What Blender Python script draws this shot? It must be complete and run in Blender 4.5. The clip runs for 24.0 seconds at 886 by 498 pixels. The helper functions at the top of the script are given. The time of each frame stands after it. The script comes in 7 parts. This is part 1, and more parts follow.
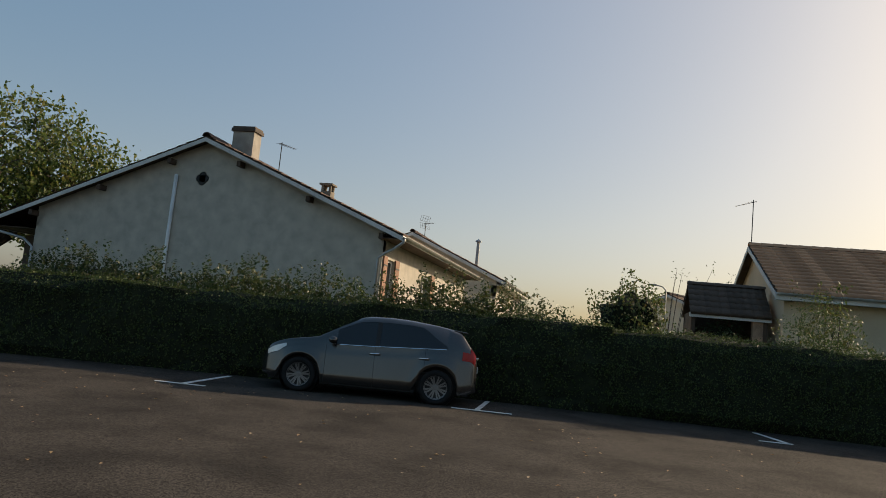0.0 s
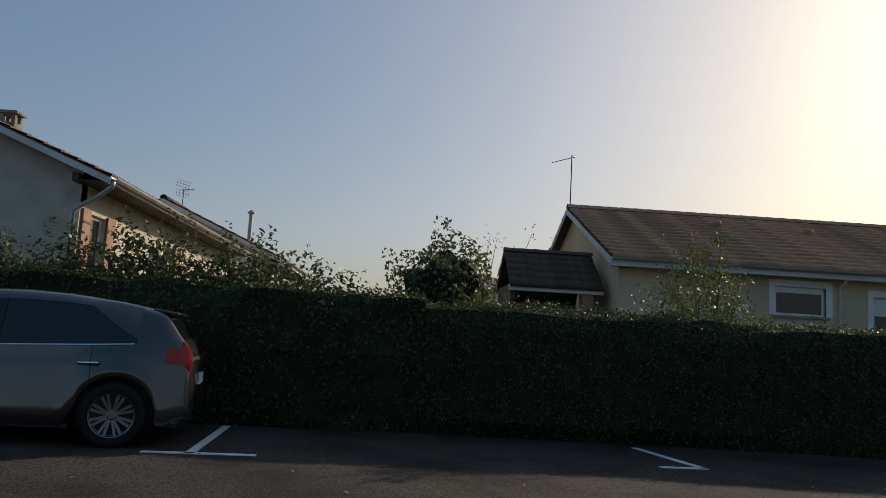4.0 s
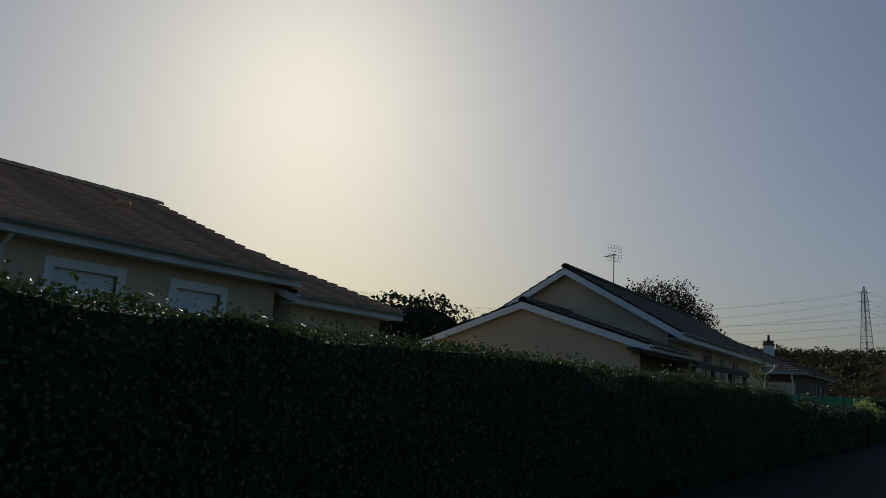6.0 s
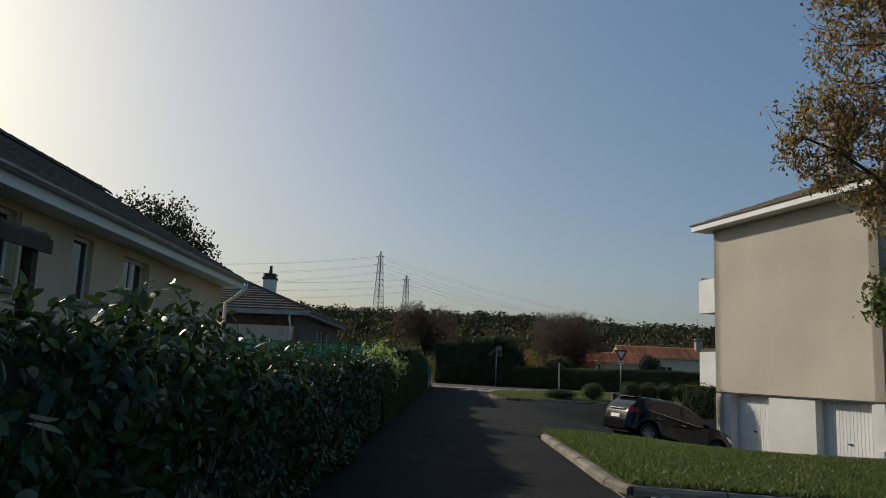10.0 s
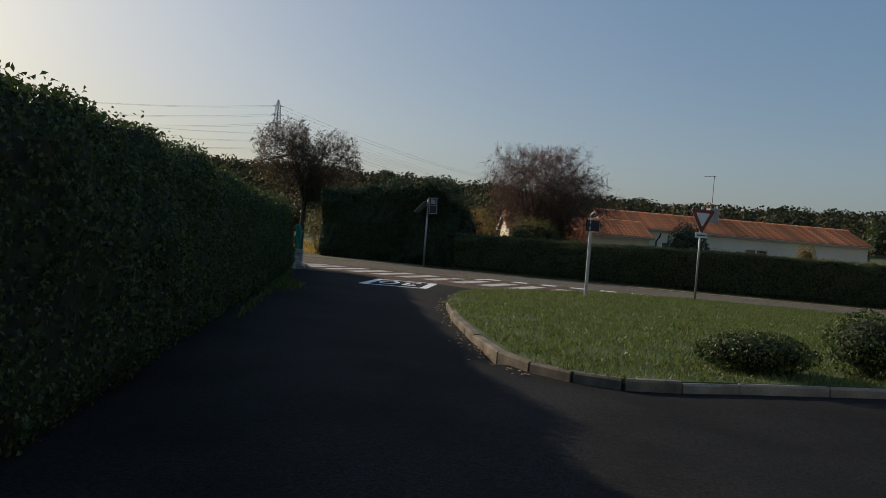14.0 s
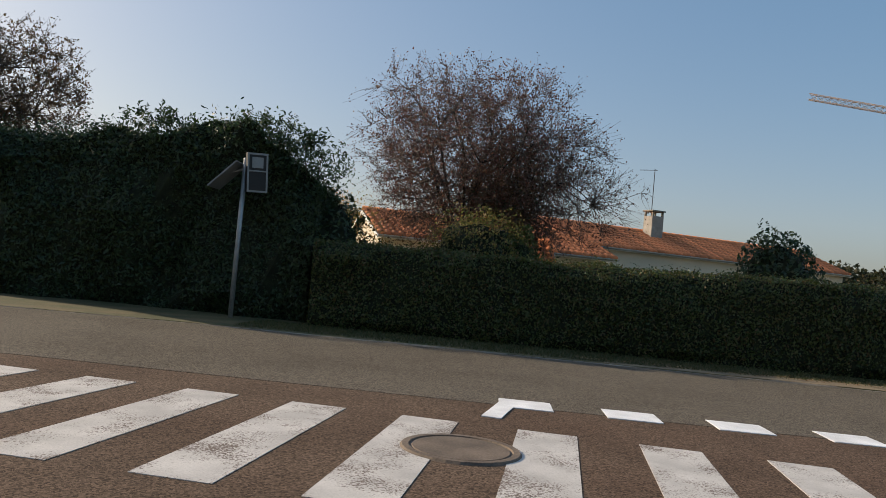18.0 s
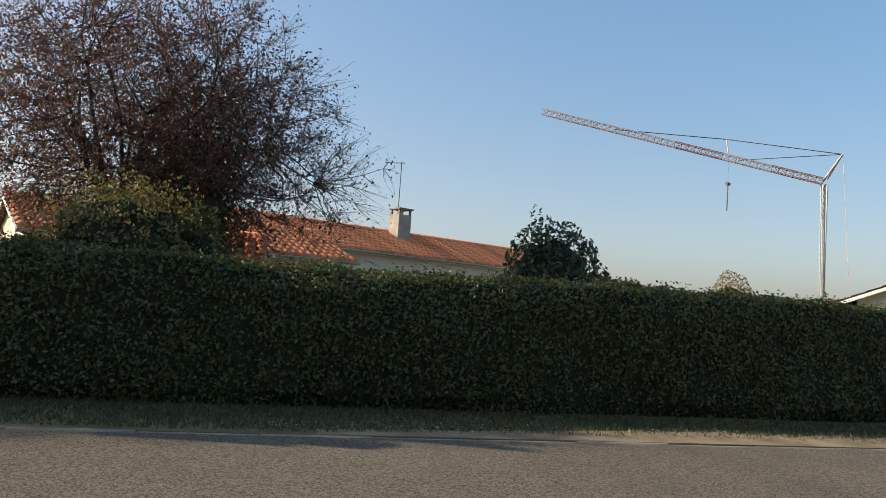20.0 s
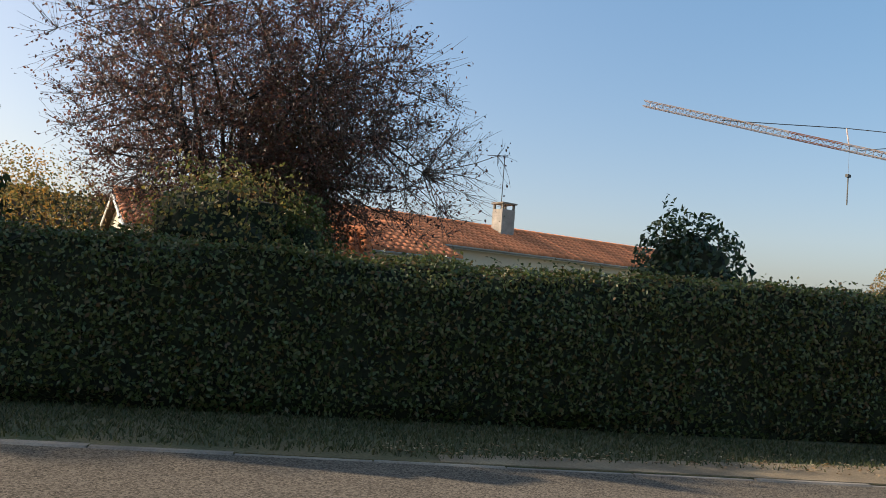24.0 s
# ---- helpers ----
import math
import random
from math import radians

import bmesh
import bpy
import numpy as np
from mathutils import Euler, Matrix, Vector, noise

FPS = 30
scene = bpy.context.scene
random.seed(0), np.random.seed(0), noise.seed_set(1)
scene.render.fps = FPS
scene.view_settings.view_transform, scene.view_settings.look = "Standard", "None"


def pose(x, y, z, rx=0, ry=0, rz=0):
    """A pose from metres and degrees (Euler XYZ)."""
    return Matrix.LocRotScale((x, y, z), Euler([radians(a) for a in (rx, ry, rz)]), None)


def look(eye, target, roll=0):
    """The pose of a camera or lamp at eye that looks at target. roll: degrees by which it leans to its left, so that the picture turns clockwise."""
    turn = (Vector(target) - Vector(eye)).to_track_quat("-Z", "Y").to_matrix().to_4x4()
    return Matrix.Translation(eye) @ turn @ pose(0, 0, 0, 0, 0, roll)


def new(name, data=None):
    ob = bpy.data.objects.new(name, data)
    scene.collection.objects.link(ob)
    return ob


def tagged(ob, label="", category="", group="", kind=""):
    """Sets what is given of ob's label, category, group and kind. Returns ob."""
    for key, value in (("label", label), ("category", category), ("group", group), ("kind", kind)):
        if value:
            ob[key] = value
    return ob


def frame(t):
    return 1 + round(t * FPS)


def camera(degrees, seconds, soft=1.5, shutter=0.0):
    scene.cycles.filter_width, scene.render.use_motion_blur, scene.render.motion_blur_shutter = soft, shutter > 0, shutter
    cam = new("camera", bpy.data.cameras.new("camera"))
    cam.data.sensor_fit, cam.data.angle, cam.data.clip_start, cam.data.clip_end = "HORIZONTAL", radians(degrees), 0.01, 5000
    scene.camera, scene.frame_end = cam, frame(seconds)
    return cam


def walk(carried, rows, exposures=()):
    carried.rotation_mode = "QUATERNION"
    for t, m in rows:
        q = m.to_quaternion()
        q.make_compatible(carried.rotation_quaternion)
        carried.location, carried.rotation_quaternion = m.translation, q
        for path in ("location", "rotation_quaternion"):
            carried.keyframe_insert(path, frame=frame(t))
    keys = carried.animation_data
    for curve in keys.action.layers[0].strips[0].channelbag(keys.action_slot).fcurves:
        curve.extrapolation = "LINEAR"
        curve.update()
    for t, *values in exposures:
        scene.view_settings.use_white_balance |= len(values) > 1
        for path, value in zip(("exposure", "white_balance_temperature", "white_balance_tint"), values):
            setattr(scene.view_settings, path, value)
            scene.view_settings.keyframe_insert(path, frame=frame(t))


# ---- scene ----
cam = camera(60.90, 24.0, 0.6)
PATH = [
    (0.0, pose(14.308, -7.405, 1.273, 96.48, -5.54, 102.54)),
    (0.5, pose(14.273, -7.440, 1.268, 96.52, -5.51, 102.45)),
    (1.0, pose(14.121, -7.477, 1.260, 96.56, -5.38, 102.51)),
    (1.5, pose(13.722, -7.603, 1.253, 96.61, -5.20, 102.30)),
    (3.5, pose(10.046, -7.917, 1.181, 96.07, -3.51, 95.13)),
    (4.0, pose(8.432, -7.685, 1.204, 97.00, -3.24, 86.92)),
    (4.5, pose(6.708, -6.961, 1.220, 99.52, -2.76, 76.32)),
    (5.0, pose(4.868, -5.763, 1.228, 101.60, -3.10, 62.79)),
    (5.5, pose(3.392, -4.349, 1.233, 101.39, -2.61, 47.46)),
    (6.0, pose(2.426, -2.564, 1.241, 100.63, -2.90, 34.03)),
    (6.5, pose(1.723, -0.922, 1.241, 99.49, -2.33, 25.02)),
    (7.0, pose(1.276, 0.872, 1.241, 98.67, -2.07, 16.96)),
    (7.5, pose(0.978, 2.886, 1.241, 98.65, -1.26, 9.16)),
    (8.0, pose(0.839, 5.238, 1.244, 98.47, -1.26, 3.57)),
    (8.5, pose(0.742, 7.784, 1.254, 98.62, -1.37, 2.11)),
    (9.0, pose(0.640, 10.510, 1.259, 98.69, -1.52, 1.26)),
    (9.5, pose(0.523, 13.291, 1.252, 99.01, -1.91, 0.51)),
    (10.0, pose(0.500, 16.006, 1.238, 98.98, -2.29, -0.16)),
    (10.5, pose(0.588, 19.150, 1.234, 98.92, -2.33, -0.87)),
    (12.5, pose(1.047, 32.632, 1.331, 98.47, -2.39, -2.24)),
    (13.0, pose(1.097, 35.675, 1.316, 94.27, -2.36, -2.90)),
    (13.5, pose(1.009, 38.686, 1.301, 88.91, -3.74, -4.73)),
    (14.0, pose(1.038, 41.672, 1.304, 89.19, -4.64, -7.68)),
    (14.5, pose(1.090, 44.584, 1.311, 90.41, -3.98, -8.17)),
    (15.0, pose(1.072, 47.463, 1.304, 90.58, -3.55, -8.44)),
    (15.5, pose(1.057, 50.077, 1.279, 90.83, -2.91, -8.40)),
    (16.0, pose(1.056, 52.588, 1.253, 91.33, -2.86, -8.89)),
    (16.5, pose(1.177, 54.911, 1.218, 91.42, -3.21, -9.66)),
    (17.0, pose(1.445, 57.172, 1.179, 91.54, -3.99, -11.40)),
    (17.5, pose(1.879, 59.177, 1.159, 91.62, -4.32, -16.29)),
    (18.0, pose(2.578, 61.038, 1.158, 91.97, -5.29, -24.19)),
    (18.5, pose(3.572, 62.608, 1.180, 92.85, -5.68, -34.02)),
    (19.0, pose(4.688, 63.813, 1.215, 93.59, -4.91, -40.61)),
    (19.5, pose(5.647, 64.758, 1.249, 94.29, -4.02, -42.83)),
    (21.5, pose(6.148, 65.245, 1.255, 93.47, -4.39, -43.15)),
    (22.0, pose(6.136, 65.233, 1.254, 93.61, -4.37, -43.13)),
    (22.5, pose(6.137, 65.235, 1.253, 93.64, -4.32, -42.94)),
    (23.0, pose(6.176, 65.314, 1.257, 93.55, -4.39, -42.56)),
    (23.5, pose(6.259, 65.522, 1.267, 93.65, -4.23, -41.44)),
    (24.0, pose(6.402, 66.118, 1.275, 93.40, -4.56, -35.82)),
]
EXPOSURE = [(0, 0.62, 6900, 8), (1.5, 0.62, 6900, 8), (3.5, 0.5, 6500, 9), (4.2, 0.1, 6050, 8), (5, -0.3, 5700, 7), (6, -0.72, 5450, 7), (8, -0.45, 5550, 6),
            (9, 0.02, 5800, 4), (10, 0.07, 5800, 4), (12.5, 0.0, 5900, 5), (14, 0.2, 6000, 6), (15.5, 0.35, 6100, 7), (17, 0.48, 6200, 8), (18, 0.74, 6300, 9), (19, 1.1, 6300, 9), (21.5, 1.2, 6300, 10), (24, 1.2, 6300, 10)]
walk(cam, PATH, EXPOSURE)

# ---- world and sun ----
SUN_AZ, SUN_EL = 45.6, 23.1   # degrees left of +y, and above the horizon
world = bpy.data.worlds.new("world")
scene.world = world
world.use_nodes = True
_wn, _wl = world.node_tree.nodes, world.node_tree.links
_wn.clear()
_sky = _wn.new("ShaderNodeTexSky")
_sky.sky_type = "NISHITA"
_sky.sun_disc = False
_sky.sun_elevation = radians(SUN_EL)
_sky.sun_rotation = radians(-SUN_AZ)
_sky.altitude = 50
_sky.air_density = 1.0
_sky.dust_density = 3.0
_sky.ozone_density = 1.0
_bg = _wn.new("ShaderNodeBackground")
_bg.inputs["Strength"].default_value = 0.13
_wo = _wn.new("ShaderNodeOutputWorld")
_deep = _wn.new("ShaderNodeHueSaturation")   # a deep autumn blue, paled by a thin even haze
_deep.inputs["Saturation"].default_value = 1.5
_soft = _wn.new("ShaderNodeGamma")
_soft.inputs["Gamma"].default_value = 0.6
_haze = _wn.new("ShaderNodeMix")
_haze.data_type, _haze.blend_type = "RGBA", "ADD"
_haze.inputs["Factor"].default_value = 1.0
_haze.inputs["B"].default_value = (0.147, 0.148, 0.266, 1)
_wl.new(_sky.outputs[0], _deep.inputs["Color"])
_wl.new(_deep.outputs[0], _soft.inputs[0])
_wl.new(_soft.outputs[0], _haze.inputs["A"])
_wl.new(_haze.outputs["Result"], _bg.inputs[0])
_wl.new(_bg.outputs[0], _wo.inputs[0])

_sun = bpy.data.lights.new("sun", "SUN")
_sun.energy = 3.2
_sun.angle = radians(0.55)
_sun.color = (1.0, 0.81, 0.60)
sun = new("sun", _sun)
_sa, _se = radians(SUN_AZ), radians(SUN_EL)
sun_from = Vector((-math.sin(_sa) * math.cos(_se), math.cos(_sa) * math.cos(_se), math.sin(_se)))
sun.matrix_world = look(sun_from * 200, (0, 0, 0))

# ---- materials ----
def mat(name, col, rough=0.75, var=0.18, scale=1.2, fine=35.0, bump=0.25, metal=0.0, island=0.0, obj=0.0, spec=0.4, col2=None, depth=0.01, sheen=0.0):
    """A surface with a base colour, broad stains, fine grain and relief."""
    m = bpy.data.materials.new(name)
    m.use_nodes = True
    n, l = m.node_tree.nodes, m.node_tree.links
    b = n["Principled BSDF"]
    b.inputs["Roughness"].default_value = rough
    b.inputs["Metallic"].default_value = metal
    b.inputs["Specular IOR Level"].default_value = spec
    tc = n.new("ShaderNodeTexCoord")
    big, small = n.new("ShaderNodeTexNoise"), n.new("ShaderNodeTexNoise")
    big.inputs["Scale"].default_value, big.inputs["Detail"].default_value = scale, 4
    small.inputs["Scale"].default_value, small.inputs["Detail"].default_value = fine, 3
    for q in (big, small):
        l.new(tc.outputs["Object"], q.inputs["Vector"])
    c2 = col2 or tuple(min(1, v * (1 + 1.6 * var)) for v in col)
    c1 = col if col2 else tuple(v * (1 - 1.2 * var) for v in col)
    ramp = n.new("ShaderNodeValToRGB")
    ramp.color_ramp.elements[0].position, ramp.color_ramp.elements[1].position = 0.32, 0.68
    ramp.color_ramp.elements[0].color, ramp.color_ramp.elements[1].color = (*c1, 1), (*c2, 1)
    l.new(big.outputs["Fac"], ramp.inputs["Fac"])
    add = n.new("ShaderNodeMapRange")
    add.inputs["From Min"].default_value, add.inputs["From Max"].default_value = 0.25, 0.75
    add.inputs["To Min"].default_value, add.inputs["To Max"].default_value = 1 - var, 1 + var
    l.new(small.outputs["Fac"], add.inputs["Value"])
    hsv = n.new("ShaderNodeHueSaturation")
    l.new(ramp.outputs[0], hsv.inputs["Color"])
    value = add.outputs[0]
    for amount, node, out in ((island, "ShaderNodeNewGeometry", "Random Per Island"), (obj, "ShaderNodeObjectInfo", "Random")):
        if amount:
            src = n.new(node)
            mr = n.new("ShaderNodeMapRange")
            mr.inputs["To Min"].default_value, mr.inputs["To Max"].default_value = 1 - amount, 1 + amount
            l.new(src.outputs[out], mr.inputs["Value"])
            mul = n.new("ShaderNodeMath")
            mul.operation = "MULTIPLY"
            l.new(value, mul.inputs[0])
            l.new(mr.outputs[0], mul.inputs[1])
            value = mul.outputs[0]
    l.new(value, hsv.inputs["Value"])
    l.new(hsv.outputs[0], b.inputs["Base Color"])
    if bump:
        bp = n.new("ShaderNodeBump")
        bp.inputs["Strength"].default_value, bp.inputs["Distance"].default_value = bump, depth
        l.new(small.outputs["Fac"], bp.inputs["Height"])
        l.new(bp.outputs[0], b.inputs["Normal"])
    return m


def leaf_mat(name, cols, rough=0.42, through_light=0.35, spec=0.5):
    """Leaves: the tone varies leaf by leaf, and some light passes through."""
    m = bpy.data.materials.new(name)
    m.use_nodes = True
    n, l = m.node_tree.nodes, m.node_tree.links
    b = n["Principled BSDF"]
    b.inputs["Roughness"].default_value = rough
    b.inputs["Specular IOR Level"].default_value = spec
    geo = n.new("ShaderNodeNewGeometry")
    ramp = n.new("ShaderNodeValToRGB")
    e = ramp.color_ramp.elements
    while len(e) < len(cols):
        e.new(0.5)
    for i, c in enumerate(cols):
        e[i].position = i / (len(cols) - 1)
        e[i].color = (*c, 1)
    l.new(geo.outputs["Random Per Island"], ramp.inputs["Fac"])
    l.new(ramp.outputs[0], b.inputs["Base Color"])
    tr = n.new("ShaderNodeBsdfTranslucent")
    hs = n.new("ShaderNodeHueSaturation")
    hs.inputs["Value"].default_value = 1.7
    l.new(ramp.outputs[0], hs.inputs["Color"])
    l.new(hs.outputs[0], tr.inputs["Color"])
    mix = n.new("ShaderNodeMixShader")
    mix.inputs[0].default_value = through_light
    l.new(b.outputs[0], mix.inputs[1])
    l.new(tr.outputs[0], mix.inputs[2])
    l.new(mix.outputs[0], n["Material Output"].inputs["Surface"])
    return m


def glass_mat(name, col=(0.02, 0.022, 0.025), rough=0.06):
    m = bpy.data.materials.new(name)
    m.use_nodes = True
    b = m.node_tree.nodes["Principled BSDF"]
    b.inputs["Base Color"].default_value = (*col, 1)
    b.inputs["Roughness"].default_value = rough
    b.inputs["Specular IOR Level"].default_value = 0.6
    return m


def asphalt_mat(name, col, col2, stain=0.35, speck=0.5):
    """Asphalt: stones of several tones, worn lighter patches and dark stains."""
    m = mat(name, col, rough=0.95, var=0.16, scale=0.35, fine=130.0, bump=0.6, col2=col2, depth=0.008, spec=0.12)
    n, l = m.node_tree.nodes, m.node_tree.links
    tc = n.new("ShaderNodeTexCoord")
    vor = n.new("ShaderNodeTexVoronoi")
    vor.inputs["Scale"].default_value = 85
    l.new(tc.outputs["Object"], vor.inputs["Vector"])
    mr = n.new("ShaderNodeMapRange")
    mr.inputs["From Min"].default_value, mr.inputs["From Max"].default_value = 0.0, 1.0
    mr.inputs["To Min"].default_value, mr.inputs["To Max"].default_value = 1 - speck, 1 + speck
    sep = n.new("ShaderNodeSeparateColor")
    l.new(vor.outputs["Color"], sep.inputs[0])
    l.new(sep.outputs[0], mr.inputs["Value"])
    st = n.new("ShaderNodeTexNoise")
    st.inputs["Scale"].default_value, st.inputs["Detail"].default_value = 0.9, 6
    l.new(tc.outputs["Object"], st.inputs["Vector"])
    sr = n.new("ShaderNodeMapRange")
    sr.inputs["From Min"].default_value, sr.inputs["From Max"].default_value = 0.35, 0.55
    sr.inputs["To Min"].default_value, sr.inputs["To Max"].default_value = 1 - stain, 1.0
    l.new(st.outputs["Fac"], sr.inputs["Value"])
    mul = n.new("ShaderNodeMath")
    mul.operation = "MULTIPLY"
    l.new(mr.outputs[0], mul.inputs[0])
    l.new(sr.outputs[0], mul.inputs[1])
    b = n["Principled BSDF"]
    old = b.inputs["Base Color"].links[0].from_socket
    hs = n.new("ShaderNodeHueSaturation")
    l.new(old, hs.inputs["Color"])
    l.new(mul.outputs[0], hs.inputs["Value"])
    l.new(hs.outputs[0], b.inputs["Base Color"])
    return m


def worn_paint(name, col, under, wear=0.5):
    """Road paint that has worn through to the stones in places."""
    m = mat(name, col, rough=0.8, var=0.12, scale=2.5, fine=90, bump=0.3, spec=0.3, depth=0.004)
    n, l = m.node_tree.nodes, m.node_tree.links
    tc = n.new("ShaderNodeTexCoord")
    a, c = n.new("ShaderNodeTexNoise"), n.new("ShaderNodeTexNoise")
    a.inputs["Scale"].default_value, a.inputs["Detail"].default_value = 75, 6
    c.inputs["Scale"].default_value, c.inputs["Detail"].default_value = 2.2, 3
    add = n.new("ShaderNodeMath")
    add.operation = "ADD"
    for q, s in ((a, 0), (c, 1)):
        l.new(tc.outputs["Object"], q.inputs["Vector"])
        l.new(q.outputs["Fac"], add.inputs[s])
    mr = n.new("ShaderNodeMapRange")
    mr.inputs["From Min"].default_value, mr.inputs["From Max"].default_value = 1.02 + 0.25 * (1 - wear), 1.16 + 0.25 * (1 - wear)
    l.new(add.outputs[0], mr.inputs["Value"])
    b = n["Principled BSDF"]
    old = b.inputs["Base Color"].links[0].from_socket
    mix = n.new("ShaderNodeMix")
    mix.data_type = "RGBA"
    l.new(mr.outputs[0], mix.inputs["Factor"])
    l.new(old, mix.inputs["A"])
    mix.inputs["B"].default_value = (*under, 1)
    l.new(mix.outputs["Result"], b.inputs["Base Color"])
    return m


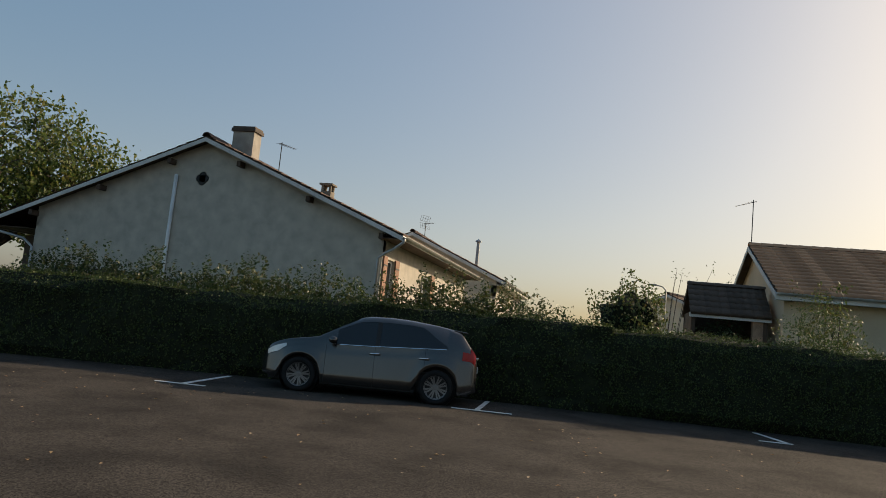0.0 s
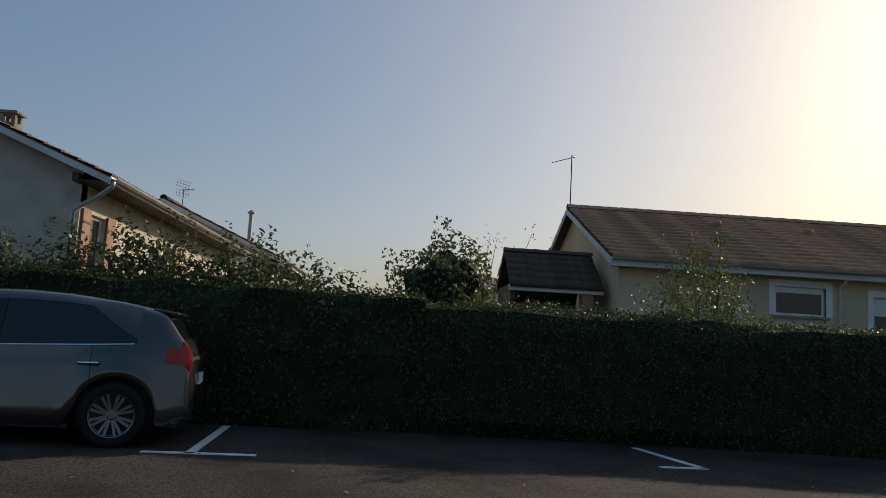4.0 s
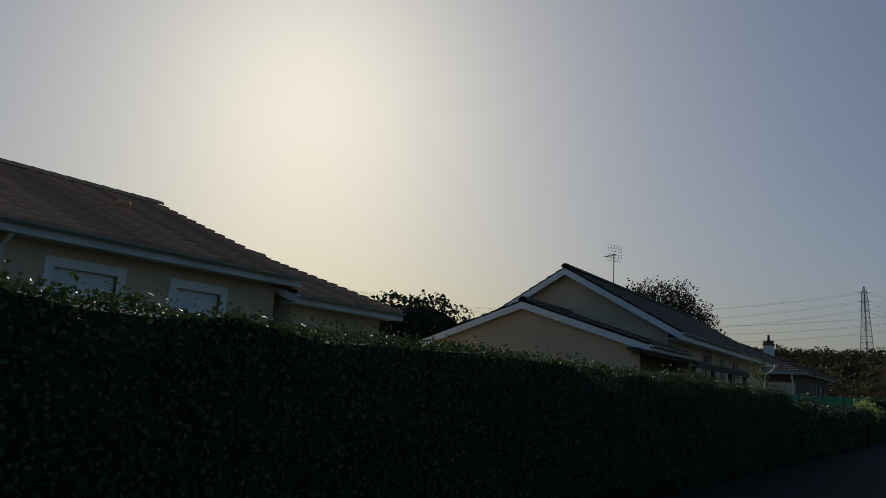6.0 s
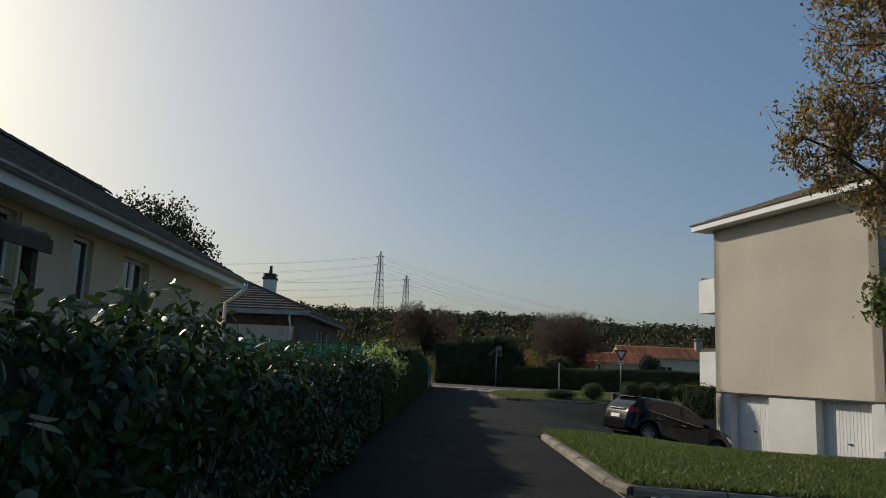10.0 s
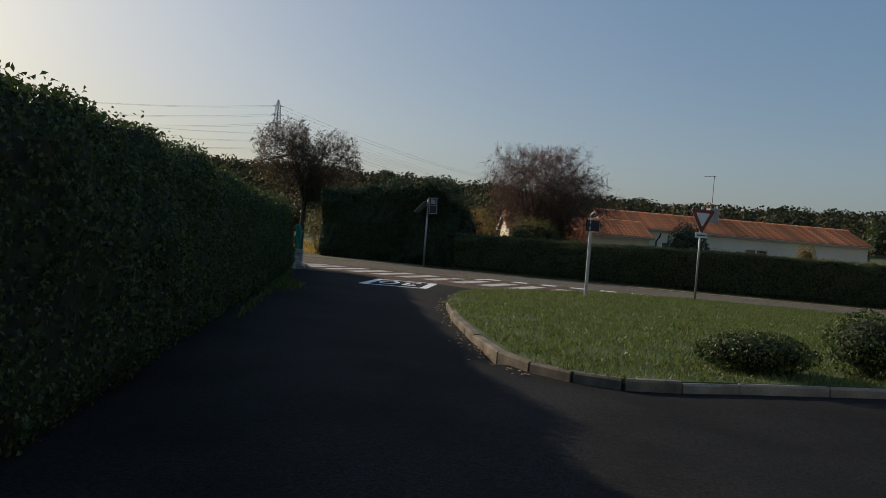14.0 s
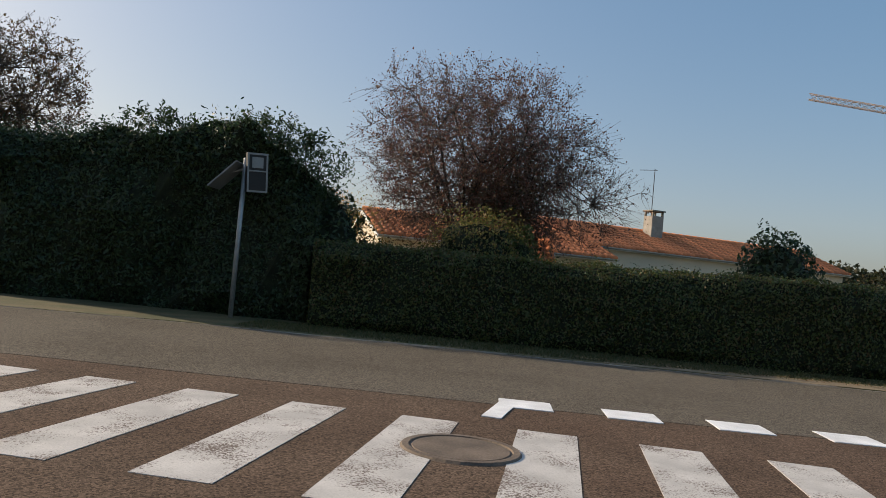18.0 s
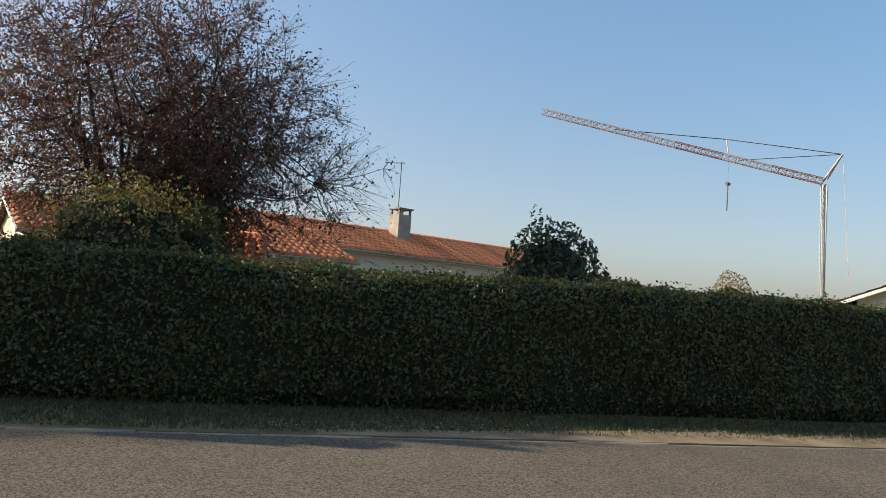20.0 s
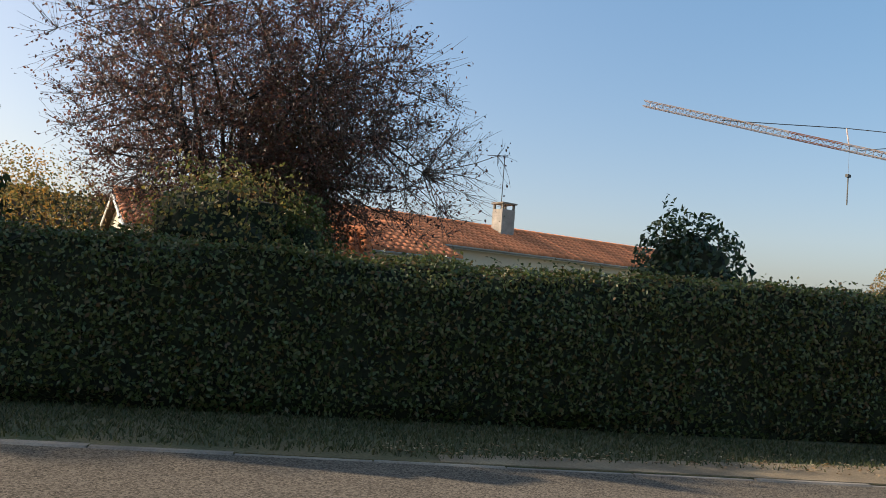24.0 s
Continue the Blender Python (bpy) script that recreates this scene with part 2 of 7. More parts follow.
M = dict(
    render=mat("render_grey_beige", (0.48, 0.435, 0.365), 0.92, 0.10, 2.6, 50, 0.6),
    render_beige=mat("render_beige", (0.56, 0.45, 0.31), 0.9, 0.1, 0.5, 70, 0.3),
    render_flat=mat("render_flats", (0.54, 0.49, 0.405), 0.9, 0.09, 0.35, 80, 0.3),
    render_white=mat("render_white", (0.73, 0.715, 0.675), 0.9, 0.06, 0.5, 70, 0.25),
    render_cream=mat("render_cream", (0.66, 0.58, 0.45), 0.9, 0.06, 0.5, 70, 0.25),
    white=mat("white_paint", (0.74, 0.74, 0.72), 0.55, 0.05, 1.5, 40, 0.08),
    offwhite=mat("aged_white_paint", (0.58, 0.57, 0.54), 0.6, 0.1, 1.2, 30, 0.12),
    fascia_grey=mat("weathered_fascia", (0.30, 0.30, 0.30), 0.7, 0.12, 1.5, 30, 0.12),
    # render darkened to brown, with the shade on the walls in the colour
    render_in_shade=mat("render_in_shade", (0.13, 0.10, 0.08), 0.9, 0.1, 0.8, 60, 0.3),
    zinc=mat("zinc", (0.42, 0.43, 0.44), 0.45, 0.12, 3, 40, 0.08, metal=0.7),
    galv=mat("galvanised_steel", (0.36, 0.37, 0.37), 0.5, 0.12, 5, 60, 0.06, metal=0.6),
    dark_metal=mat("dark_metal", (0.05, 0.05, 0.05), 0.5, 0.15, 4, 50, 0.1, metal=0.5),
    tile_brown=mat("tile_brown", (0.47, 0.26, 0.155), 0.75, 0.2, 2.0, 50, 0.12, island=0.22, obj=0.06, spec=0.12),
    tile_dark=mat("tile_dark", (0.10, 0.075, 0.06), 0.6, 0.2, 2.0, 50, 0.4, island=0.2, obj=0.06, spec=0.12),
    tile_old=mat("tile_old", (0.15, 0.105, 0.085), 0.9, 0.25, 1.5, 40, 0.4, island=0.25, obj=0.06, spec=0.12),
    tile_red=mat("tile_red", (0.66, 0.235, 0.095), 0.75, 0.18, 1.2, 40, 0.35, island=0.28, obj=0.06),
    wood_dark=mat("wood_dark", (0.07, 0.045, 0.03), 0.75, 0.25, 3, 60, 0.3),
    shutter=mat("wood_shutter", (0.27, 0.13, 0.075), 0.6, 0.14, 3, 60, 0.2),
    brick=mat("chimney_brick", (0.34, 0.22, 0.15), 0.9, 0.2, 4, 40, 0.4),
    conc=mat("concrete", (0.22, 0.19, 0.15), 0.92, 0.2, 2.5, 60, 0.4, obj=0.14),
    kerb_old=mat("mossy_kerb", (0.16, 0.13, 0.095), 0.95, 0.25, 2.5, 45, 0.6, obj=0.2),
    conc_white=mat("painted_concrete", (0.60, 0.58, 0.54), 0.9, 0.15, 7, 60, 0.5, col2=(0.13, 0.12, 0.105)),
    iron=mat("cast_iron", (0.15, 0.115, 0.085), 0.8, 0.25, 3, 60, 0.4),
    chimney=mat("chimney_render", (0.33, 0.30, 0.26), 0.9, 0.14, 3, 40, 0.35),
    glass=glass_mat("window_glass"),
    car_glass=glass_mat("car_glass", (0.012, 0.013, 0.014), 0.04),
    asphalt_lane=asphalt_mat("asphalt_new", (0.0145, 0.0145, 0.015), (0.026, 0.024, 0.023), 0.3, 0.55),
    asphalt_lot=asphalt_mat("asphalt_lot", (0.050, 0.043, 0.036), (0.074, 0.063, 0.052), 0.4, 0.7),
    asphalt_road=asphalt_mat("asphalt_red", (0.112, 0.072, 0.049), (0.142, 0.100, 0.070), 0.2, 0.6),
    asphalt_grey=asphalt_mat("asphalt_grey", (0.126, 0.106, 0.080), (0.152, 0.130, 0.100), 0.12, 0.6),
    line=worn_paint("white_line", (0.72, 0.72, 0.70), (0.07, 0.065, 0.06), 0.35),
    line_worn=worn_paint("white_line_worn", (0.56, 0.53, 0.49), (0.17, 0.13, 0.105), 0.92),
    line_new=worn_paint("white_line_new", (0.80, 0.80, 0.79), (0.07, 0.07, 0.07), 0.12),
    earth=mat("earth_grass", (0.07, 0.085, 0.03), 0.95, 0.3, 0.6, 25, 0.6, col2=(0.13, 0.12, 0.055)),
    lawn=mat("lawn_soil", (0.040, 0.058, 0.016), 0.95, 0.35, 1.4, 45, 0.8, col2=(0.088, 0.108, 0.030)),
    verge=mat("dry_verge", (0.065, 0.075, 0.03), 0.95, 0.3, 1.3, 40, 0.7, col2=(0.15, 0.12, 0.06)),
    dirt=mat("sandy_dirt", (0.17, 0.13, 0.08), 0.95, 0.25, 2.2, 60, 0.7, col2=(0.30, 0.23, 0.14)),
    field=mat("stubble_field", (0.30, 0.22, 0.07), 0.95, 0.25, 0.7, 18, 0.7, col2=(0.22, 0.19, 0.06)),
    bark=mat("bark", (0.045, 0.037, 0.030), 0.95, 0.3, 6, 40, 0.8),
    twig=mat("twig", (0.095, 0.072, 0.058), 0.9, 0.25, 6, 40, 0.3),
    # near-black: the shade between leaves is put into this colour
    core=mat("hedge_inside_shade", (0.014, 0.018, 0.006), 0.95, 0.4, 5, 30, 0.6),
    black=mat("black_plastic", (0.018, 0.018, 0.018), 0.6, 0.12, 5, 60, 0.1),
    rubber=mat("rubber", (0.010, 0.010, 0.010), 0.9, 0.1, 8, 60, 0.2),
    alloy=mat("alloy", (0.22, 0.22, 0.225), 0.35, 0.05, 6, 60, 0.03, metal=0.9),
    chrome=mat("chrome", (0.75, 0.75, 0.76), 0.12, 0.03, 6, 60, 0.0, metal=1.0),
    red_lamp=mat("red_lamp", (0.38, 0.010, 0.010), 0.12, 0.1, 12, 80, 0.05),
    clear_lamp=mat("clear_lamp", (0.55, 0.56, 0.58), 0.12, 0.1, 12, 80, 0.05, metal=0.4),
    plate=mat("plate", (0.75, 0.75, 0.73), 0.5, 0.03, 6, 60, 0.0),
    net=mat("green_netting", (0.015, 0.17, 0.10), 0.7, 0.15, 2.0, 90, 0.3),
    sign_back=mat("sign_back", (0.25, 0.255, 0.25), 0.55, 0.08, 3, 60, 0.05, metal=0.3),
    red_sign=mat("red_sign", (0.17, 0.028, 0.024), 0.6, 0.06, 3, 60, 0.02),
    crane_paint=mat("crane_paint", (0.48, 0.37, 0.33), 0.5, 0.1, 2, 30, 0.05),
    crane_red=mat("crane_red", (0.33, 0.13, 0.07), 0.5, 0.1, 2, 30, 0.05),
    steel_far=mat("pylon_steel", (0.16, 0.17, 0.17), 0.6, 0.1, 2, 30, 0.0, metal=0.3),
)
L = dict(
    hedge=leaf_mat("hedge_leaf", [(0.030, 0.045, 0.012), (0.046, 0.070, 0.018), (0.064, 0.092, 0.024), (0.085, 0.105, 0.032)], 0.55, 0.18, 0.3),
    laurel=leaf_mat("laurel_leaf", [(0.020, 0.036, 0.011), (0.032, 0.056, 0.016), (0.050, 0.078, 0.024)], 0.45, 0.2, 0.4),
    bright=leaf_mat("bright_leaf", [(0.16, 0.24, 0.05), (0.26, 0.34, 0.09), (0.36, 0.38, 0.12)], 0.35),
    shrub=leaf_mat("shrub_leaf", [(0.040, 0.066, 0.018), (0.070, 0.10, 0.028), (0.11, 0.13, 0.040), (0.11, 0.09, 0.028)], 0.5, 0.28, 0.35),
    leggy=leaf_mat("leggy_leaf", [(0.026, 0.044, 0.012), (0.045, 0.070, 0.020), (0.075, 0.095, 0.030), (0.10, 0.085, 0.03)], 0.5, 0.28, 0.35),
    yellowing=leaf_mat("yellowing_leaf", [(0.050, 0.070, 0.020), (0.095, 0.105, 0.030), (0.15, 0.15, 0.040), (0.20, 0.16, 0.05), (0.16, 0.085, 0.035)], 0.5, 0.35, 0.35),
    privet=leaf_mat("privet_leaf", [(0.034, 0.050, 0.013), (0.058, 0.084, 0.021), (0.084, 0.112, 0.030), (0.12, 0.13, 0.042), (0.13, 0.075, 0.032)], 0.42, 0.25, 0.45),
    yew=leaf_mat("conifer_leaf", [(0.016, 0.032, 0.011), (0.030, 0.055, 0.019), (0.050, 0.080, 0.027)], 0.5, 0.2),
    plum=leaf_mat("plum_leaf", [(0.055, 0.028, 0.025), (0.085, 0.040, 0.031), (0.13, 0.058, 0.040), (0.070, 0.055, 0.032)], 0.45, 0.4),
    brown=leaf_mat("brown_leaf", [(0.06, 0.035, 0.02), (0.10, 0.06, 0.03), (0.05, 0.05, 0.02)], 0.5, 0.3),
    autumn=leaf_mat("autumn_leaf", [(0.22, 0.11, 0.026), (0.32, 0.18, 0.04), (0.22, 0.15, 0.05), (0.13, 0.11, 0.035), (0.10, 0.12, 0.035)], 0.5, 0.4),
    green=leaf_mat("green_leaf", [(0.045, 0.075, 0.018), (0.075, 0.11, 0.026), (0.11, 0.14, 0.036), (0.16, 0.15, 0.04)], 0.5, 0.35, 0.35),
    wood=leaf_mat("woodland_leaf", [(0.016, 0.023, 0.008), (0.027, 0.034, 0.011), (0.042, 0.042, 0.014), (0.055, 0.040, 0.014)], 0.75, 0.2),
    belt=leaf_mat("far_autumn_leaf", [(0.028, 0.034, 0.011), (0.048, 0.048, 0.016), (0.07, 0.06, 0.02), (0.08, 0.055, 0.02)], 0.7, 0.3),
    grass=leaf_mat("grass_blade", [(0.044, 0.070, 0.013), (0.068, 0.100, 0.018), (0.096, 0.128, 0.025), (0.16, 0.15, 0.045)], 0.5, 0.4),
    dry=leaf_mat("dry_blade", [(0.04, 0.055, 0.018), (0.068, 0.082, 0.027), (0.14, 0.115, 0.055)], 0.6, 0.35),
    litter=leaf_mat("litter_leaf", [(0.22, 0.12, 0.05), (0.32, 0.20, 0.09), (0.42, 0.33, 0.20)], 0.7, 0.1),
    stubble=leaf_mat("stubble_blade", [(0.30, 0.19, 0.05), (0.40, 0.27, 0.08), (0.24, 0.17, 0.05)], 0.7, 0.3),
)


# ---- mesh tools ----
class Build:
    """Gathers vertices and faces of one mesh."""

    def __init__(self):
        self.v, self.f, self.weld = [], [], False

    def add(self, verts, faces, m=None):
        k = len(self.v)
        self.v += [tuple(m @ Vector(p)) if m else tuple(p) for p in verts]
        self.f += [tuple(i + k for i in q) for q in faces]
        return self

    def box(self, x0, x1, y0, y1, z0, z1, m=None):
        return self.add([(x, y, z) for z in (z0, z1) for y in (y0, y1) for x in (x0, x1)],
                        [(0, 2, 3, 1), (4, 5, 7, 6), (0, 1, 5, 4), (2, 6, 7, 3), (0, 4, 6, 2), (1, 3, 7, 5)], m)

    def tube(self, pts, radii, n=8, m=None, cap=True):
        pts = [Vector(p) for p in pts]
        if not hasattr(radii, "__len__"):
            radii = [radii] * len(pts)
        vs, fs = [], []
        side = None
        for i, p in enumerate(pts):
            d = (pts[min(i + 1, len(pts) - 1)] - pts[max(i - 1, 0)]).normalized()
            if side is None:
                side = d.orthogonal().normalized()
            side = (side - d * side.dot(d)).normalized()
            up = d.cross(side)
            for k in range(n):
                a = 2 * math.pi * k / n
                vs.append(p + (side * math.cos(a) + up * math.sin(a)) * radii[i])
        for i in range(len(pts) - 1):
            for k in range(n):
                j = (k + 1) % n
                fs.append((i * n + k, i * n + j, (i + 1) * n + j, (i + 1) * n + k))
        if cap:
            fs += [tuple(range(n))[::-1], tuple((len(pts) - 1) * n + k for k in range(n))]
        return self.add(vs, fs, m)

    def extrude(self, poly, vec, m=None):
        n, vec = len(poly), Vector(vec)
        vs = [Vector(p) for p in poly] + [Vector(p) + vec for p in poly]
        return self.add(vs, [tuple(range(n))[::-1], tuple(range(n, 2 * n))] + [(i, (i + 1) % n, n + (i + 1) % n, n + i) for i in range(n)], m)

    def lathe(self, prof, n=24, m=None, closed=False):
        """Turns (radius, height) points round the z axis."""
        vs = [(r * math.cos(2 * math.pi * k / n), r * math.sin(2 * math.pi * k / n), h) for r, h in prof for k in range(n)]
        rows = len(prof) if closed else len(prof) - 1
        fs = [(i * n + k, i * n + (k + 1) % n, ((i + 1) % len(prof)) * n + (k + 1) % n, ((i + 1) % len(prof)) * n + k) for i in range(rows) for k in range(n)]
        return self.add(vs, fs, m)

    def panel(self, length, z0, z1, thick, holes=(), m=None):
        """An upright wall along x from its front at y = 0 back to y = thick, with holes (x0, x1, z0, z1) right through."""
        self.weld = True
        xs = sorted({0, length, *[h[i] for h in holes for i in (0, 1)]})
        zs = sorted({z0, z1, *[max(z0, min(z1, h[i])) for h in holes for i in (2, 3)]})
        def solid(i, k):
            if not (0 <= i < len(xs) - 1 and 0 <= k < len(zs) - 1):
                return False
            x, z = (xs[i] + xs[i + 1]) / 2, (zs[k] + zs[k + 1]) / 2
            return not any(h[0] < x < h[1] and h[2] < z < h[3] for h in holes)
        for i in range(len(xs) - 1):
            for k in range(len(zs) - 1):
                if not solid(i, k):
                    continue
                a, b, c, d = xs[i], xs[i + 1], zs[k], zs[k + 1]
                q = [(a, 0, c), (b, 0, c), (b, 0, d), (a, 0, d), (a, thick, c), (b, thick, c), (b, thick, d), (a, thick, d)]
                fs = [(0, 1, 2, 3), (5, 4, 7, 6)]
                if not solid(i - 1, k): fs.append((4, 0, 3, 7))
                if not solid(i + 1, k): fs.append((1, 5, 6, 2))
                if not solid(i, k - 1): fs.append((4, 5, 1, 0))
                if not solid(i, k + 1): fs.append((3, 2, 6, 7))
                self.add(q, fs, m)
        return self

    def mesh(self, name, bevel=0.0, smooth=False):
        me = bpy.data.meshes.new(name)
        me.from_pydata(self.v, [], self.f)
        if bevel or self.weld:
            bm = bmesh.new()
            bm.from_mesh(me)
            bmesh.ops.remove_doubles(bm, verts=bm.verts, dist=1e-5)
            es = [e for e in bm.edges if len(e.link_faces) == 2 and e.calc_face_angle(0) > 0.6]
            if bevel:
                bmesh.ops.bevel(bm, geom=es, offset=bevel, segments=2, affect="EDGES", profile=0.6, clamp_overlap=True)
            bm.to_mesh(me)
            bm.free()
        if smooth:
            me.shade_smooth()
        return me


def quads(name, verts, faces, smooth=False):
    """A mesh from arrays of points and of four-cornered faces."""
    me = bpy.data.meshes.new(name)
    me.vertices.add(len(verts))
    me.vertices.foreach_set("co", np.asarray(verts, np.float32).ravel())
    n = len(faces)
    me.loops.add(4 * n)
    me.loops.foreach_set("vertex_index", np.asarray(faces, np.int32).ravel())
    me.polygons.add(n)
    me.polygons.foreach_set("loop_start", np.arange(0, 4 * n, 4, dtype=np.int32))
    me.update(calc_edges=True)
    if smooth:
        me.shade_smooth()
    return me


def thing(name, label, category, at=(0, 0, 0), turn=0.0, group="", kind=""):
    ob = new(name)
    ob.empty_display_size = 0.2
    ob.matrix_basis = pose(*at, 0, 0, turn)
    return tagged(ob, label, category, group, kind)


def part(name, shape, material, parent, label="", bevel=0.0, smooth=False):
    me = shape if isinstance(shape, bpy.types.Mesh) else shape.mesh(name, bevel, smooth)
    if not me.materials:
        me.materials.append(material)
    ob = new(name, me)
    ob.parent = parent
    if label:
        ob["label"] = label
    return ob


def solo(name, shape, material, label, category, at=(0, 0, 0), turn=0.0, group="", kind="", bevel=0.0, smooth=False):
    """A thing that is one mesh."""
    me = shape if isinstance(shape, bpy.types.Mesh) else shape.mesh(name, bevel, smooth)
    if not me.materials:
        me.materials.append(material)
    ob = new(name, me)
    ob.matrix_basis = pose(*at, 0, 0, turn)
    return tagged(ob, label, category, group, kind)


def leaf_cloud(name, centres, normals, length, width, rng, droop=0.25, wild=0.7, full=False):
    """Small folded leaves at the given points, facing roughly along the normals."""
    n = len(centres)
    nv = normals + rng.normal(0, wild, (n, 3))
    nv /= np.linalg.norm(nv, axis=1, keepdims=True) + 1e-9
    d = rng.normal(0, 1, (n, 3))
    d[:, 2] -= droop * 2
    d -= nv * (d * nv).sum(1, keepdims=True)
    d /= np.linalg.norm(d, axis=1, keepdims=True) + 1e-9
    s = np.cross(nv, d)
    le = (length * rng.uniform(0.6, 1.25, n))[:, None]
    wi = (width * rng.uniform(0.7, 1.2, n))[:, None]
    if full:
        v = np.empty((n, 8, 3))
        for k, (a, w, h) in enumerate(((-0.5, 0.0, 0.0), (-0.22, 0.42, 0.14), (0.12, 0.5, 0.16), (0.36, 0.26, 0.04), (0.5, 0.0, -0.10), (0.36, -0.26, 0.04), (0.12, -0.5, 0.16), (-0.22, -0.42, 0.14))):
            v[:, k] = centres + d * le * a + s * wi * w + nv * wi * h
        f = np.arange(n)[:, None] * 8
        return quads(name, v.reshape(-1, 3), np.concatenate([f + [0, 1, 6, 7], f + [1, 2, 5, 6], f + [2, 3, 4, 5]]))
    v = np.empty((n, 4, 3))
    v[:, 0] = centres - d * le * 0.5
    v[:, 1] = centres + s * wi * 0.5 + nv * wi * 0.18
    v[:, 2] = centres + d * le * 0.5 - nv * le * 0.12
    v[:, 3] = centres - s * wi * 0.5 + nv * wi * 0.18
    return quads(name, v.reshape(-1, 3), np.arange(4 * n).reshape(n, 4))


def smooth_step(a, b, x):
    t = np.clip((np.asarray(x, float) - a) / (b - a), 0, 1)
    return t * t * (3 - 2 * t)


def text_mesh(text, size):
    """The outline of writing as a flat mesh, with its lower left corner at the origin."""
    cu = bpy.data.curves.new("writing", "FONT")
    cu.body, cu.size = text, size
    ob = bpy.data.objects.new("writing", cu)
    scene.collection.objects.link(ob)
    me = bpy.data.meshes.new_from_object(ob.evaluated_get(bpy.context.evaluated_depsgraph_get()))
    bpy.data.objects.remove(ob)
    me.materials.clear()
    return me


# the main road's own axes: U along it, N across it, away from the lane
U, N = Vector((0.883, -0.469, 0)), Vector((0.469, 0.883, 0))
ROAD_TURN = math.degrees(math.atan2(U.y, U.x))


def on_road(u, s, z=0.0):
    p = U * u + N * s
    return (p.x, p.y, z)

# ---- the ground ----
def dip(x, y):
    """The drive falls towards the garages of the flats."""
    return -1.15 * smooth_step(2.8, 9.2, x) * smooth_step(27, 34, y) * (1 - smooth_step(43, 49, y)) * (1 - 0.0 * x)


def hill(x, y):
    r = np.hypot(x, y - 40)
    b = np.degrees(np.arctan2(x, y - 40))          # bearing, clockwise from +y
    face = smooth_step(-75, -35, b) * (1 - smooth_step(130, 165, b))
    crest = np.interp(b, [-20, 9, 16, 40, 46, 51, 58, 80], [18.5, 18.5, 15, 14.5, 12, 6, 1.5, 1.5])
    return (crest * smooth_step(130, 330, r) + 14 * smooth_step(500, 1600, r)) * face


def ground_sheet():
    far = [120, 150, 190, 240, 300, 380, 470, 600, 900, 1500, 2600]
    xs = np.array([-v for v in far[::-1]] + list(np.arange(-100, 101, 2.5)) + far)
    ys = np.array([-v + 40 for v in far[::-1]] + list(np.arange(-60, 141, 2.5)) + [v + 40 for v in far])
    x, y = np.meshgrid(xs, ys)
    z = hill(x, y) + 1.25 * dip(x, y) - 0.07
    n = len(xs)
    i = (np.arange(len(ys) - 1)[:, None] * n + np.arange(n - 1)[None]).ravel()
    return quads("ground", np.stack([x, y, z], -1).reshape(-1, 3), np.stack([i, i + 1, i + n + 1, i + n], -1), True)


solo("ground", ground_sheet(), M["earth"], "grassy earth reaching to wooded hills", "ground", kind="structure")


def flat(name, pts, z, material, label, category="road"):
    b = Build()
    b.extrude([(x, y, z - 0.05) for x, y in pts], (0, 0, 0.05))
    return solo(name, b, material, label, category, kind="structure")


flat("parking_lot", [(2.2, -40), (40, -40), (40, 9), (2.4, 9), (2.4, 3), (-3.2, 3), (-3.2, -12), (-1.2, -40)], 0.0, M["asphalt_lot"], "worn brownish asphalt of a car park", "car park")
flat("lane", [(-2.0, 3), (2.4, 3), (2.43, 31.6), (2.6, 48), (3.2, 56), (4.2, 59.6), (5.3, 61.9), (4.0, 62.62), (2.2, 63.5), (1.3, 64.6), (-0.06, 65.6), (-1.2, 66)], 0.0, M["asphalt_lane"], "dark new asphalt of a narrow lane")
flat("parking_bays", [(2.436, 9), (7.0, 9), (7.0, 23.2), (2.436, 24.4)], 0.0, M["asphalt_lane"], "dark asphalt of marked parking bays", "car park")


def drive_mesh():
    xs, ys = np.linspace(2.44, 12.5, 30), np.linspace(31.2, 49.6, 40)
    x, y = np.meshgrid(xs, ys)
    z = dip(x, y) - 0.004
    n = len(xs)
    i = (np.arange(len(ys) - 1)[:, None] * n + np.arange(n - 1)[None]).ravel()
    return quads("drive", np.stack([x, y, z], -1).reshape(-1, 3), np.stack([i, i + 1, i + n + 1, i + n], -1), True)


solo("drive", drive_mesh(), M["asphalt_lane"], "dark asphalt drive falling to the garages", "road", kind="structure")

# the main road: a far carriageway and the browner mouth of the lane
NEAR = [(-120, 38), (-60, 55.0), (-38, 61.1), (-34, 62.0), (-31, 62.2), (130, 62.2)]
FAR = [(-120, 43), (-60, 60.0), (-38, 65.6), (-34.5, 66.7), (-31, 67.05), (130, 67.05)]
flat("main_road", [on_road(*p)[:2] for p in NEAR] + [on_road(*p)[:2] for p in FAR[::-1]], 0.008, M["asphalt_grey"], "pale brown-grey asphalt of the through road")
flat("junction", [on_road(-33.2, 62.2)[:2], (-0.9, 70.6), (-0.4, 69.2), (-0.12, 67.5), (-0.1, 65.6), (-0.06, 65.55), (1.34, 64.55), (2.2, 63.45), (4.04, 62.6), (5.15, 60.9), (6.5, 61.4), (8.8, 62.8), on_road(-19, 61.2)[:2], on_road(-10, 61.2)[:2], on_road(-10, 62.2)[:2]], 0.004, M["asphalt_road"], "reddish-brown worn asphalt where lane and road meet")
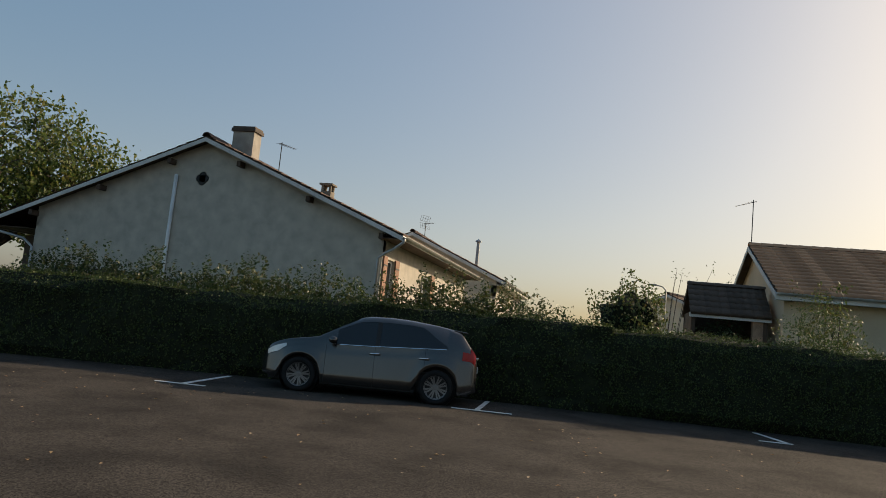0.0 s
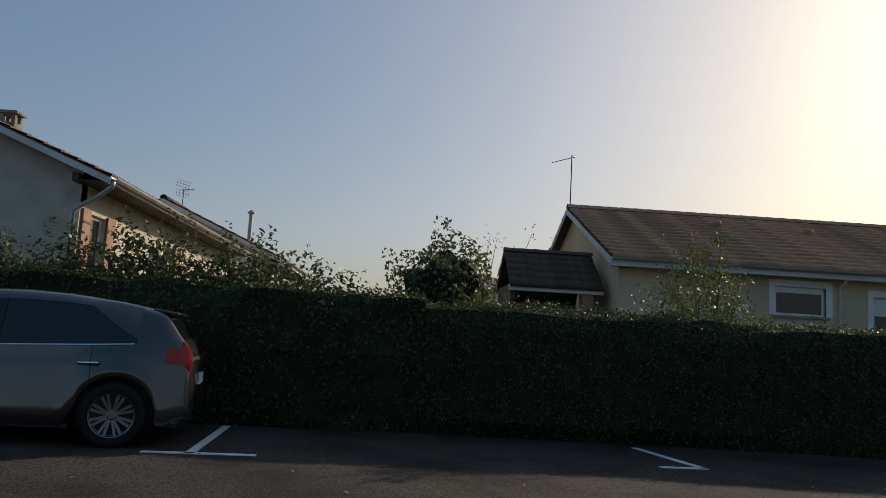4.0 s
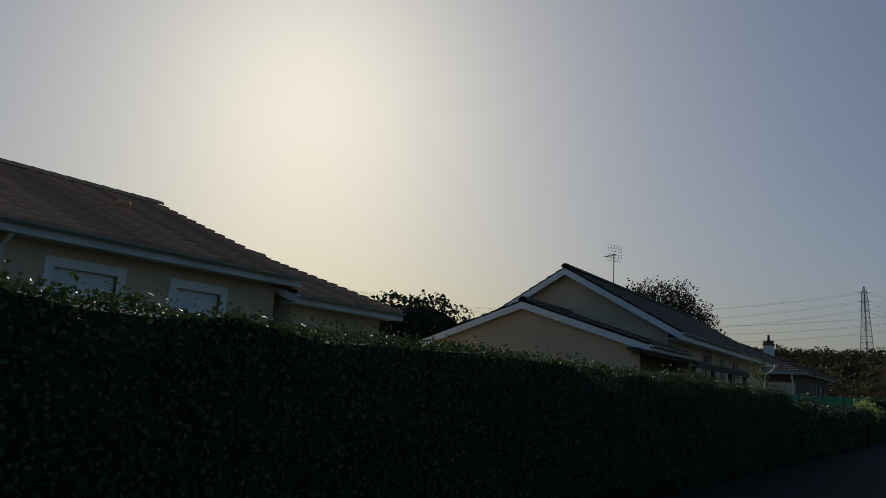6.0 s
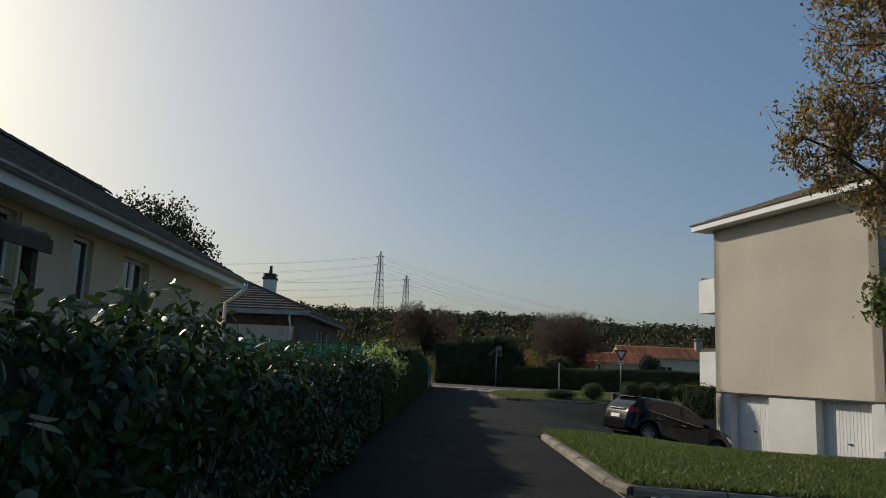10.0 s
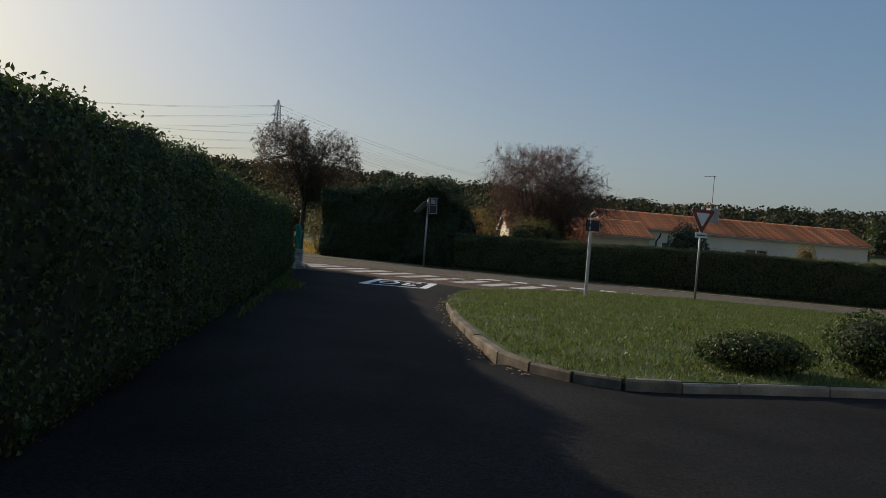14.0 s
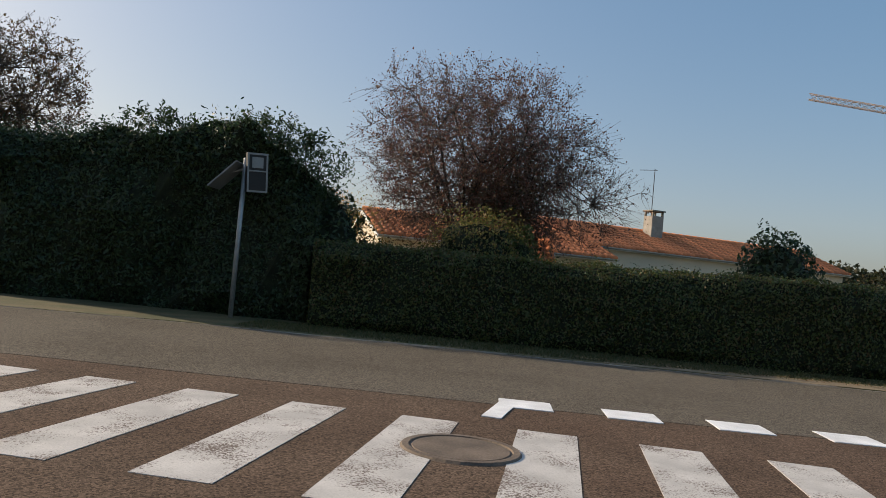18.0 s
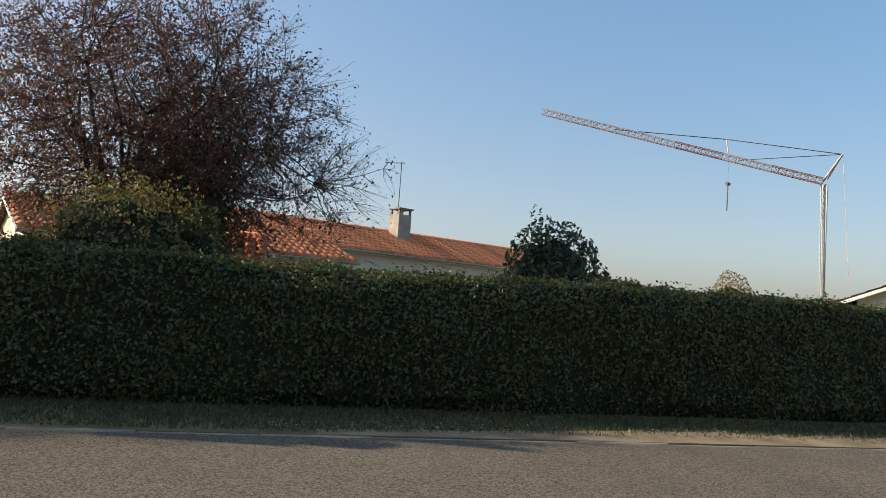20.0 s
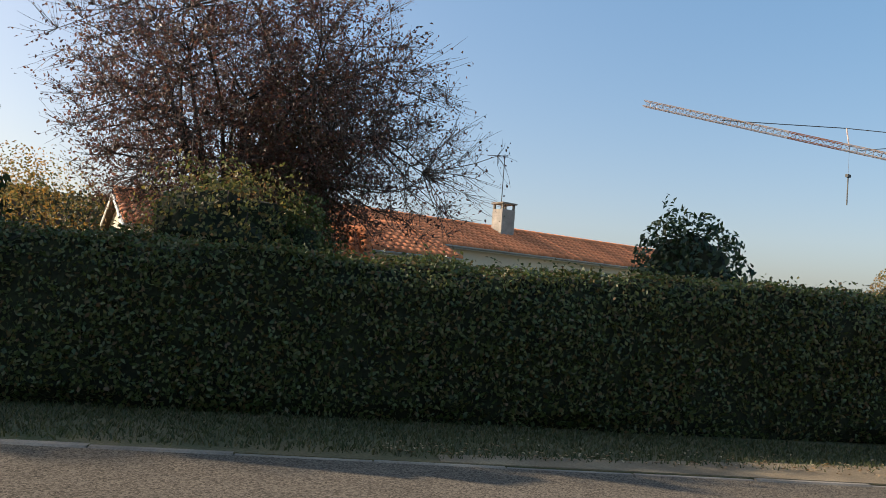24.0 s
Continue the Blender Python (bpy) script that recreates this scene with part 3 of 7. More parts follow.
flat("verge_far", [on_road(u, s)[:2] for u, s in FAR] + [on_road(130, 73)[:2], on_road(-31, 73)[:2], on_road(-38, 72)[:2]], 0.02, M["verge"], "dry grass verge along the through road", "verge")
_rv = random.Random(12)
flat("verge_dirt", [on_road(-24.5 + 0.8 * k, 67.06)[:2] for k in range(31)] + [on_road(-0.5 - 0.5 * k, 67.3 + 0.5 * min(1, (48 - k) / 8) * _rv.uniform(0.6, 1.2))[:2] for k in range(49)], 0.026, M["dirt"], "sandy trodden strip along the verge", "verge")
flat("field", [(-1.5, 79.5), (3, 84), (-6, 140), (-60, 130), (-30, 84), (-9, 74.5)], 0.02, M["field"], "dry yellow stubble field", "field")
flat("pavement", [(-0.12, 65.6), (-0.12, 67.4), (-0.4, 69.0), (-0.95, 70.45), on_road(-34, 61.9)[:2], on_road(-38, 61.0)[:2], on_road(-60, 54.9)[:2], on_road(-60, 53.5)[:2], (-3.5, 70.2), (-1.6, 65.6)], 0.10, M["asphalt_grey"], "asphalt pavement round the corner", "pavement")

ISLAND2 = [(3.08, 49.25), (2.88, 49.9), (2.82, 51.2), (2.9, 53.5), (3.12, 55.8), (3.34, 56.9), (3.5, 57.7), (3.85, 58.9), (4.45, 60.1), (4.95, 60.75), (5.6, 61.15), (6.7, 61.75), (8.8, 63.0), (11.6, 62.9), on_road(-15, 61.1)[:2], on_road(20, 61.1)[:2], (22, 51.5), (11.5, 50.0), (7.2, 49.0), (5.05, 48.72), (4.38, 48.6), (3.8, 48.56), (3.4, 48.8)]
flat("lawn_corner", ISLAND2, 0.10, M["lawn"], "short green lawn on the street corner", "lawn")


def lawn_bank():
    """The lawn beside the bays, from the kerbs to the flats."""
    step = 0.35
    deep = 0.1
    xs, ys = np.arange(2.52, 24, step), np.arange(8.6, 34.6, deep)
    vs, fs, ids = [], [], {}
    def inside(x, y):
        if y < 11.6: return True
        if y < 24.3 - 0.26 * (x - 2.5): return x > 6.25
        if y < 31.3 - 0.03 * (x - 2.6): return x > 2.6
        return x > 8.8 and x < 12 and y < 33.2 or x > 10.9
    for a in xs:
        for c in ys:
            if inside(a + step / 2, c + deep / 2):
                q = []
                for p in ((a, c), (a + step, c), (a + step, c + deep), (a, c + deep)):
                    if p not in ids:
                        ids[p] = len(vs)
                        vs.append((p[0], p[1], 0.10 + 0.75 * float(dip(p[0], p[1])) + 0.03 * noise.noise((p[0], p[1], 0))))
                    q.append(ids[p])
                fs.append(q)
    return quads("lawn_bank", vs, fs, True)


solo("lawn_bank", lawn_bank(), M["lawn"], "green lawn with fallen leaves between the bays and the flats", "lawn", kind="structure")


# ---- kerbs ----
def kerb_line(pts, step=1.0):
    """Points at even steps along a line of corners."""
    out, pts = [Vector(pts[0])], [Vector(p) for p in pts]
    for a, b in zip(pts, pts[1:]):
        k = max(1, round((b - a).length / step))
        out += [a.lerp(b, (i + 1) / k) for i in range(k)]
    return out


_kb = Build()
_kb.extrude([(0, -0.075, -0.15), (0, 0.075, -0.15), (0, 0.075, 0.115), (0, 0.055, 0.135), (0, -0.035, 0.135), (0, -0.075, 0.10)], (0.985, 0, 0))
KERB = _kb.mesh("kerb_stone")
KERB.materials.append(M["conc"])
OLD_KERB = _kb.mesh("old_kerb_stone")
OLD_KERB.materials.append(M["kerb_old"])


def kerb(label, pts, step=1.0, lift=0.0, stone=None):
    top = thing("kerb", label, "kerb", kind="structure")
    line = kerb_line([(*p, 0) for p in pts], step)
    for a, b in zip(line, line[1:]):
        ob = new("kerb_stone", stone or KERB)
        ob.parent = top
        d = b - a
        z = lift + 0.75 * float(dip(a.x, a.y))
        ob.matrix_basis = pose(a.x, a.y, z + random.uniform(-0.006, 0.006), random.uniform(-1.5, 1.5), 0, math.degrees(math.atan2(d.y, d.x))) @ Matrix.Diagonal((d.length, 1, 1, 1))


KERBS_LATER = [
    ("pale concrete kerb round the lawn beside the drive", [(2.50, 30.5), (2.46, 24.8), (2.58, 24.25), (4.4, 23.78), (6.2, 23.3)], 0.9),
    ("pale concrete kerb behind the parking bays", [(6.24, 23.2), (6.2, 11.9)], 1.0),
    ("pale concrete kerb at the end of the parking bays", [(6.15, 11.78), (4.26, 11.66), (2.85, 11.5), (2.58, 11.2), (2.50, 9.0)], 0.9),
    ("pale concrete kerb along the drive", [(9.0, 31.2), (4.2, 31.35), (3.0, 31.15), (2.50, 30.5)], 0.8),
    ("mossy concrete kerb round the corner lawn", [(4.4, 48.62), (3.82, 48.6), (3.42, 48.84), (3.12, 49.27), (2.93, 49.9), (2.88, 51.2), (2.96, 53.5), (3.18, 55.8), (3.4, 56.9), (3.56, 57.7), (3.91, 58.9), (4.5, 60.12), (4.98, 60.8), (5.6, 61.22), (6.68, 61.83), (8.8, 63.1), (11.6, 63.0), on_road(-15, 61.2)[:2]], 0.7),
    ("low concrete kerb between the corner lawn and the drive", [(12.4, 50.25), (11.5, 50.0), (7.2, 49.0), (5.05, 48.74), (4.4, 48.62)], 0.9),
    ("low concrete kerb round the pavement corner", [(-0.1, 65.6), (-0.1, 67.4), (-0.38, 69.05), (-0.95, 70.5), on_road(-34, 61.95)[:2], on_road(-38, 61.05)[:2], on_road(-60, 54.95)[:2]], 0.7),
]
FAR_KERB = [on_road(*p)[:2] for p in FAR[1:]]


# ---- road markings ----
def stripe(b, p, q, w, z):
    p, q = Vector((*p, 0)), Vector((*q, 0))
    s = (q - p).normalized().cross(Vector((0, 0, 1))) * w / 2
    b.extrude([(*(p + s).xy, z - 0.008), (*(q + s).xy, z - 0.008), (*(q - s).xy, z - 0.008), (*(p - s).xy, z - 0.008)][::-1], (0, 0, 0.008))


def marking(name, label, strokes, z, material, group="", w=0.1):
    b = Build()
    for p, q in strokes:
        stripe(b, p, q, w, z)
    return solo(name, b, material, label, "road marking", group=group, kind="structure")


def bay_mark(y, x_out, x_in, tilt, foot):
    marking("bay_marking", "thin white painted line of a parallel parking bay", [((x_in, y - tilt), (x_out, y)), ((x_out - 0.05 - 0.1 * foot[0], y + foot[0]), (x_out - 0.05 - 0.1 * foot[1], y + foot[1]))], 0.01, M["line"], "parallel bay lines", 0.09)


bay_mark(-14.55, 2.45, -0.1, 0.45, (-0.5, 0.4))
bay_mark(-9.65, 0.95, -1.3, 0.15, (-0.45, 0.62))
bay_mark(-4.35, 0.30, -1.2, 0.32, (-0.5, 0.02))
for y in (13.5, 15.75, 17.9, 20.05, 22.0):
    marking("bay_line", "thin white painted line between parking bays", [((2.44, y), (6.06, y - 0.86))], 0.01, M["line"], "bay lines", 0.1)
marking("lane_joint", "narrow pale joint between lane and bays", [((2.432, 9), (2.432, 24.5))], 0.004, M["conc"], "", 0.025)


def wheelchair(x, y, size, turn):
    b = Build()
    def dot(cx, cy, r, n=14):
        b.extrude([(cx + r * math.cos(2 * math.pi * k / n), cy + r * math.sin(2 * math.pi * k / n), 0.002) for k in range(n)], (0, 0, 0.008))
    ring = [(0.30 * math.cos(radians(a)) - 0.05, 0.30 * math.sin(radians(a)) - 0.18) for a in range(70, 361, 24)]
    for p, q in zip(ring, ring[1:]):
        stripe(b, p, q, 0.08, 0.01)
    for p, q in (((-0.12, 0.35), (-0.05, -0.05)), ((-0.05, -0.05), (0.22, -0.05)), ((0.22, -0.05), (0.36, -0.42)), ((0.36, -0.42), (0.46, -0.40)), ((-0.1, 0.15), (0.16, 0.15))):
        stripe(b, p, q, 0.09, 0.01)
    dot(-0.13, 0.47, 0.085)
    ob = solo("wheelchair_marking", b, M["line"], "white painted wheelchair symbol on the bay", "road marking", (x, y, 0.001), turn, "wheelchair symbols", "structure")
    ob.scale = (size, size, 1)


wheelchair(2.83, 23.95, 0.62, 90)
wheelchair(2.83, 22.3, 0.62, 90)

for k in range(12):
    u = -31.62 + 0.925 * k
    s0, s1 = (59.19 - 0.075 * k, 61.60 - 0.085 * k) if k else (59.4, 61.6)
    b = Build()
    stripe(b, on_road(u + 0.02, s0)[:2], on_road(u + 0.24 if k else u + 0.2, s1)[:2], 0.46, 0.0085)
    solo("zebra_bar", b, M["line_worn"], "worn white painted bar of a pedestrian crossing", "road marking", group="zebra crossing bars", kind="structure")
marking("zebra_bar", "", [(on_road(-32.35, 60.3)[:2], on_road(-32.2, 61.7)[:2])], 0.0085, M["line_worn"], "zebra crossing bars", 0.4)
for k in range(11):
    u = -25.95 + 0.99 * k
    b = Build()
    stripe(b, on_road(u - 0.25, 62.33 - 0.012 * k)[:2], on_road(u + 0.25, 62.33 - 0.012 * k)[:2], 0.47, 0.0125)
    if k == 0:
        stripe(b, on_road(u - 0.32, 61.5)[:2], on_road(u - 0.13, 62.5)[:2], 0.17, 0.0130)
    solo("give_way_dash", b, M["line_new"], "white dash of the give-way line", "road marking", group="give-way dashes", kind="structure")


def speed_box():
    """A framed 30 that faces drivers coming into the lane."""
    c = [(2.16, 63.2), (3.85, 62.84), (3.26, 60.5), (1.56, 60.84)]
    top = thing("speed_marking", "white painted number 30 in a frame on the asphalt", "road marking", kind="structure")
    b = Build()
    for i, w in enumerate((0.12, 0.2, 0.14, 0.2)):
        p, q = Vector(c[i]), Vector(c[(i + 1) % 4])
        mid = (Vector(c[0]) + Vector(c[2])) / 2
        off = (mid - (p + q) / 2).normalized() * w / 2
        stripe(b, p + off, q + off, w, 0.005 + 0.0004 * i)
    part("box_outline", b, M["line_new"], top)
    me = text_mesh("30", 1.0)
    xs = [v.co.x for v in me.vertices]
    ys = [v.co.y for v in me.vertices]
    w, h = max(xs) - min(xs), max(ys) - min(ys)
    for v in me.vertices:
        a, d = (v.co.x - min(xs)) / w, (v.co.y - min(ys)) / h
        s, t = 0.168 + 0.615 * (1 - a), 0.27 + 0.55 * (1 - d)
        p = Vector(c[3]).lerp(Vector(c[2]), s).lerp(Vector(c[0]).lerp(Vector(c[1]), s), t)
        v.co = (p.x, p.y, 0.0065)
    me.flip_normals() if me.polygons[0].normal.z < 0 else None
    part("number", me, M["line_new"], top)


speed_box()
_mh = Build()
_mh.lathe([(0.0, 0.018), (0.33, 0.018), (0.335, 0.010), (0.35, 0.010), (0.355, 0.022), (0.40, 0.022), (0.42, 0.0)], 28)
solo("manhole_cover", _mh, M["iron"], "round iron manhole cover with a sandy film, set in the crossing", "manhole cover", on_road(-26.47, 60.22, 0.0))

# ---- hedges ----
def hedge(name, label, line, depth, heights, leaves, leaf=(0.065, 0.034), density=420, seed=1, batter=0.10, bulge=0.06, top_tufts=0.0, category="hedge", wobble=0.05):
    """A clipped hedge whose face stands along the line (x, y); it reaches back to the left of the line's course by depth."""
    rng = np.random.default_rng(seed)
    line = [Vector((*p, 0)) for p in line]
    pts, hs = [], []
    for i, (a, b) in enumerate(zip(line, line[1:])):
        k = max(1, round((b - a).length / 0.45))
        for j in range(k + (i == len(line) - 2)):
            t = j / k
            pts.append(a.lerp(b, t))
            hs.append(heights[i] * (1 - t) + heights[i + 1] * t)
    back = []
    for i, p in enumerate(pts):
        d = (pts[min(i + 1, len(pts) - 1)] - pts[max(i - 1, 0)]).normalized()
        back.append(Vector((-d.y, d.x, 0)))
    # rings of the cross-section from the foot of the face over the top to the foot behind
    prof = [(0.10, 0.0), (0.0, 0.12), (0.0, 0.55), (0.35 * batter, 0.85), (batter + 0.05, 0.985), (0.22 + batter, 1.0), (0.5, 1.0), (0.82, 0.99), (0.95, 0.9), (1.0, 0.5), (0.97, 0.0)]
    n = len(prof)
    top = thing(name, label, category)
    grid = np.empty((len(pts), n, 3))
    for i, (p, bk, h) in enumerate(zip(pts, back, hs)):
        for k, (a, z) in enumerate(prof):
            wob = wobble * 2 * noise.noise((p.x * 0.9 + k, p.y * 0.9, z * 2.2 + seed)) + bulge * noise.noise((p.x * 0.35, p.y * 0.35, z + seed * 3))
            w = a * depth if k > 5 else (a if k < 6 else a * depth)
            q = p + bk * (w - (wob if k < 5 else 0))
            grid[i, k] = (q.x, q.y, z * h + (wob * 0.8 if 4 <= k <= 7 else 0))
    idx = np.arange(len(pts) * n).reshape(len(pts), n)
    fs = np.stack([idx[:-1, :-1], idx[:-1, 1:], idx[1:, 1:], idx[1:, :-1]], -1).reshape(-1, 4)
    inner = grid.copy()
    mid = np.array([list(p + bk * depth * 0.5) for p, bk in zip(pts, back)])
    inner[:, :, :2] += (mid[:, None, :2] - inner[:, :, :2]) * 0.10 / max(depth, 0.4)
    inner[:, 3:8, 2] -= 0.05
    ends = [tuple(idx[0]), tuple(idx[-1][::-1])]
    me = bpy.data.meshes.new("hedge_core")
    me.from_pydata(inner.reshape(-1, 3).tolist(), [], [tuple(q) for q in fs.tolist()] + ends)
    # solid filler behind the leaves, painted with the hedge's inner shade
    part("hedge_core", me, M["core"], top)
    # leaves over face and top
    a, b, c, d = (grid.reshape(-1, 3)[fs[:, i]] for i in range(4))
    nrm = -np.cross(b - a, d - a)
    area = np.linalg.norm(nrm, axis=1)
    nrm /= area[:, None] + 1e-9
    row = np.tile(np.arange(n - 1), len(pts) - 1)
    seen = np.where(row < 8, 1.0, 0.25)
    count = rng.poisson(area * density * seen)
    r = np.repeat(np.arange(len(fs)), count)
    s, t = rng.random(len(r))[:, None], rng.random(len(r))[:, None]
    pos = (a[r] * (1 - s) + b[r] * s) * (1 - t) + (d[r] * (1 - s) + c[r] * s) * t
    nn = nrm[r]
    clump = np.array([noise.noise((p[0] * 2.3, p[1] * 2.3, p[2] * 2.3 + seed)) for p in pos])
    pos += nn * (rng.uniform(-0.09, 0.03, len(r)) + 0.055 * clump)[:, None]
    tall = (row[r] >= 4) & (row[r] <= 7) & (rng.random(len(r)) < 0.10)
    pos[tall, 2] += rng.uniform(0.01, 0.07 + top_tufts, tall.sum())
    ea, eb = grid[0], grid[-1]
    for e, out in ((ea, pts[0] - pts[1]), (eb, pts[-1] - pts[-2])):
        m = int(density * depth * e[:, 2].max())
        y, z = rng.random((m, 1)), rng.random((m, 1))
        q = e[0] * (1 - y) + e[-1] * y
        q[:, 2] = z[:, 0] * e[:, 2].max()
        pos = np.concatenate([pos, q + np.array(out.normalized()) * rng.uniform(-0.05, 0.04, (m, 1))])
        nn = np.concatenate([nn, np.tile(np.array(out.normalized()), (m, 1))])
    part("foliage", leaf_cloud("foliage", pos, nn, leaf[0], leaf[1], rng, full=leaf[0] > 0.085), leaves, top)
    return top


# the hedge along car park and lane, in lengths that differ in kind and height
hedge("hedge", "dark clipped evergreen hedge behind the parked car", [(2.6, -34), (1.1, -21), (-0.3, -15.2), (-1.35, -10), (-1.5, -7.4)], 1.1, [1.8, 1.8, 1.75, 1.8, 1.78], L["hedge"], (0.06, 0.034), 620, 2, wobble=0.09, top_tufts=0.12)
hedge("hedge", "long dark clipped hedge along the lane", [(-1.5, -7.4), (-1.5, -4.5), (-1.15, 2), (-0.85, 10), (-0.78, 16.3)], 1.15, [1.75, 1.68, 1.62, 1.63, 1.58], L["hedge"], (0.048, 0.028), 1150, 3, wobble=0.07, top_tufts=0.05)
hedge("hedge", "loose laurel hedge with large leaves along the lane", [(-0.78, 16.3), (-0.72, 20), (-0.65, 26), (-0.6, 31)], 1.1, [1.42, 1.24, 1.22, 1.25], L["laurel"], (0.092, 0.036), 700, 4, wobble=0.09, top_tufts=0.12)
hedge("hedge", "low clipped hedge in front of the green netting", [(-0.6, 31), (-0.55, 38), (-0.5, 44.7)], 0.95, [1.33, 1.30, 1.32], L["hedge"], (0.06, 0.034), 800, 5, wobble=0.08, top_tufts=0.06)
hedge("hedge", "tall clipped hedge beside the lane", [(-0.5, 44.7), (-0.45, 46.5), (-0.4, 55), (-0.35, 64.6)], 1.4, [1.88, 2.06, 2.0, 1.98], L["hedge"], (0.048, 0.028), 1150, 6, batter=0.2, wobble=0.08, top_tufts=0.05)
hedge("hedge", "clipped hedge turning the corner behind the pavement", [(-0.75, 65.2), (-1.6, 68.2), (-4.2, 70.5), (-9, 70.6)], 1.3, [2.0, 2.2, 2.2, 2.15], L["hedge"], (0.07, 0.04), 380, 7, wobble=0.2, top_tufts=0.2)

# across the through road
hedge("hedge", "leafy clipped privet hedge along the verge", [on_road(u, q)[:2] for u, q in ((-29.6, 68.45), (-24, 68.6), (-18, 68.9), (-8, 69.3))], 1.0, [1.57, 1.57, 1.63, 1.56], L["privet"], (0.058, 0.034), 1750, 8, wobble=0.07, top_tufts=0.04)
hedge("hedge", "leafy clipped privet hedge farther along the verge", [on_road(u, q)[:2] for u, q in ((-8, 69.3), (14, 69.8), (40, 70))], 1.0, [1.56, 1.56, 1.56], L["privet"], (0.08, 0.045), 620, 18, wobble=0.06, top_tufts=0.03)
hedge("hedge", "tall dark conifer hedge beside the through road", [on_road(u, s)[:2] for u, s in ((-36.6, 68.9), (-34, 69.2), (-31.3, 69.3), (-29.8, 69.3))], 2.0, [3.1, 3.25, 3.6, 2.55], L["yew"], (0.09, 0.034), 1100, 9, wobble=0.34, bulge=0.3, top_tufts=0.3)
hedge("hedge", "russet clipped hedge at the corner of the flats", [(8.2, 40.4), (8.75, 39.75)], 0.5, [1.02, 1.02], L["shrub"], (0.06, 0.035), 700, 11)

# ---- houses ----
def tile_course(name, length, cover, tile_w, amp, thick, profile="wave"):
    """One course of roof tiles along x, its lower edge at y = 0 and its upper edge at y = cover, lying in z = 0."""
    k = max(1, round(length / tile_w))
    w = length / k
    vs, fs = [], []
    steps = 6
    for i in range(k):
        base = len(vs)
        for j in range(steps + 1):
            t = j / steps
            if profile == "canal":
                h = amp * abs(math.sin(math.pi * t)) ** 0.7
            else:
                h = amp * (0.5 - 0.5 * math.cos(2 * math.pi * t)) ** 1.5
            x = (i + t * 0.985 + 0.0075) * w
            vs += [(x, cover + 0.04, h * 0.9), (x, 0, h + thick), (x, 0.004, -0.01)]
        for j in range(steps):
            a, b = base + 3 * j, base + 3 * j + 3
            fs += [(a, a + 1, b + 1, b), (a + 1, a + 2, b + 2, b + 1)]
    return quads(name, vs, fs)


def slope_matrix(origin, along, up):
    """Axes of a roof slope: x along the eave, y up the slope."""
    x, y = Vector(along).normalized(), Vector(up).normalized()
    z = x.cross(y)
    return Matrix(((x.x, y.x, z.x, origin[0]), (x.y, y.y, z.y, origin[1]), (x.z, y.z, z.z, origin[2]), (0, 0, 0, 1)))


def roof_slope(parent, origin, along, up, length, run, material, cover=0.34, tile_w=0.24, amp=0.022, thick=0.028, profile="wave"):
    m = slope_matrix(origin, along, up)
    deck = Build().box(0.02, length - 0.02, 0.0, run, -0.07, -0.012)
    ob = part("roof_deck", deck, M["wood_dark"], parent)
    ob.matrix_basis = m
    n = max(1, round(run / cover))
    cover = run / n
    me = tile_course("tile_course", length, cover, tile_w, amp, thick, profile)
    me.materials.append(material)
    for k in range(n):
        c = part("tile_course", me, material, parent)
        c.matrix_basis = m @ pose(random.uniform(-0.01, 0.01), k * cover, 0.0)


def ridge_tiles(parent, a, b, material, r=0.125, step=0.42):
    a, b = Vector(a), Vector(b)
    n = max(1, round((b - a).length / step))
    d = (b - a) / n
    bl = Build()
    k = 7
    for e, rr in ((0, r), (1.06, r * 0.9)):
        for i in range(k):
            an = math.pi * i / (k - 1)
            bl.v.append((e * d.length, rr * 1.15 * math.cos(an), rr * math.sin(an) - 0.02))
    bl.f += [(i, i + 1, k + i + 1, k + i) for i in range(k - 1)]
    bl.v += [(0, 1.0 * v[1] * 0.8, v[2] * 0.8) for v in bl.v[:k]]
    bl.f += [(i + 1, i, 2 * k + i, 2 * k + i + 1) for i in range(k - 1)]
    me = bl.mesh("ridge_tile", smooth=True)
    me.materials.append(material)
    x = d.normalized()
    y = Vector((0, 0, 1)).cross(x).normalized()
    z = x.cross(y)
    for i in range(n):
        p = a + d * i
        ob = part("ridge_tile", me, material, parent)
        ob.matrix_basis = Matrix(((x.x, y.x, z.x, p.x), (x.y, y.y, z.y, p.y), (x.z, y.z, z.z, p.z), (0, 0, 0, 1)))


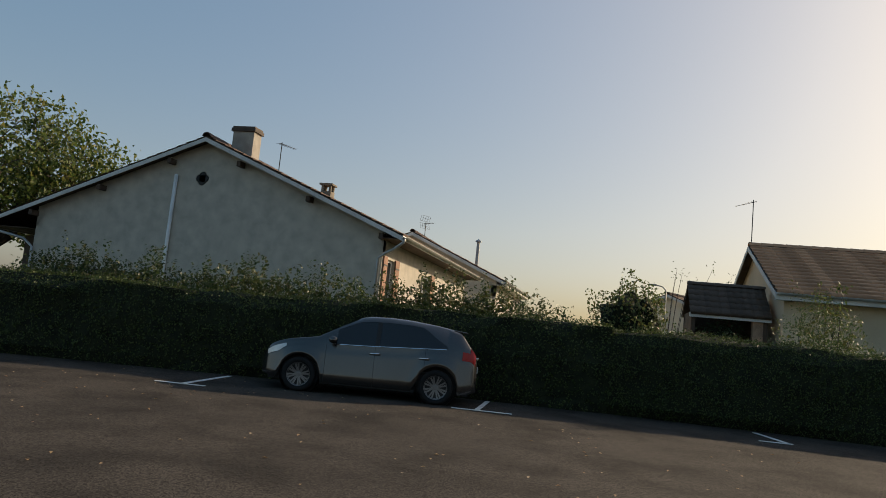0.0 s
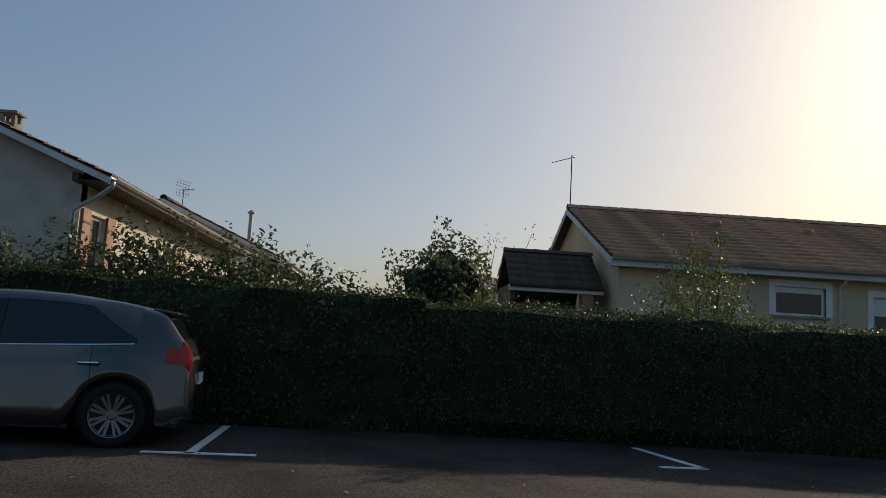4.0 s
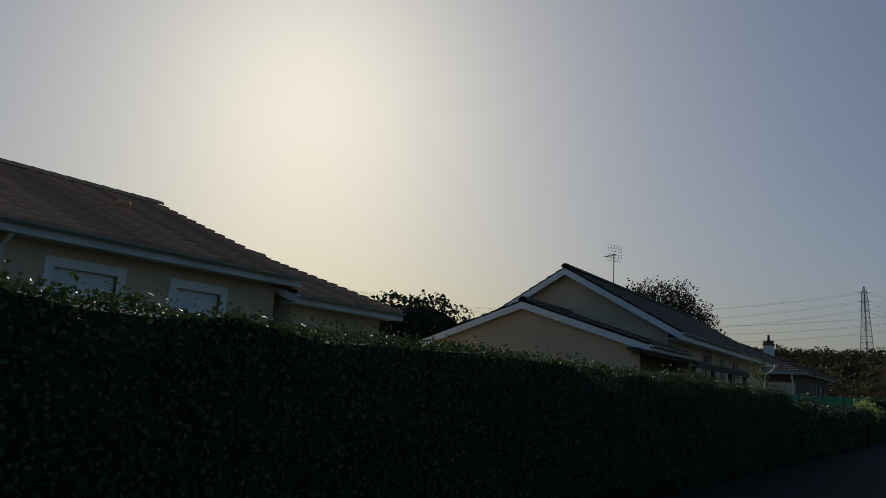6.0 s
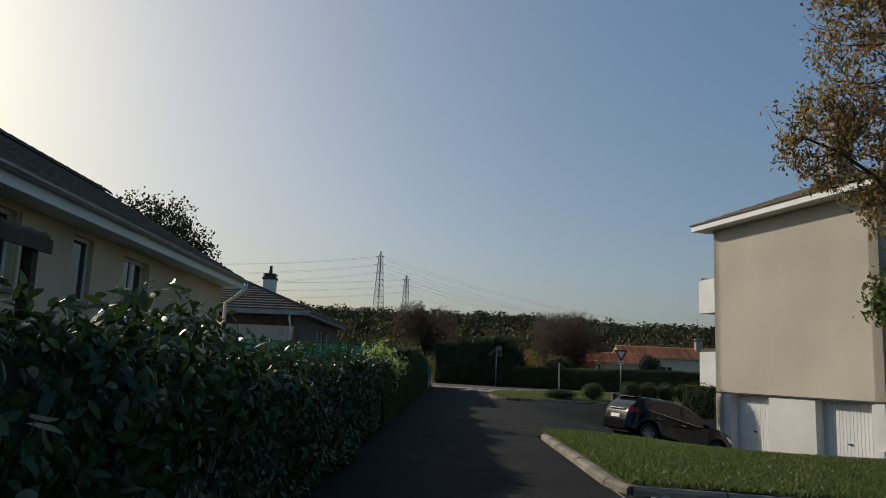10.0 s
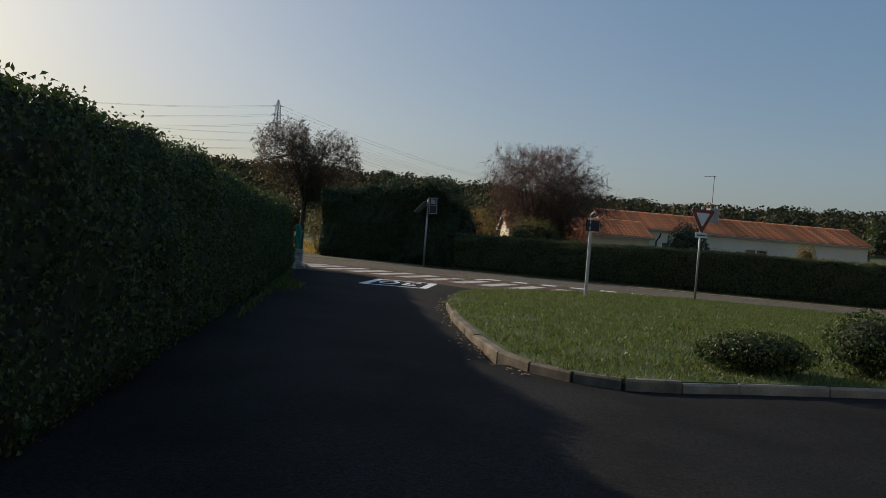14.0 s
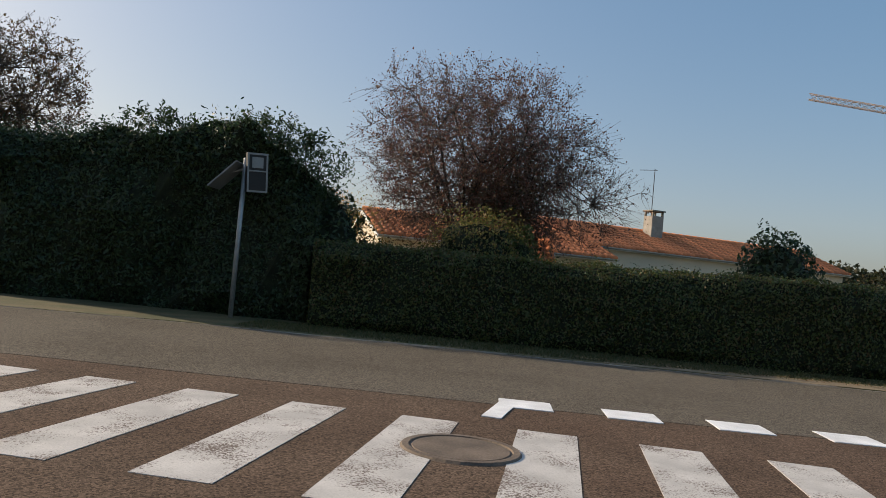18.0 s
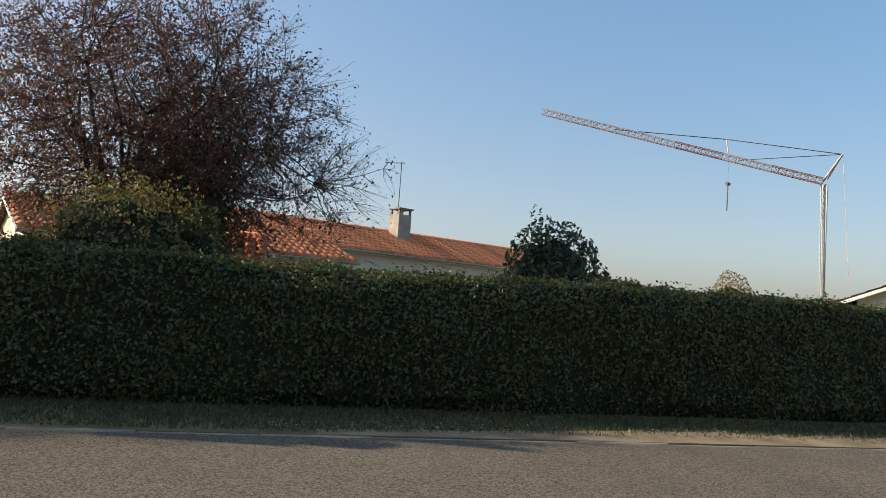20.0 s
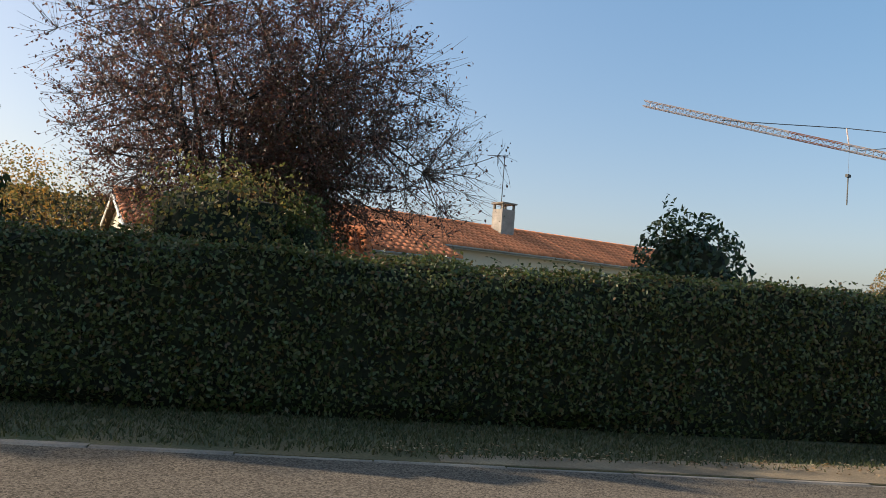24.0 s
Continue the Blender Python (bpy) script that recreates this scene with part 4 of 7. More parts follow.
def window(parent, m, w, h, frame_mat=None, sashes=2, sill=True, blind=0.0, surround=0.0, glass=None):
    """A window in its opening; m puts its lower left corner on the wall's face, x along it and y into it."""
    frame_mat = frame_mat or M["white"]
    b = Build()
    t = 0.06
    for x0, x1, z0, z1 in ((0, w, 0, t), (0, w, h - t, h), (0, t, t, h - t), (w - t, w, t, h - t)):
        b.box(x0, x1, 0.08, 0.14, z0, z1)
    for i in range(1, sashes):
        x = w * i / sashes
        b.box(x - 0.045, x + 0.045, 0.075, 0.135, t, h - t)
    top = part("window", b, frame_mat, parent, bevel=0.006)
    top.matrix_basis = m
    for i in range(sashes):
        x0, x1 = w * i / sashes + t, w * (i + 1) / sashes - t
        part("pane", Build().box(x0 - 0.02, x1 + 0.02, 0.10, 0.115, t - 0.01, h - t + 0.01), glass or M["glass"], top)
    if sill:
        part("sill", Build().box(-0.06, w + 0.06, -0.07, 0.10, -0.06, 0.0), M["conc"], top, bevel=0.008)
    if blind:
        bl = Build()   # one ribbed curtain
        k = max(2, int(blind * h / 0.05))
        prof = [(y, h - (i + e) * 0.05) for i in range(k) for y, e in ((0.064, 0.0), (0.058, 0.25), (0.058, 0.75), (0.064, 1.0))]
        prof += [(0.076, h - k * 0.05), (0.076, h)]
        bl.add([(x, y, z) for x in (0.04, w - 0.04) for y, z in prof],
               [(i, (i + 1) % len(prof), len(prof) + (i + 1) % len(prof), len(prof) + i) for i in range(len(prof))])
        part("roller_blind", bl, M["white"], top)
    if surround:
        s = surround
        sb = Build()
        for x0, x1, z0, z1 in ((-s, w + s, h, h + s), (-s, 0, -0.0, h), (w, w + s, -0.0, h)):
            sb.box(x0, x1, -0.025, 0.04, z0, z1)
        part("surround", sb, M["white"], top, bevel=0.004)
    return top


def gutter(parent, a, b, material, r=0.065):
    """A half-round gutter between two points."""
    a, b = Vector(a), Vector(b)
    x = (b - a).normalized()
    y = Vector((0, 0, 1)).cross(x).normalized()
    bl = Build()
    k = 7
    for e in (a, b):
        for rr in (r, r - 0.008):
            for i in range(k):
                an = math.pi + math.pi * i / (k - 1)
                bl.v.append(tuple(e + y * rr * math.cos(an) + Vector((0, 0, rr * math.sin(an)))))
    for i in range(k - 1):
        bl.f += [(i, i + 1, 2 * k + i + 1, 2 * k + i), (k + i + 1, k + i, 3 * k + i, 3 * k + i + 1)]
    bl.f += [(0, 2 * k, 3 * k, k), (k - 1, 2 * k - 1, 4 * k - 1, 3 * k - 1)]
    part("gutter", bl, material, parent)


def yagi(label, at, height, boom=0.8, turn=0.0, elements=7, spread=0.16, grid=False, arm=0.0):
    """A television aerial on its mast."""
    top = thing("tv_aerial", label, "aerial", at, turn)
    part("mast", Build().tube([(0, 0, -0.3), (0, 0, height)], 0.018, 6), M["dark_metal"], top)
    b = Build()
    b.tube([(-boom * 0.15, 0, height - 0.06), (boom * 0.85, 0, height - 0.06 - arm)], 0.011, 5)
    part("boom", b, M["dark_metal"], top)
    e = Build()
    for i in range(elements):
        t = i / (elements - 1)
        x, z = -boom * 0.12 + t * boom * 0.94, height - 0.06 - arm * t
        w = spread * (1.15 - 0.4 * t)
        e.tube([(x, -w, z), (x, w, z)], 0.006, 4)
    if grid:
        for s in (-1, 1):
            for k in range(5):
                e.tube([(-boom * 0.15, -0.34 + 0.17 * k, height + s * 0.06), (-boom * 0.02, -0.34 + 0.17 * k, height + s * 0.34)], 0.006, 4)
            for k in range(3):
                e.tube([(-boom * (0.15 - 0.055 * k), -0.34, height + s * (0.06 + 0.14 * k)), (-boom * (0.15 - 0.055 * k), 0.34, height + s * (0.06 + 0.14 * k))], 0.006, 4)
    part("elements", e, M["dark_metal"], top)
    return top


def chimney(parent, x, y, z0, z1, w, d, material, cap="slab"):
    b = Build().box(x - w / 2, x + w / 2, y - d / 2, y + d / 2, z0, z1 - 0.12)
    c = part("chimney", b, material, parent, bevel=0.012)
    cb = Build()
    if cap == "slab":
        cb.box(x - w / 2 - 0.05, x + w / 2 + 0.05, y - d / 2 - 0.05, y + d / 2 + 0.05, z1 - 0.12, z1 - 0.02)
        cb.box(x - w / 2 - 0.02, x + w / 2 + 0.02, y - d / 2 - 0.02, y + d / 2 + 0.02, z1 - 0.02, z1 + 0.04)
    else:
        for sx in (-1, 1):
            for sy in (-1, 1):
                cb.box(x + sx * (w / 2 - 0.05) - 0.04, x + sx * (w / 2 - 0.05) + 0.04, y + sy * (d / 2 - 0.05) - 0.04, y + sy * (d / 2 - 0.05) + 0.04, z1 - 0.12, z1 + 0.08)
        cb.box(x - w / 2 - 0.05, x + w / 2 + 0.05, y - d / 2 - 0.05, y + d / 2 + 0.05, z1 + 0.08, z1 + 0.14)
    part("cap", cb, M["tile_dark"] if cap == "slab" else M["conc"], c, bevel=0.006)
    return c


def house(label, at, turn, length, span, wall_h, eave_z, ridge_z, over, verge, walls, tiles, holes=None, base=0.0, tile_args=None, barge=0.2, fascia=0.2, trim="offwhite", purlins=False, over_back=0.0, name="house"):
    """A house with a pitched roof. x runs along the ridge from 0 to length; the ridge stands over y = 0."""
    holes = holes or {}
    top = thing(name, label, "house", at, turn)
    h, t = span / 2, 0.25
    tile_args = tile_args or {}
    slope = (ridge_z - eave_z) / (h + over)
    gable_top = wall_h
    side_h = max(wall_h, eave_z - fascia + 0.018)
    part("wall", Build().panel(length, base, side_h, t, holes.get("front", ()), pose(0, -h, 0)), M[walls], top)
    part("wall", Build().panel(length, base, side_h, t, holes.get("back", ()), pose(length, h, 0, 0, 0, 180)), M[walls], top)
    for key, m in (("left", pose(0, h - t, 0, 0, 0, -90)), ("right", pose(length, -h + t, 0, 0, 0, 90))):
        b = Build().panel(span - 2 * t, base, wall_h, t, holes.get(key, ()), m)
        zr = ridge_z - 0.09
        z1 = zr - slope * h
        b.extrude([(-t, 0, wall_h), (span - t, 0, wall_h), (span - t, 0, max(z1, wall_h + 0.01)), (span / 2 - t, 0, zr), (-t, 0, max(z1, wall_h + 0.01))], (0, t, 0), m)
        part("wall", b, M[walls], top)
    front_over, front_eave = over, eave_z
    for s in (-1, 1):
        over = over_back if s > 0 and over_back else front_over
        eave_z = ridge_z - slope * (h + over)
        run = math.hypot(h + over, ridge_z - eave_z)
        o = (-verge, s * (h + over), eave_z) if s < 0 else (length + verge, s * (h + over), eave_z)
        roof_slope(top, o, (-s, 0, 0), (0, -s * (h + over), ridge_z - eave_z), length + 2 * verge, run, M[tiles], **tile_args)
        y = s * (h + over)
        part("fascia", Build().box(-verge, length + verge, min(y - s * 0.03, y - s * 0.005), max(y - s * 0.03, y - s * 0.005), eave_z - fascia, eave_z - 0.012), M[trim], top)
        part("soffit", Build().box(-verge + 0.03, length + verge - 0.03, min(y - s * 0.035, s * (h - 0.0)), max(y - s * 0.035, s * h), eave_z - fascia + 0.02, eave_z - fascia + 0.04), M["wood_dark" if purlins else trim], top)
        gutter(top, (-verge, y + s * 0.06, eave_z - 0.03), (length + verge, y + s * 0.06, eave_z - 0.03), M["zinc"])
    ridge_tiles(top, (-verge, 0, ridge_z + 0.02), (length + verge, 0, ridge_z + 0.02), M[tiles])
    for x in (-verge - 0.025, length + verge):
        for s in (-1, 1):
            over = over_back if s > 0 and over_back else front_over
            eave_z = ridge_z - slope * (h + over)
            b = Build()
            b.extrude([(x, s * (h + over), eave_z - 0.045), (x, 0, ridge_z - 0.045), (x, 0, ridge_z - barge), (x, s * (h + over), eave_z - barge)], (0.025, 0, 0))
            part("barge_board", b, M[trim], top)
    if purlins:
        for x0, x1 in ((-verge, 0.0), (length, length + verge)):
            for k in range(-2, 4):
                y = (k - 0.5) * span / 5
                z = ridge_z - slope * abs(y) - 0.24
                part("purlin_end", Build().box(x0 + 0.02, x1 - 0.02, y - 0.06, y + 0.06, z - 0.16, z), M["wood_dark"], top, bevel=0.01)
    return top

# ---- the houses behind the lane's hedge ----
# first house: its rendered gable faces the car park
h1 = house("rendered bungalow with a wide gable and brown tiles", (-5.7, -19.5, 0), 180, 12, 11.4, 3.4, 3.86, 6.42, 0.65, 0.36, "render", "tile_old",
           {"front": [(0.45, 1.25, 1.9, 3.25), (4.5, 5.8, 1.9, 3.2)], "left": [(1.95, 3.15, 1.2, 2.25)]}, barge=0.17, fascia=0.14, purlins=True, over_back=1.75)
window(h1, pose(4.5, -5.7, 1.9), 1.3, 1.3)
window(h1, pose(0.45, -5.7, 1.9), 0.8, 1.35, sashes=1)
window(h1, pose(0, 5.45 - 1.95, 1.2, 0, 0, -90), 1.2, 1.05, M["dark_metal"])
# block added under the overhang, its dark colour standing for the shade there
part("porch_wall", Build().box(1.1, 11.5, 5.71, 7.0, 0, 3.2), M["render_in_shade"], h1, "block painted dark as the shade under the deep eave")
for x0, x1 in ((0.08, 0.44), (1.26, 1.66), (5.82, 6.3)):
    b = Build().box(x0, x1, -5.75, -5.71, 1.86, 3.3)
    sh = part("shutter", b, M["shutter"], h1, "brown wooden shutter", bevel=0.006)
    for z in (2.1, 3.05):
        part("hinge", Build().box(x0 + 0.02, x1 - 0.03, -5.762, -5.75, z - 0.02, z + 0.02), M["dark_metal"], sh)
_b = Build()
for dy, dz in ((0.09, 0), (-0.09, 0), (0, 0.09), (0, -0.09), (0, 0)):
    _b.lathe([(0.0, 0.0), (0.105, 0.0), (0.115, -0.012), (0.13, -0.012)], 16, pose(-0.012, 0.16 + dy, 5.2 + dz, 0, -90, 0))
part("gable_vent", _b, M["black"], h1, "dark four-lobed air vent")
part("drain_pipe", Build().tube([(-0.07, 1.0, 5.28), (-0.07, 1.02, 2.2), (-0.07, 1.03, 0.1)], 0.055, 10), M["white"], h1, "white plastic pipe", smooth=True)
part("down_pipe", Build().tube([(-0.30, -6.38, 3.80), (-0.30, -6.36, 3.66), (-0.2, -6.05, 3.45), (-0.1, -5.82, 3.36), (-0.09, -5.62, 3.2), (-0.09, -5.6, 0.1)], 0.045, 8), M["zinc"], h1, smooth=True)
part("down_pipe", Build().tube([(-0.28, 7.4, 3.36), (-0.24, 7.1, 3.2), (-0.12, 6.0, 3.0), (-0.09, 5.66, 2.75), (-0.09, 5.6, 0.1)], 0.045, 8), M["zinc"], h1, smooth=True)
chimney(h1, 0.75, -0.72, 5.6, 6.95, 0.5, 0.7, M["chimney"])
_c = chimney(h1, 3.2, -2.55, 4.6, 5.72, 0.36, 0.36, M["conc"], "hood")
yagi("thin television aerial on the ridge of the bungalow", (-9.2, -18.95, 6.0), 1.3, 0.8, 160)
house("low bungalow with old brown tiles behind the garden", (-21.0, -17.2, 0), 180, 10, 8.6, 3.3, 4.0, 6.1, 0.5, 0.3, "render", "tile_old", tile_args=dict(cover=0.5, tile_w=0.5))
solo("flue_pipe", Build().tube([(0, 0, 0), (0, 0, 1.6)], 0.09, 10).lathe([(0.0, 1.75), (0.17, 1.62), (0.17, 1.58)], 12), M["galv"], "steel flue pipe on a far roof", "flue", (-24.5, -14.6, 4.7))
yagi("far television aerial above a roof", (-23.5, -17.3, 6.0), 1.0, 0.7, 60, grid=True)
house("far cream bungalow behind the gardens", (-33.0, -4.2, 0), 150, 9, 8, 2.9, 3.3, 5.0, 0.5, 0.3, "render_cream", "tile_old", tile_args=dict(cover=0.6, tile_w=0.6))

# second house: long eave towards the lane
H2 = [(3.85, 5.1, 2.3, 3.0), (6.3, 7.4, 1.6, 2.86), (8.6, 9.6, 1.6, 2.84)]
h2 = house("beige bungalow with ribbed brown roof tiles", (-14.1, -2.6, 0), 90, 11.0, 9.5, 3.2, 3.42, 5.48, 0.45, 0.3, "render_beige", "tile_brown",
           {"front": H2}, tile_args=dict(cover=0.40, tile_w=0.36, amp=0.012, thick=0.06), fascia=0.22, barge=0.2)
for (x0, x1, z0, z1), bl in zip(H2, (0.25, 0.38, 0.38)):
    window(h2, pose(x0, -4.75, z0), x1 - x0, z1 - z0, sashes=1 if bl < 0.3 else 2, blind=bl, surround=0.16)
part("bracket_pipe", Build().tube([(5.45, -5.15, 3.3), (5.45, -5.0, 3.15), (5.45, -4.8, 3.05), (5.45, -4.8, 0.2)], 0.04, 8), M["white"], h2, "white down pipe", smooth=True)
for x, k in ((3.75, 0.72), (6.3, 0.66), (9.0, 0.6)):
    y, z = -5.2 * (1 - k), 3.42 + 2.06 * k
    b = Build().lathe([(0.0, 0.16), (0.13, 0.14), (0.15, 0.02), (0.10, 0.0), (0.09, -0.06)], 12, pose(x, y, z + 0.05))
    part("roof_vent", b, M["tile_brown"], h2, "clay roof vent", smooth=True)
h2b = house("lower wing of the beige bungalow with ribbed tiles", (-13.9, 8.75, 0), 90, 3.0, 9.4, 2.85, 3.06, 4.72, 0.45, 0.3, "render_beige", "tile_brown",
            tile_args=dict(cover=0.40, tile_w=0.36, amp=0.012, thick=0.06), fascia=0.22)
yagi("tall television aerial on the bungalow's ridge end", (-14.15, -2.8, 5.4), 1.75, 0.72, 248, arm=0.16)

shed = thing("garden_shelter", "small open shelter with a mossy dark tiled roof", "shelter", (-11.3, -5.15, 0), 90)
for q in (-1, 1):
    roof_slope(shed, (0, q * 1.45, 2.70) if q < 0 else (2.35, 1.45, 2.70), (-q, 0, 0), (0, -q * 1.45, 0.98), 2.35, 1.75, M["tile_dark"], cover=0.32)
ridge_tiles(shed, (0, 0, 3.70), (2.35, 0, 3.70), M["tile_dark"], 0.10)
for x in (0.12, 2.2):
    for y in (-1.2, 1.2):
        part("post", Build().box(x - 0.06, x + 0.06, y - 0.06, y + 0.06, 0, 2.76), M["wood_dark"], shed, bevel=0.008)
part("pier", Build().box(1.85, 2.15, -1.25, -0.9, 0, 2.7), M["brick"], shed, "brick pier", bevel=0.01)
part("back_board", Build().box(0.1, 2.25, 1.12, 1.16, 0, 2.75).box(0.08, 0.12, -1.0, 1.12, 0, 2.75), M["wood_dark"], shed)
part("beam", Build().box(0, 2.35, -1.37, -1.24, 2.56, 2.69), M["offwhite"], shed)

# third house: two white-edged gables
H3 = [(4.1, 5.2, 2.0, 3.0), (6.8, 7.5, 2.0, 3.0), (8.75, 9.85, 1.7, 2.95)]
h3 = house("beige bungalow with broad white barge boards", (-8.15, 20.2, 0), 91.6, 15.2, 6.6, 3.05, 3.32, 5.45, 0.5, 0.3, "render_beige", "tile_dark",
           {"front": H3}, tile_args=dict(cover=0.36, tile_w=0.33), barge=0.26, fascia=0.24, trim="white")
for (x0, x1, z0, z1), n_ in zip(H3, (2, 1, 2)):
    window(h3, pose(x0, -3.3, z0), x1 - x0, z1 - z0, M["offwhite"], sashes=n_)
    b = Build()
    for x in (x0 - 0.52, x1 + 0.04):
        if n_ == 2 and x > x0:
            b.box(x, x + 0.46, -3.345, -3.305, z0 - 0.02, z1 + 0.02)
    if b.v:
        part("shutter", b, M["render_beige"], h3, bevel=0.005)
part("down_pipe", Build().tube([(15.55, -3.86, 3.26), (15.55, -3.84, 3.1), (15.5, -3.6, 2.85), (15.45, -3.38, 2.7), (15.45, -3.36, 0.1)], 0.05, 8), M["white"], h3, "white down pipe", smooth=True)
h3b = house("low front wing with a white-edged gable", (-8.05, 17.05, 0), 90.8, 3.1, 6.9, 2.4, 2.72, 3.95, 0.35, 0.2, "render_beige", "tile_dark", tile_args=dict(cover=0.36, tile_w=0.33), barge=0.24, fascia=0.2, trim="white")
yagi("grid television aerial on the bungalow roof", (-9.3, 27.1, 5.2), 2.05, 0.75, 150, grid=True)
lean = thing("lean_to", "low lean-to with dark tiles and a pale edge", "lean-to", (-3.0, 16.6, -0.08), 91)
roof_slope(lean, (0, 0, 2.33), (1, 0, 0), (0, 1.75, 0.36), 6.2, 1.8, M["tile_dark"], cover=0.36)
part("edge_board", Build().box(0, 6.2, -0.03, 0.0, 2.2, 2.325), M["wood_dark"], lean)
for x in (0.15, 2.1, 4.1, 6.05):
    part("post", Build().box(x - 0.05, x + 0.05, 0.04, 0.14, 0, 2.25), M["wood_dark"], lean, bevel=0.006)

# fourth house: hipped roof, broad grey fascia, white chimney
def hip_courses(parent, x0, x1, y0, y1, z0, slope, material, cover=0.37, tile_w=0.33):
    """Courses of tiles round a hipped roof, from the eave at z0 up to the ridge."""
    half = min(x1 - x0, y1 - y0) / 2
    n = max(1, round(half / cover))
    step = half / n
    for k in range(n):
        i0, i1 = step * k - 0.04, min(step * (k + 1) + 0.02, half)
        za, zb = z0 + slope * step * k, z0 + slope * step * (k + 1)
        o = [(x0 + i0, y0 + i0), (x1 - i0, y0 + i0), (x1 - i0, y1 - i0), (x0 + i0, y1 - i0)]
        q = [(x0 + i1, y0 + i1), (x1 - i1, y0 + i1), (x1 - i1, y1 - i1), (x0 + i1, y1 - i1)]
        bl = Build()
        for j in range(4):
            e = (j + 1) % 4
            p0, p1, r0, r1 = Vector(o[j]), Vector(o[e]), Vector(q[j]), Vector(q[e])
            m_ = max(1, round((p1 - p0).length / tile_w))
            for t in range(m_):
                a0, a1 = p0.lerp(p1, t / m_), p0.lerp(p1, (t + 0.97) / m_)
                c0, c1 = r0.lerp(r1, t / m_), r0.lerp(r1, (t + 0.97) / m_)
                bl.add([(*a0, za + 0.035), (*a1, za + 0.035), (*c1, zb), (*c0, zb), (*a0, za - 0.01), (*a1, za - 0.01)], [(0, 1, 2, 3), (4, 5, 1, 0)])
        part("tile_course", bl, material, parent)


H4 = [(5.0, 5.9, 1.9, 2.95), (6.6, 7.5, 1.9, 2.95), (8.6, 9.9, 1.7, 2.95)]
h4 = thing("house", "long bungalow with a dark hipped roof and a broad grey fascia", "house", (-11.0, 51.4, 0), 90)
# all but the pale gable wall have their shade painted into the render
part("wall", Build().panel(13.0, 0, 3.4, 0.25, H4, pose(0, -4.8, 0)), M["render_in_shade"], h4, "rendered wall painted dark as if in shade")
part("wall", Build().panel(13.0, 0, 3.4, 0.25, [], pose(13.0, 4.8, 0, 0, 0, 180)), M["render_in_shade"], h4)
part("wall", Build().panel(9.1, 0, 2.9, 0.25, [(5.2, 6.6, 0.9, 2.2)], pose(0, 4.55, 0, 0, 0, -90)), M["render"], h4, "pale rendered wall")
part("wall", Build().panel(9.1, 0, 3.4, 0.25, [], pose(13.0, -4.55, 0, 0, 0, 90)), M["render_in_shade"], h4)
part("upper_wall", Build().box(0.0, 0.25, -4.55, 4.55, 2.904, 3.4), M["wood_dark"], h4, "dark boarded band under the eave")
window(h4, pose(0, 4.55 - 5.2, 0.9, 0, 0, -90), 1.4, 1.3)
for x0, x1, z0, z1 in H4:
    window(h4, pose(x0, -4.8, z0), x1 - x0, z1 - z0)
part("soffit", Build().box(-0.46, 13.46, -5.26, 5.26, 3.41, 3.43), M["fascia_grey"], h4)
for x0, x1, y0, y1 in ((-0.5, 13.5, -5.3, -5.27), (-0.5, 13.5, 5.27, 5.3), (-0.5, -0.47, -5.27, 5.27), (13.47, 13.5, -5.27, 5.27)):
    part("fascia", Build().box(x0, x1, y0, y1, 3.40, 3.63), M["fascia_grey"], h4)
gutter(h4, (-0.5, -5.37, 3.6), (13.5, -5.37, 3.6), M["zinc"])
part("roof_deck", Build().add([(-0.48, -5.28, 3.62), (13.48, -5.28, 3.62), (13.48, 5.28, 3.62), (-0.48, 5.28, 3.62), (4.8, 0, 5.66), (8.2, 0, 5.66)], [(0, 1, 5, 4), (2, 3, 4, 5), (1, 2, 5), (3, 0, 4)]), M["wood_dark"], h4)
hip_courses(h4, -0.5, 13.5, -5.3, 5.3, 3.65, 0.39, M["tile_dark"])
ridge_tiles(h4, (4.75, 0, 5.72), (8.25, 0, 5.72), M["tile_dark"])
for sx, ex in ((-0.5, 4.8), (13.5, 8.2)):
    for sy in (-5.3, 5.3):
        ridge_tiles(h4, (sx, sy, 3.68), (ex, 0, 5.74), M["tile_dark"], 0.10)
chimney(h4, 7.9, -1.45, 4.8, 5.98, 0.66, 0.66, M["render_white"])
for _z in (6.06, 6.16):
    part("chimney_slab", Build().box(7.56, 8.24, -1.79, -1.11, _z, _z + 0.05), M["tile_dark"], h4)
part("flue", Build().tube([(7.9, -1.45, 6.0), (7.9, -1.45, 6.68)], [0.12, 0.08], 10), M["tile_dark"], h4, smooth=True)
part("down_pipe", Build().tube([(-0.42, -4.4, 3.5), (-0.40, -4.4, 3.2), (-0.08, -4.4, 2.9), (-0.08, -4.4, 0.1)], 0.05, 8), M["white"], h4, "white plastic pipe", smooth=True)

# ---- the flats ----
APT = (9.2, 40.15, 0.13)
apt = thing("apartment_building", "small block of beige flats over white garages", "building", APT, -73.6)
LIT, DEEP = 6.36, 14.0
G = [(0.62, 2.33), (4.09, 5.90)]
part("base_wall", Build().panel(LIT - 0.04, -1.5, 0.70, 0.3, [(a, b, -1.3, 0.66) for a, b in G], pose(0.02, 0.03, 0)), M["render_white"], apt, "white rendered garage wall")
part("wall", Build().panel(LIT, 0.72, 5.85, 0.3), M["render_flat"], apt, "plain beige rendered wall")
part("string_course", Build().box(-0.02, LIT + 0.02, -0.025, 0.3, 0.695, 0.73), M["dark_metal"], apt)
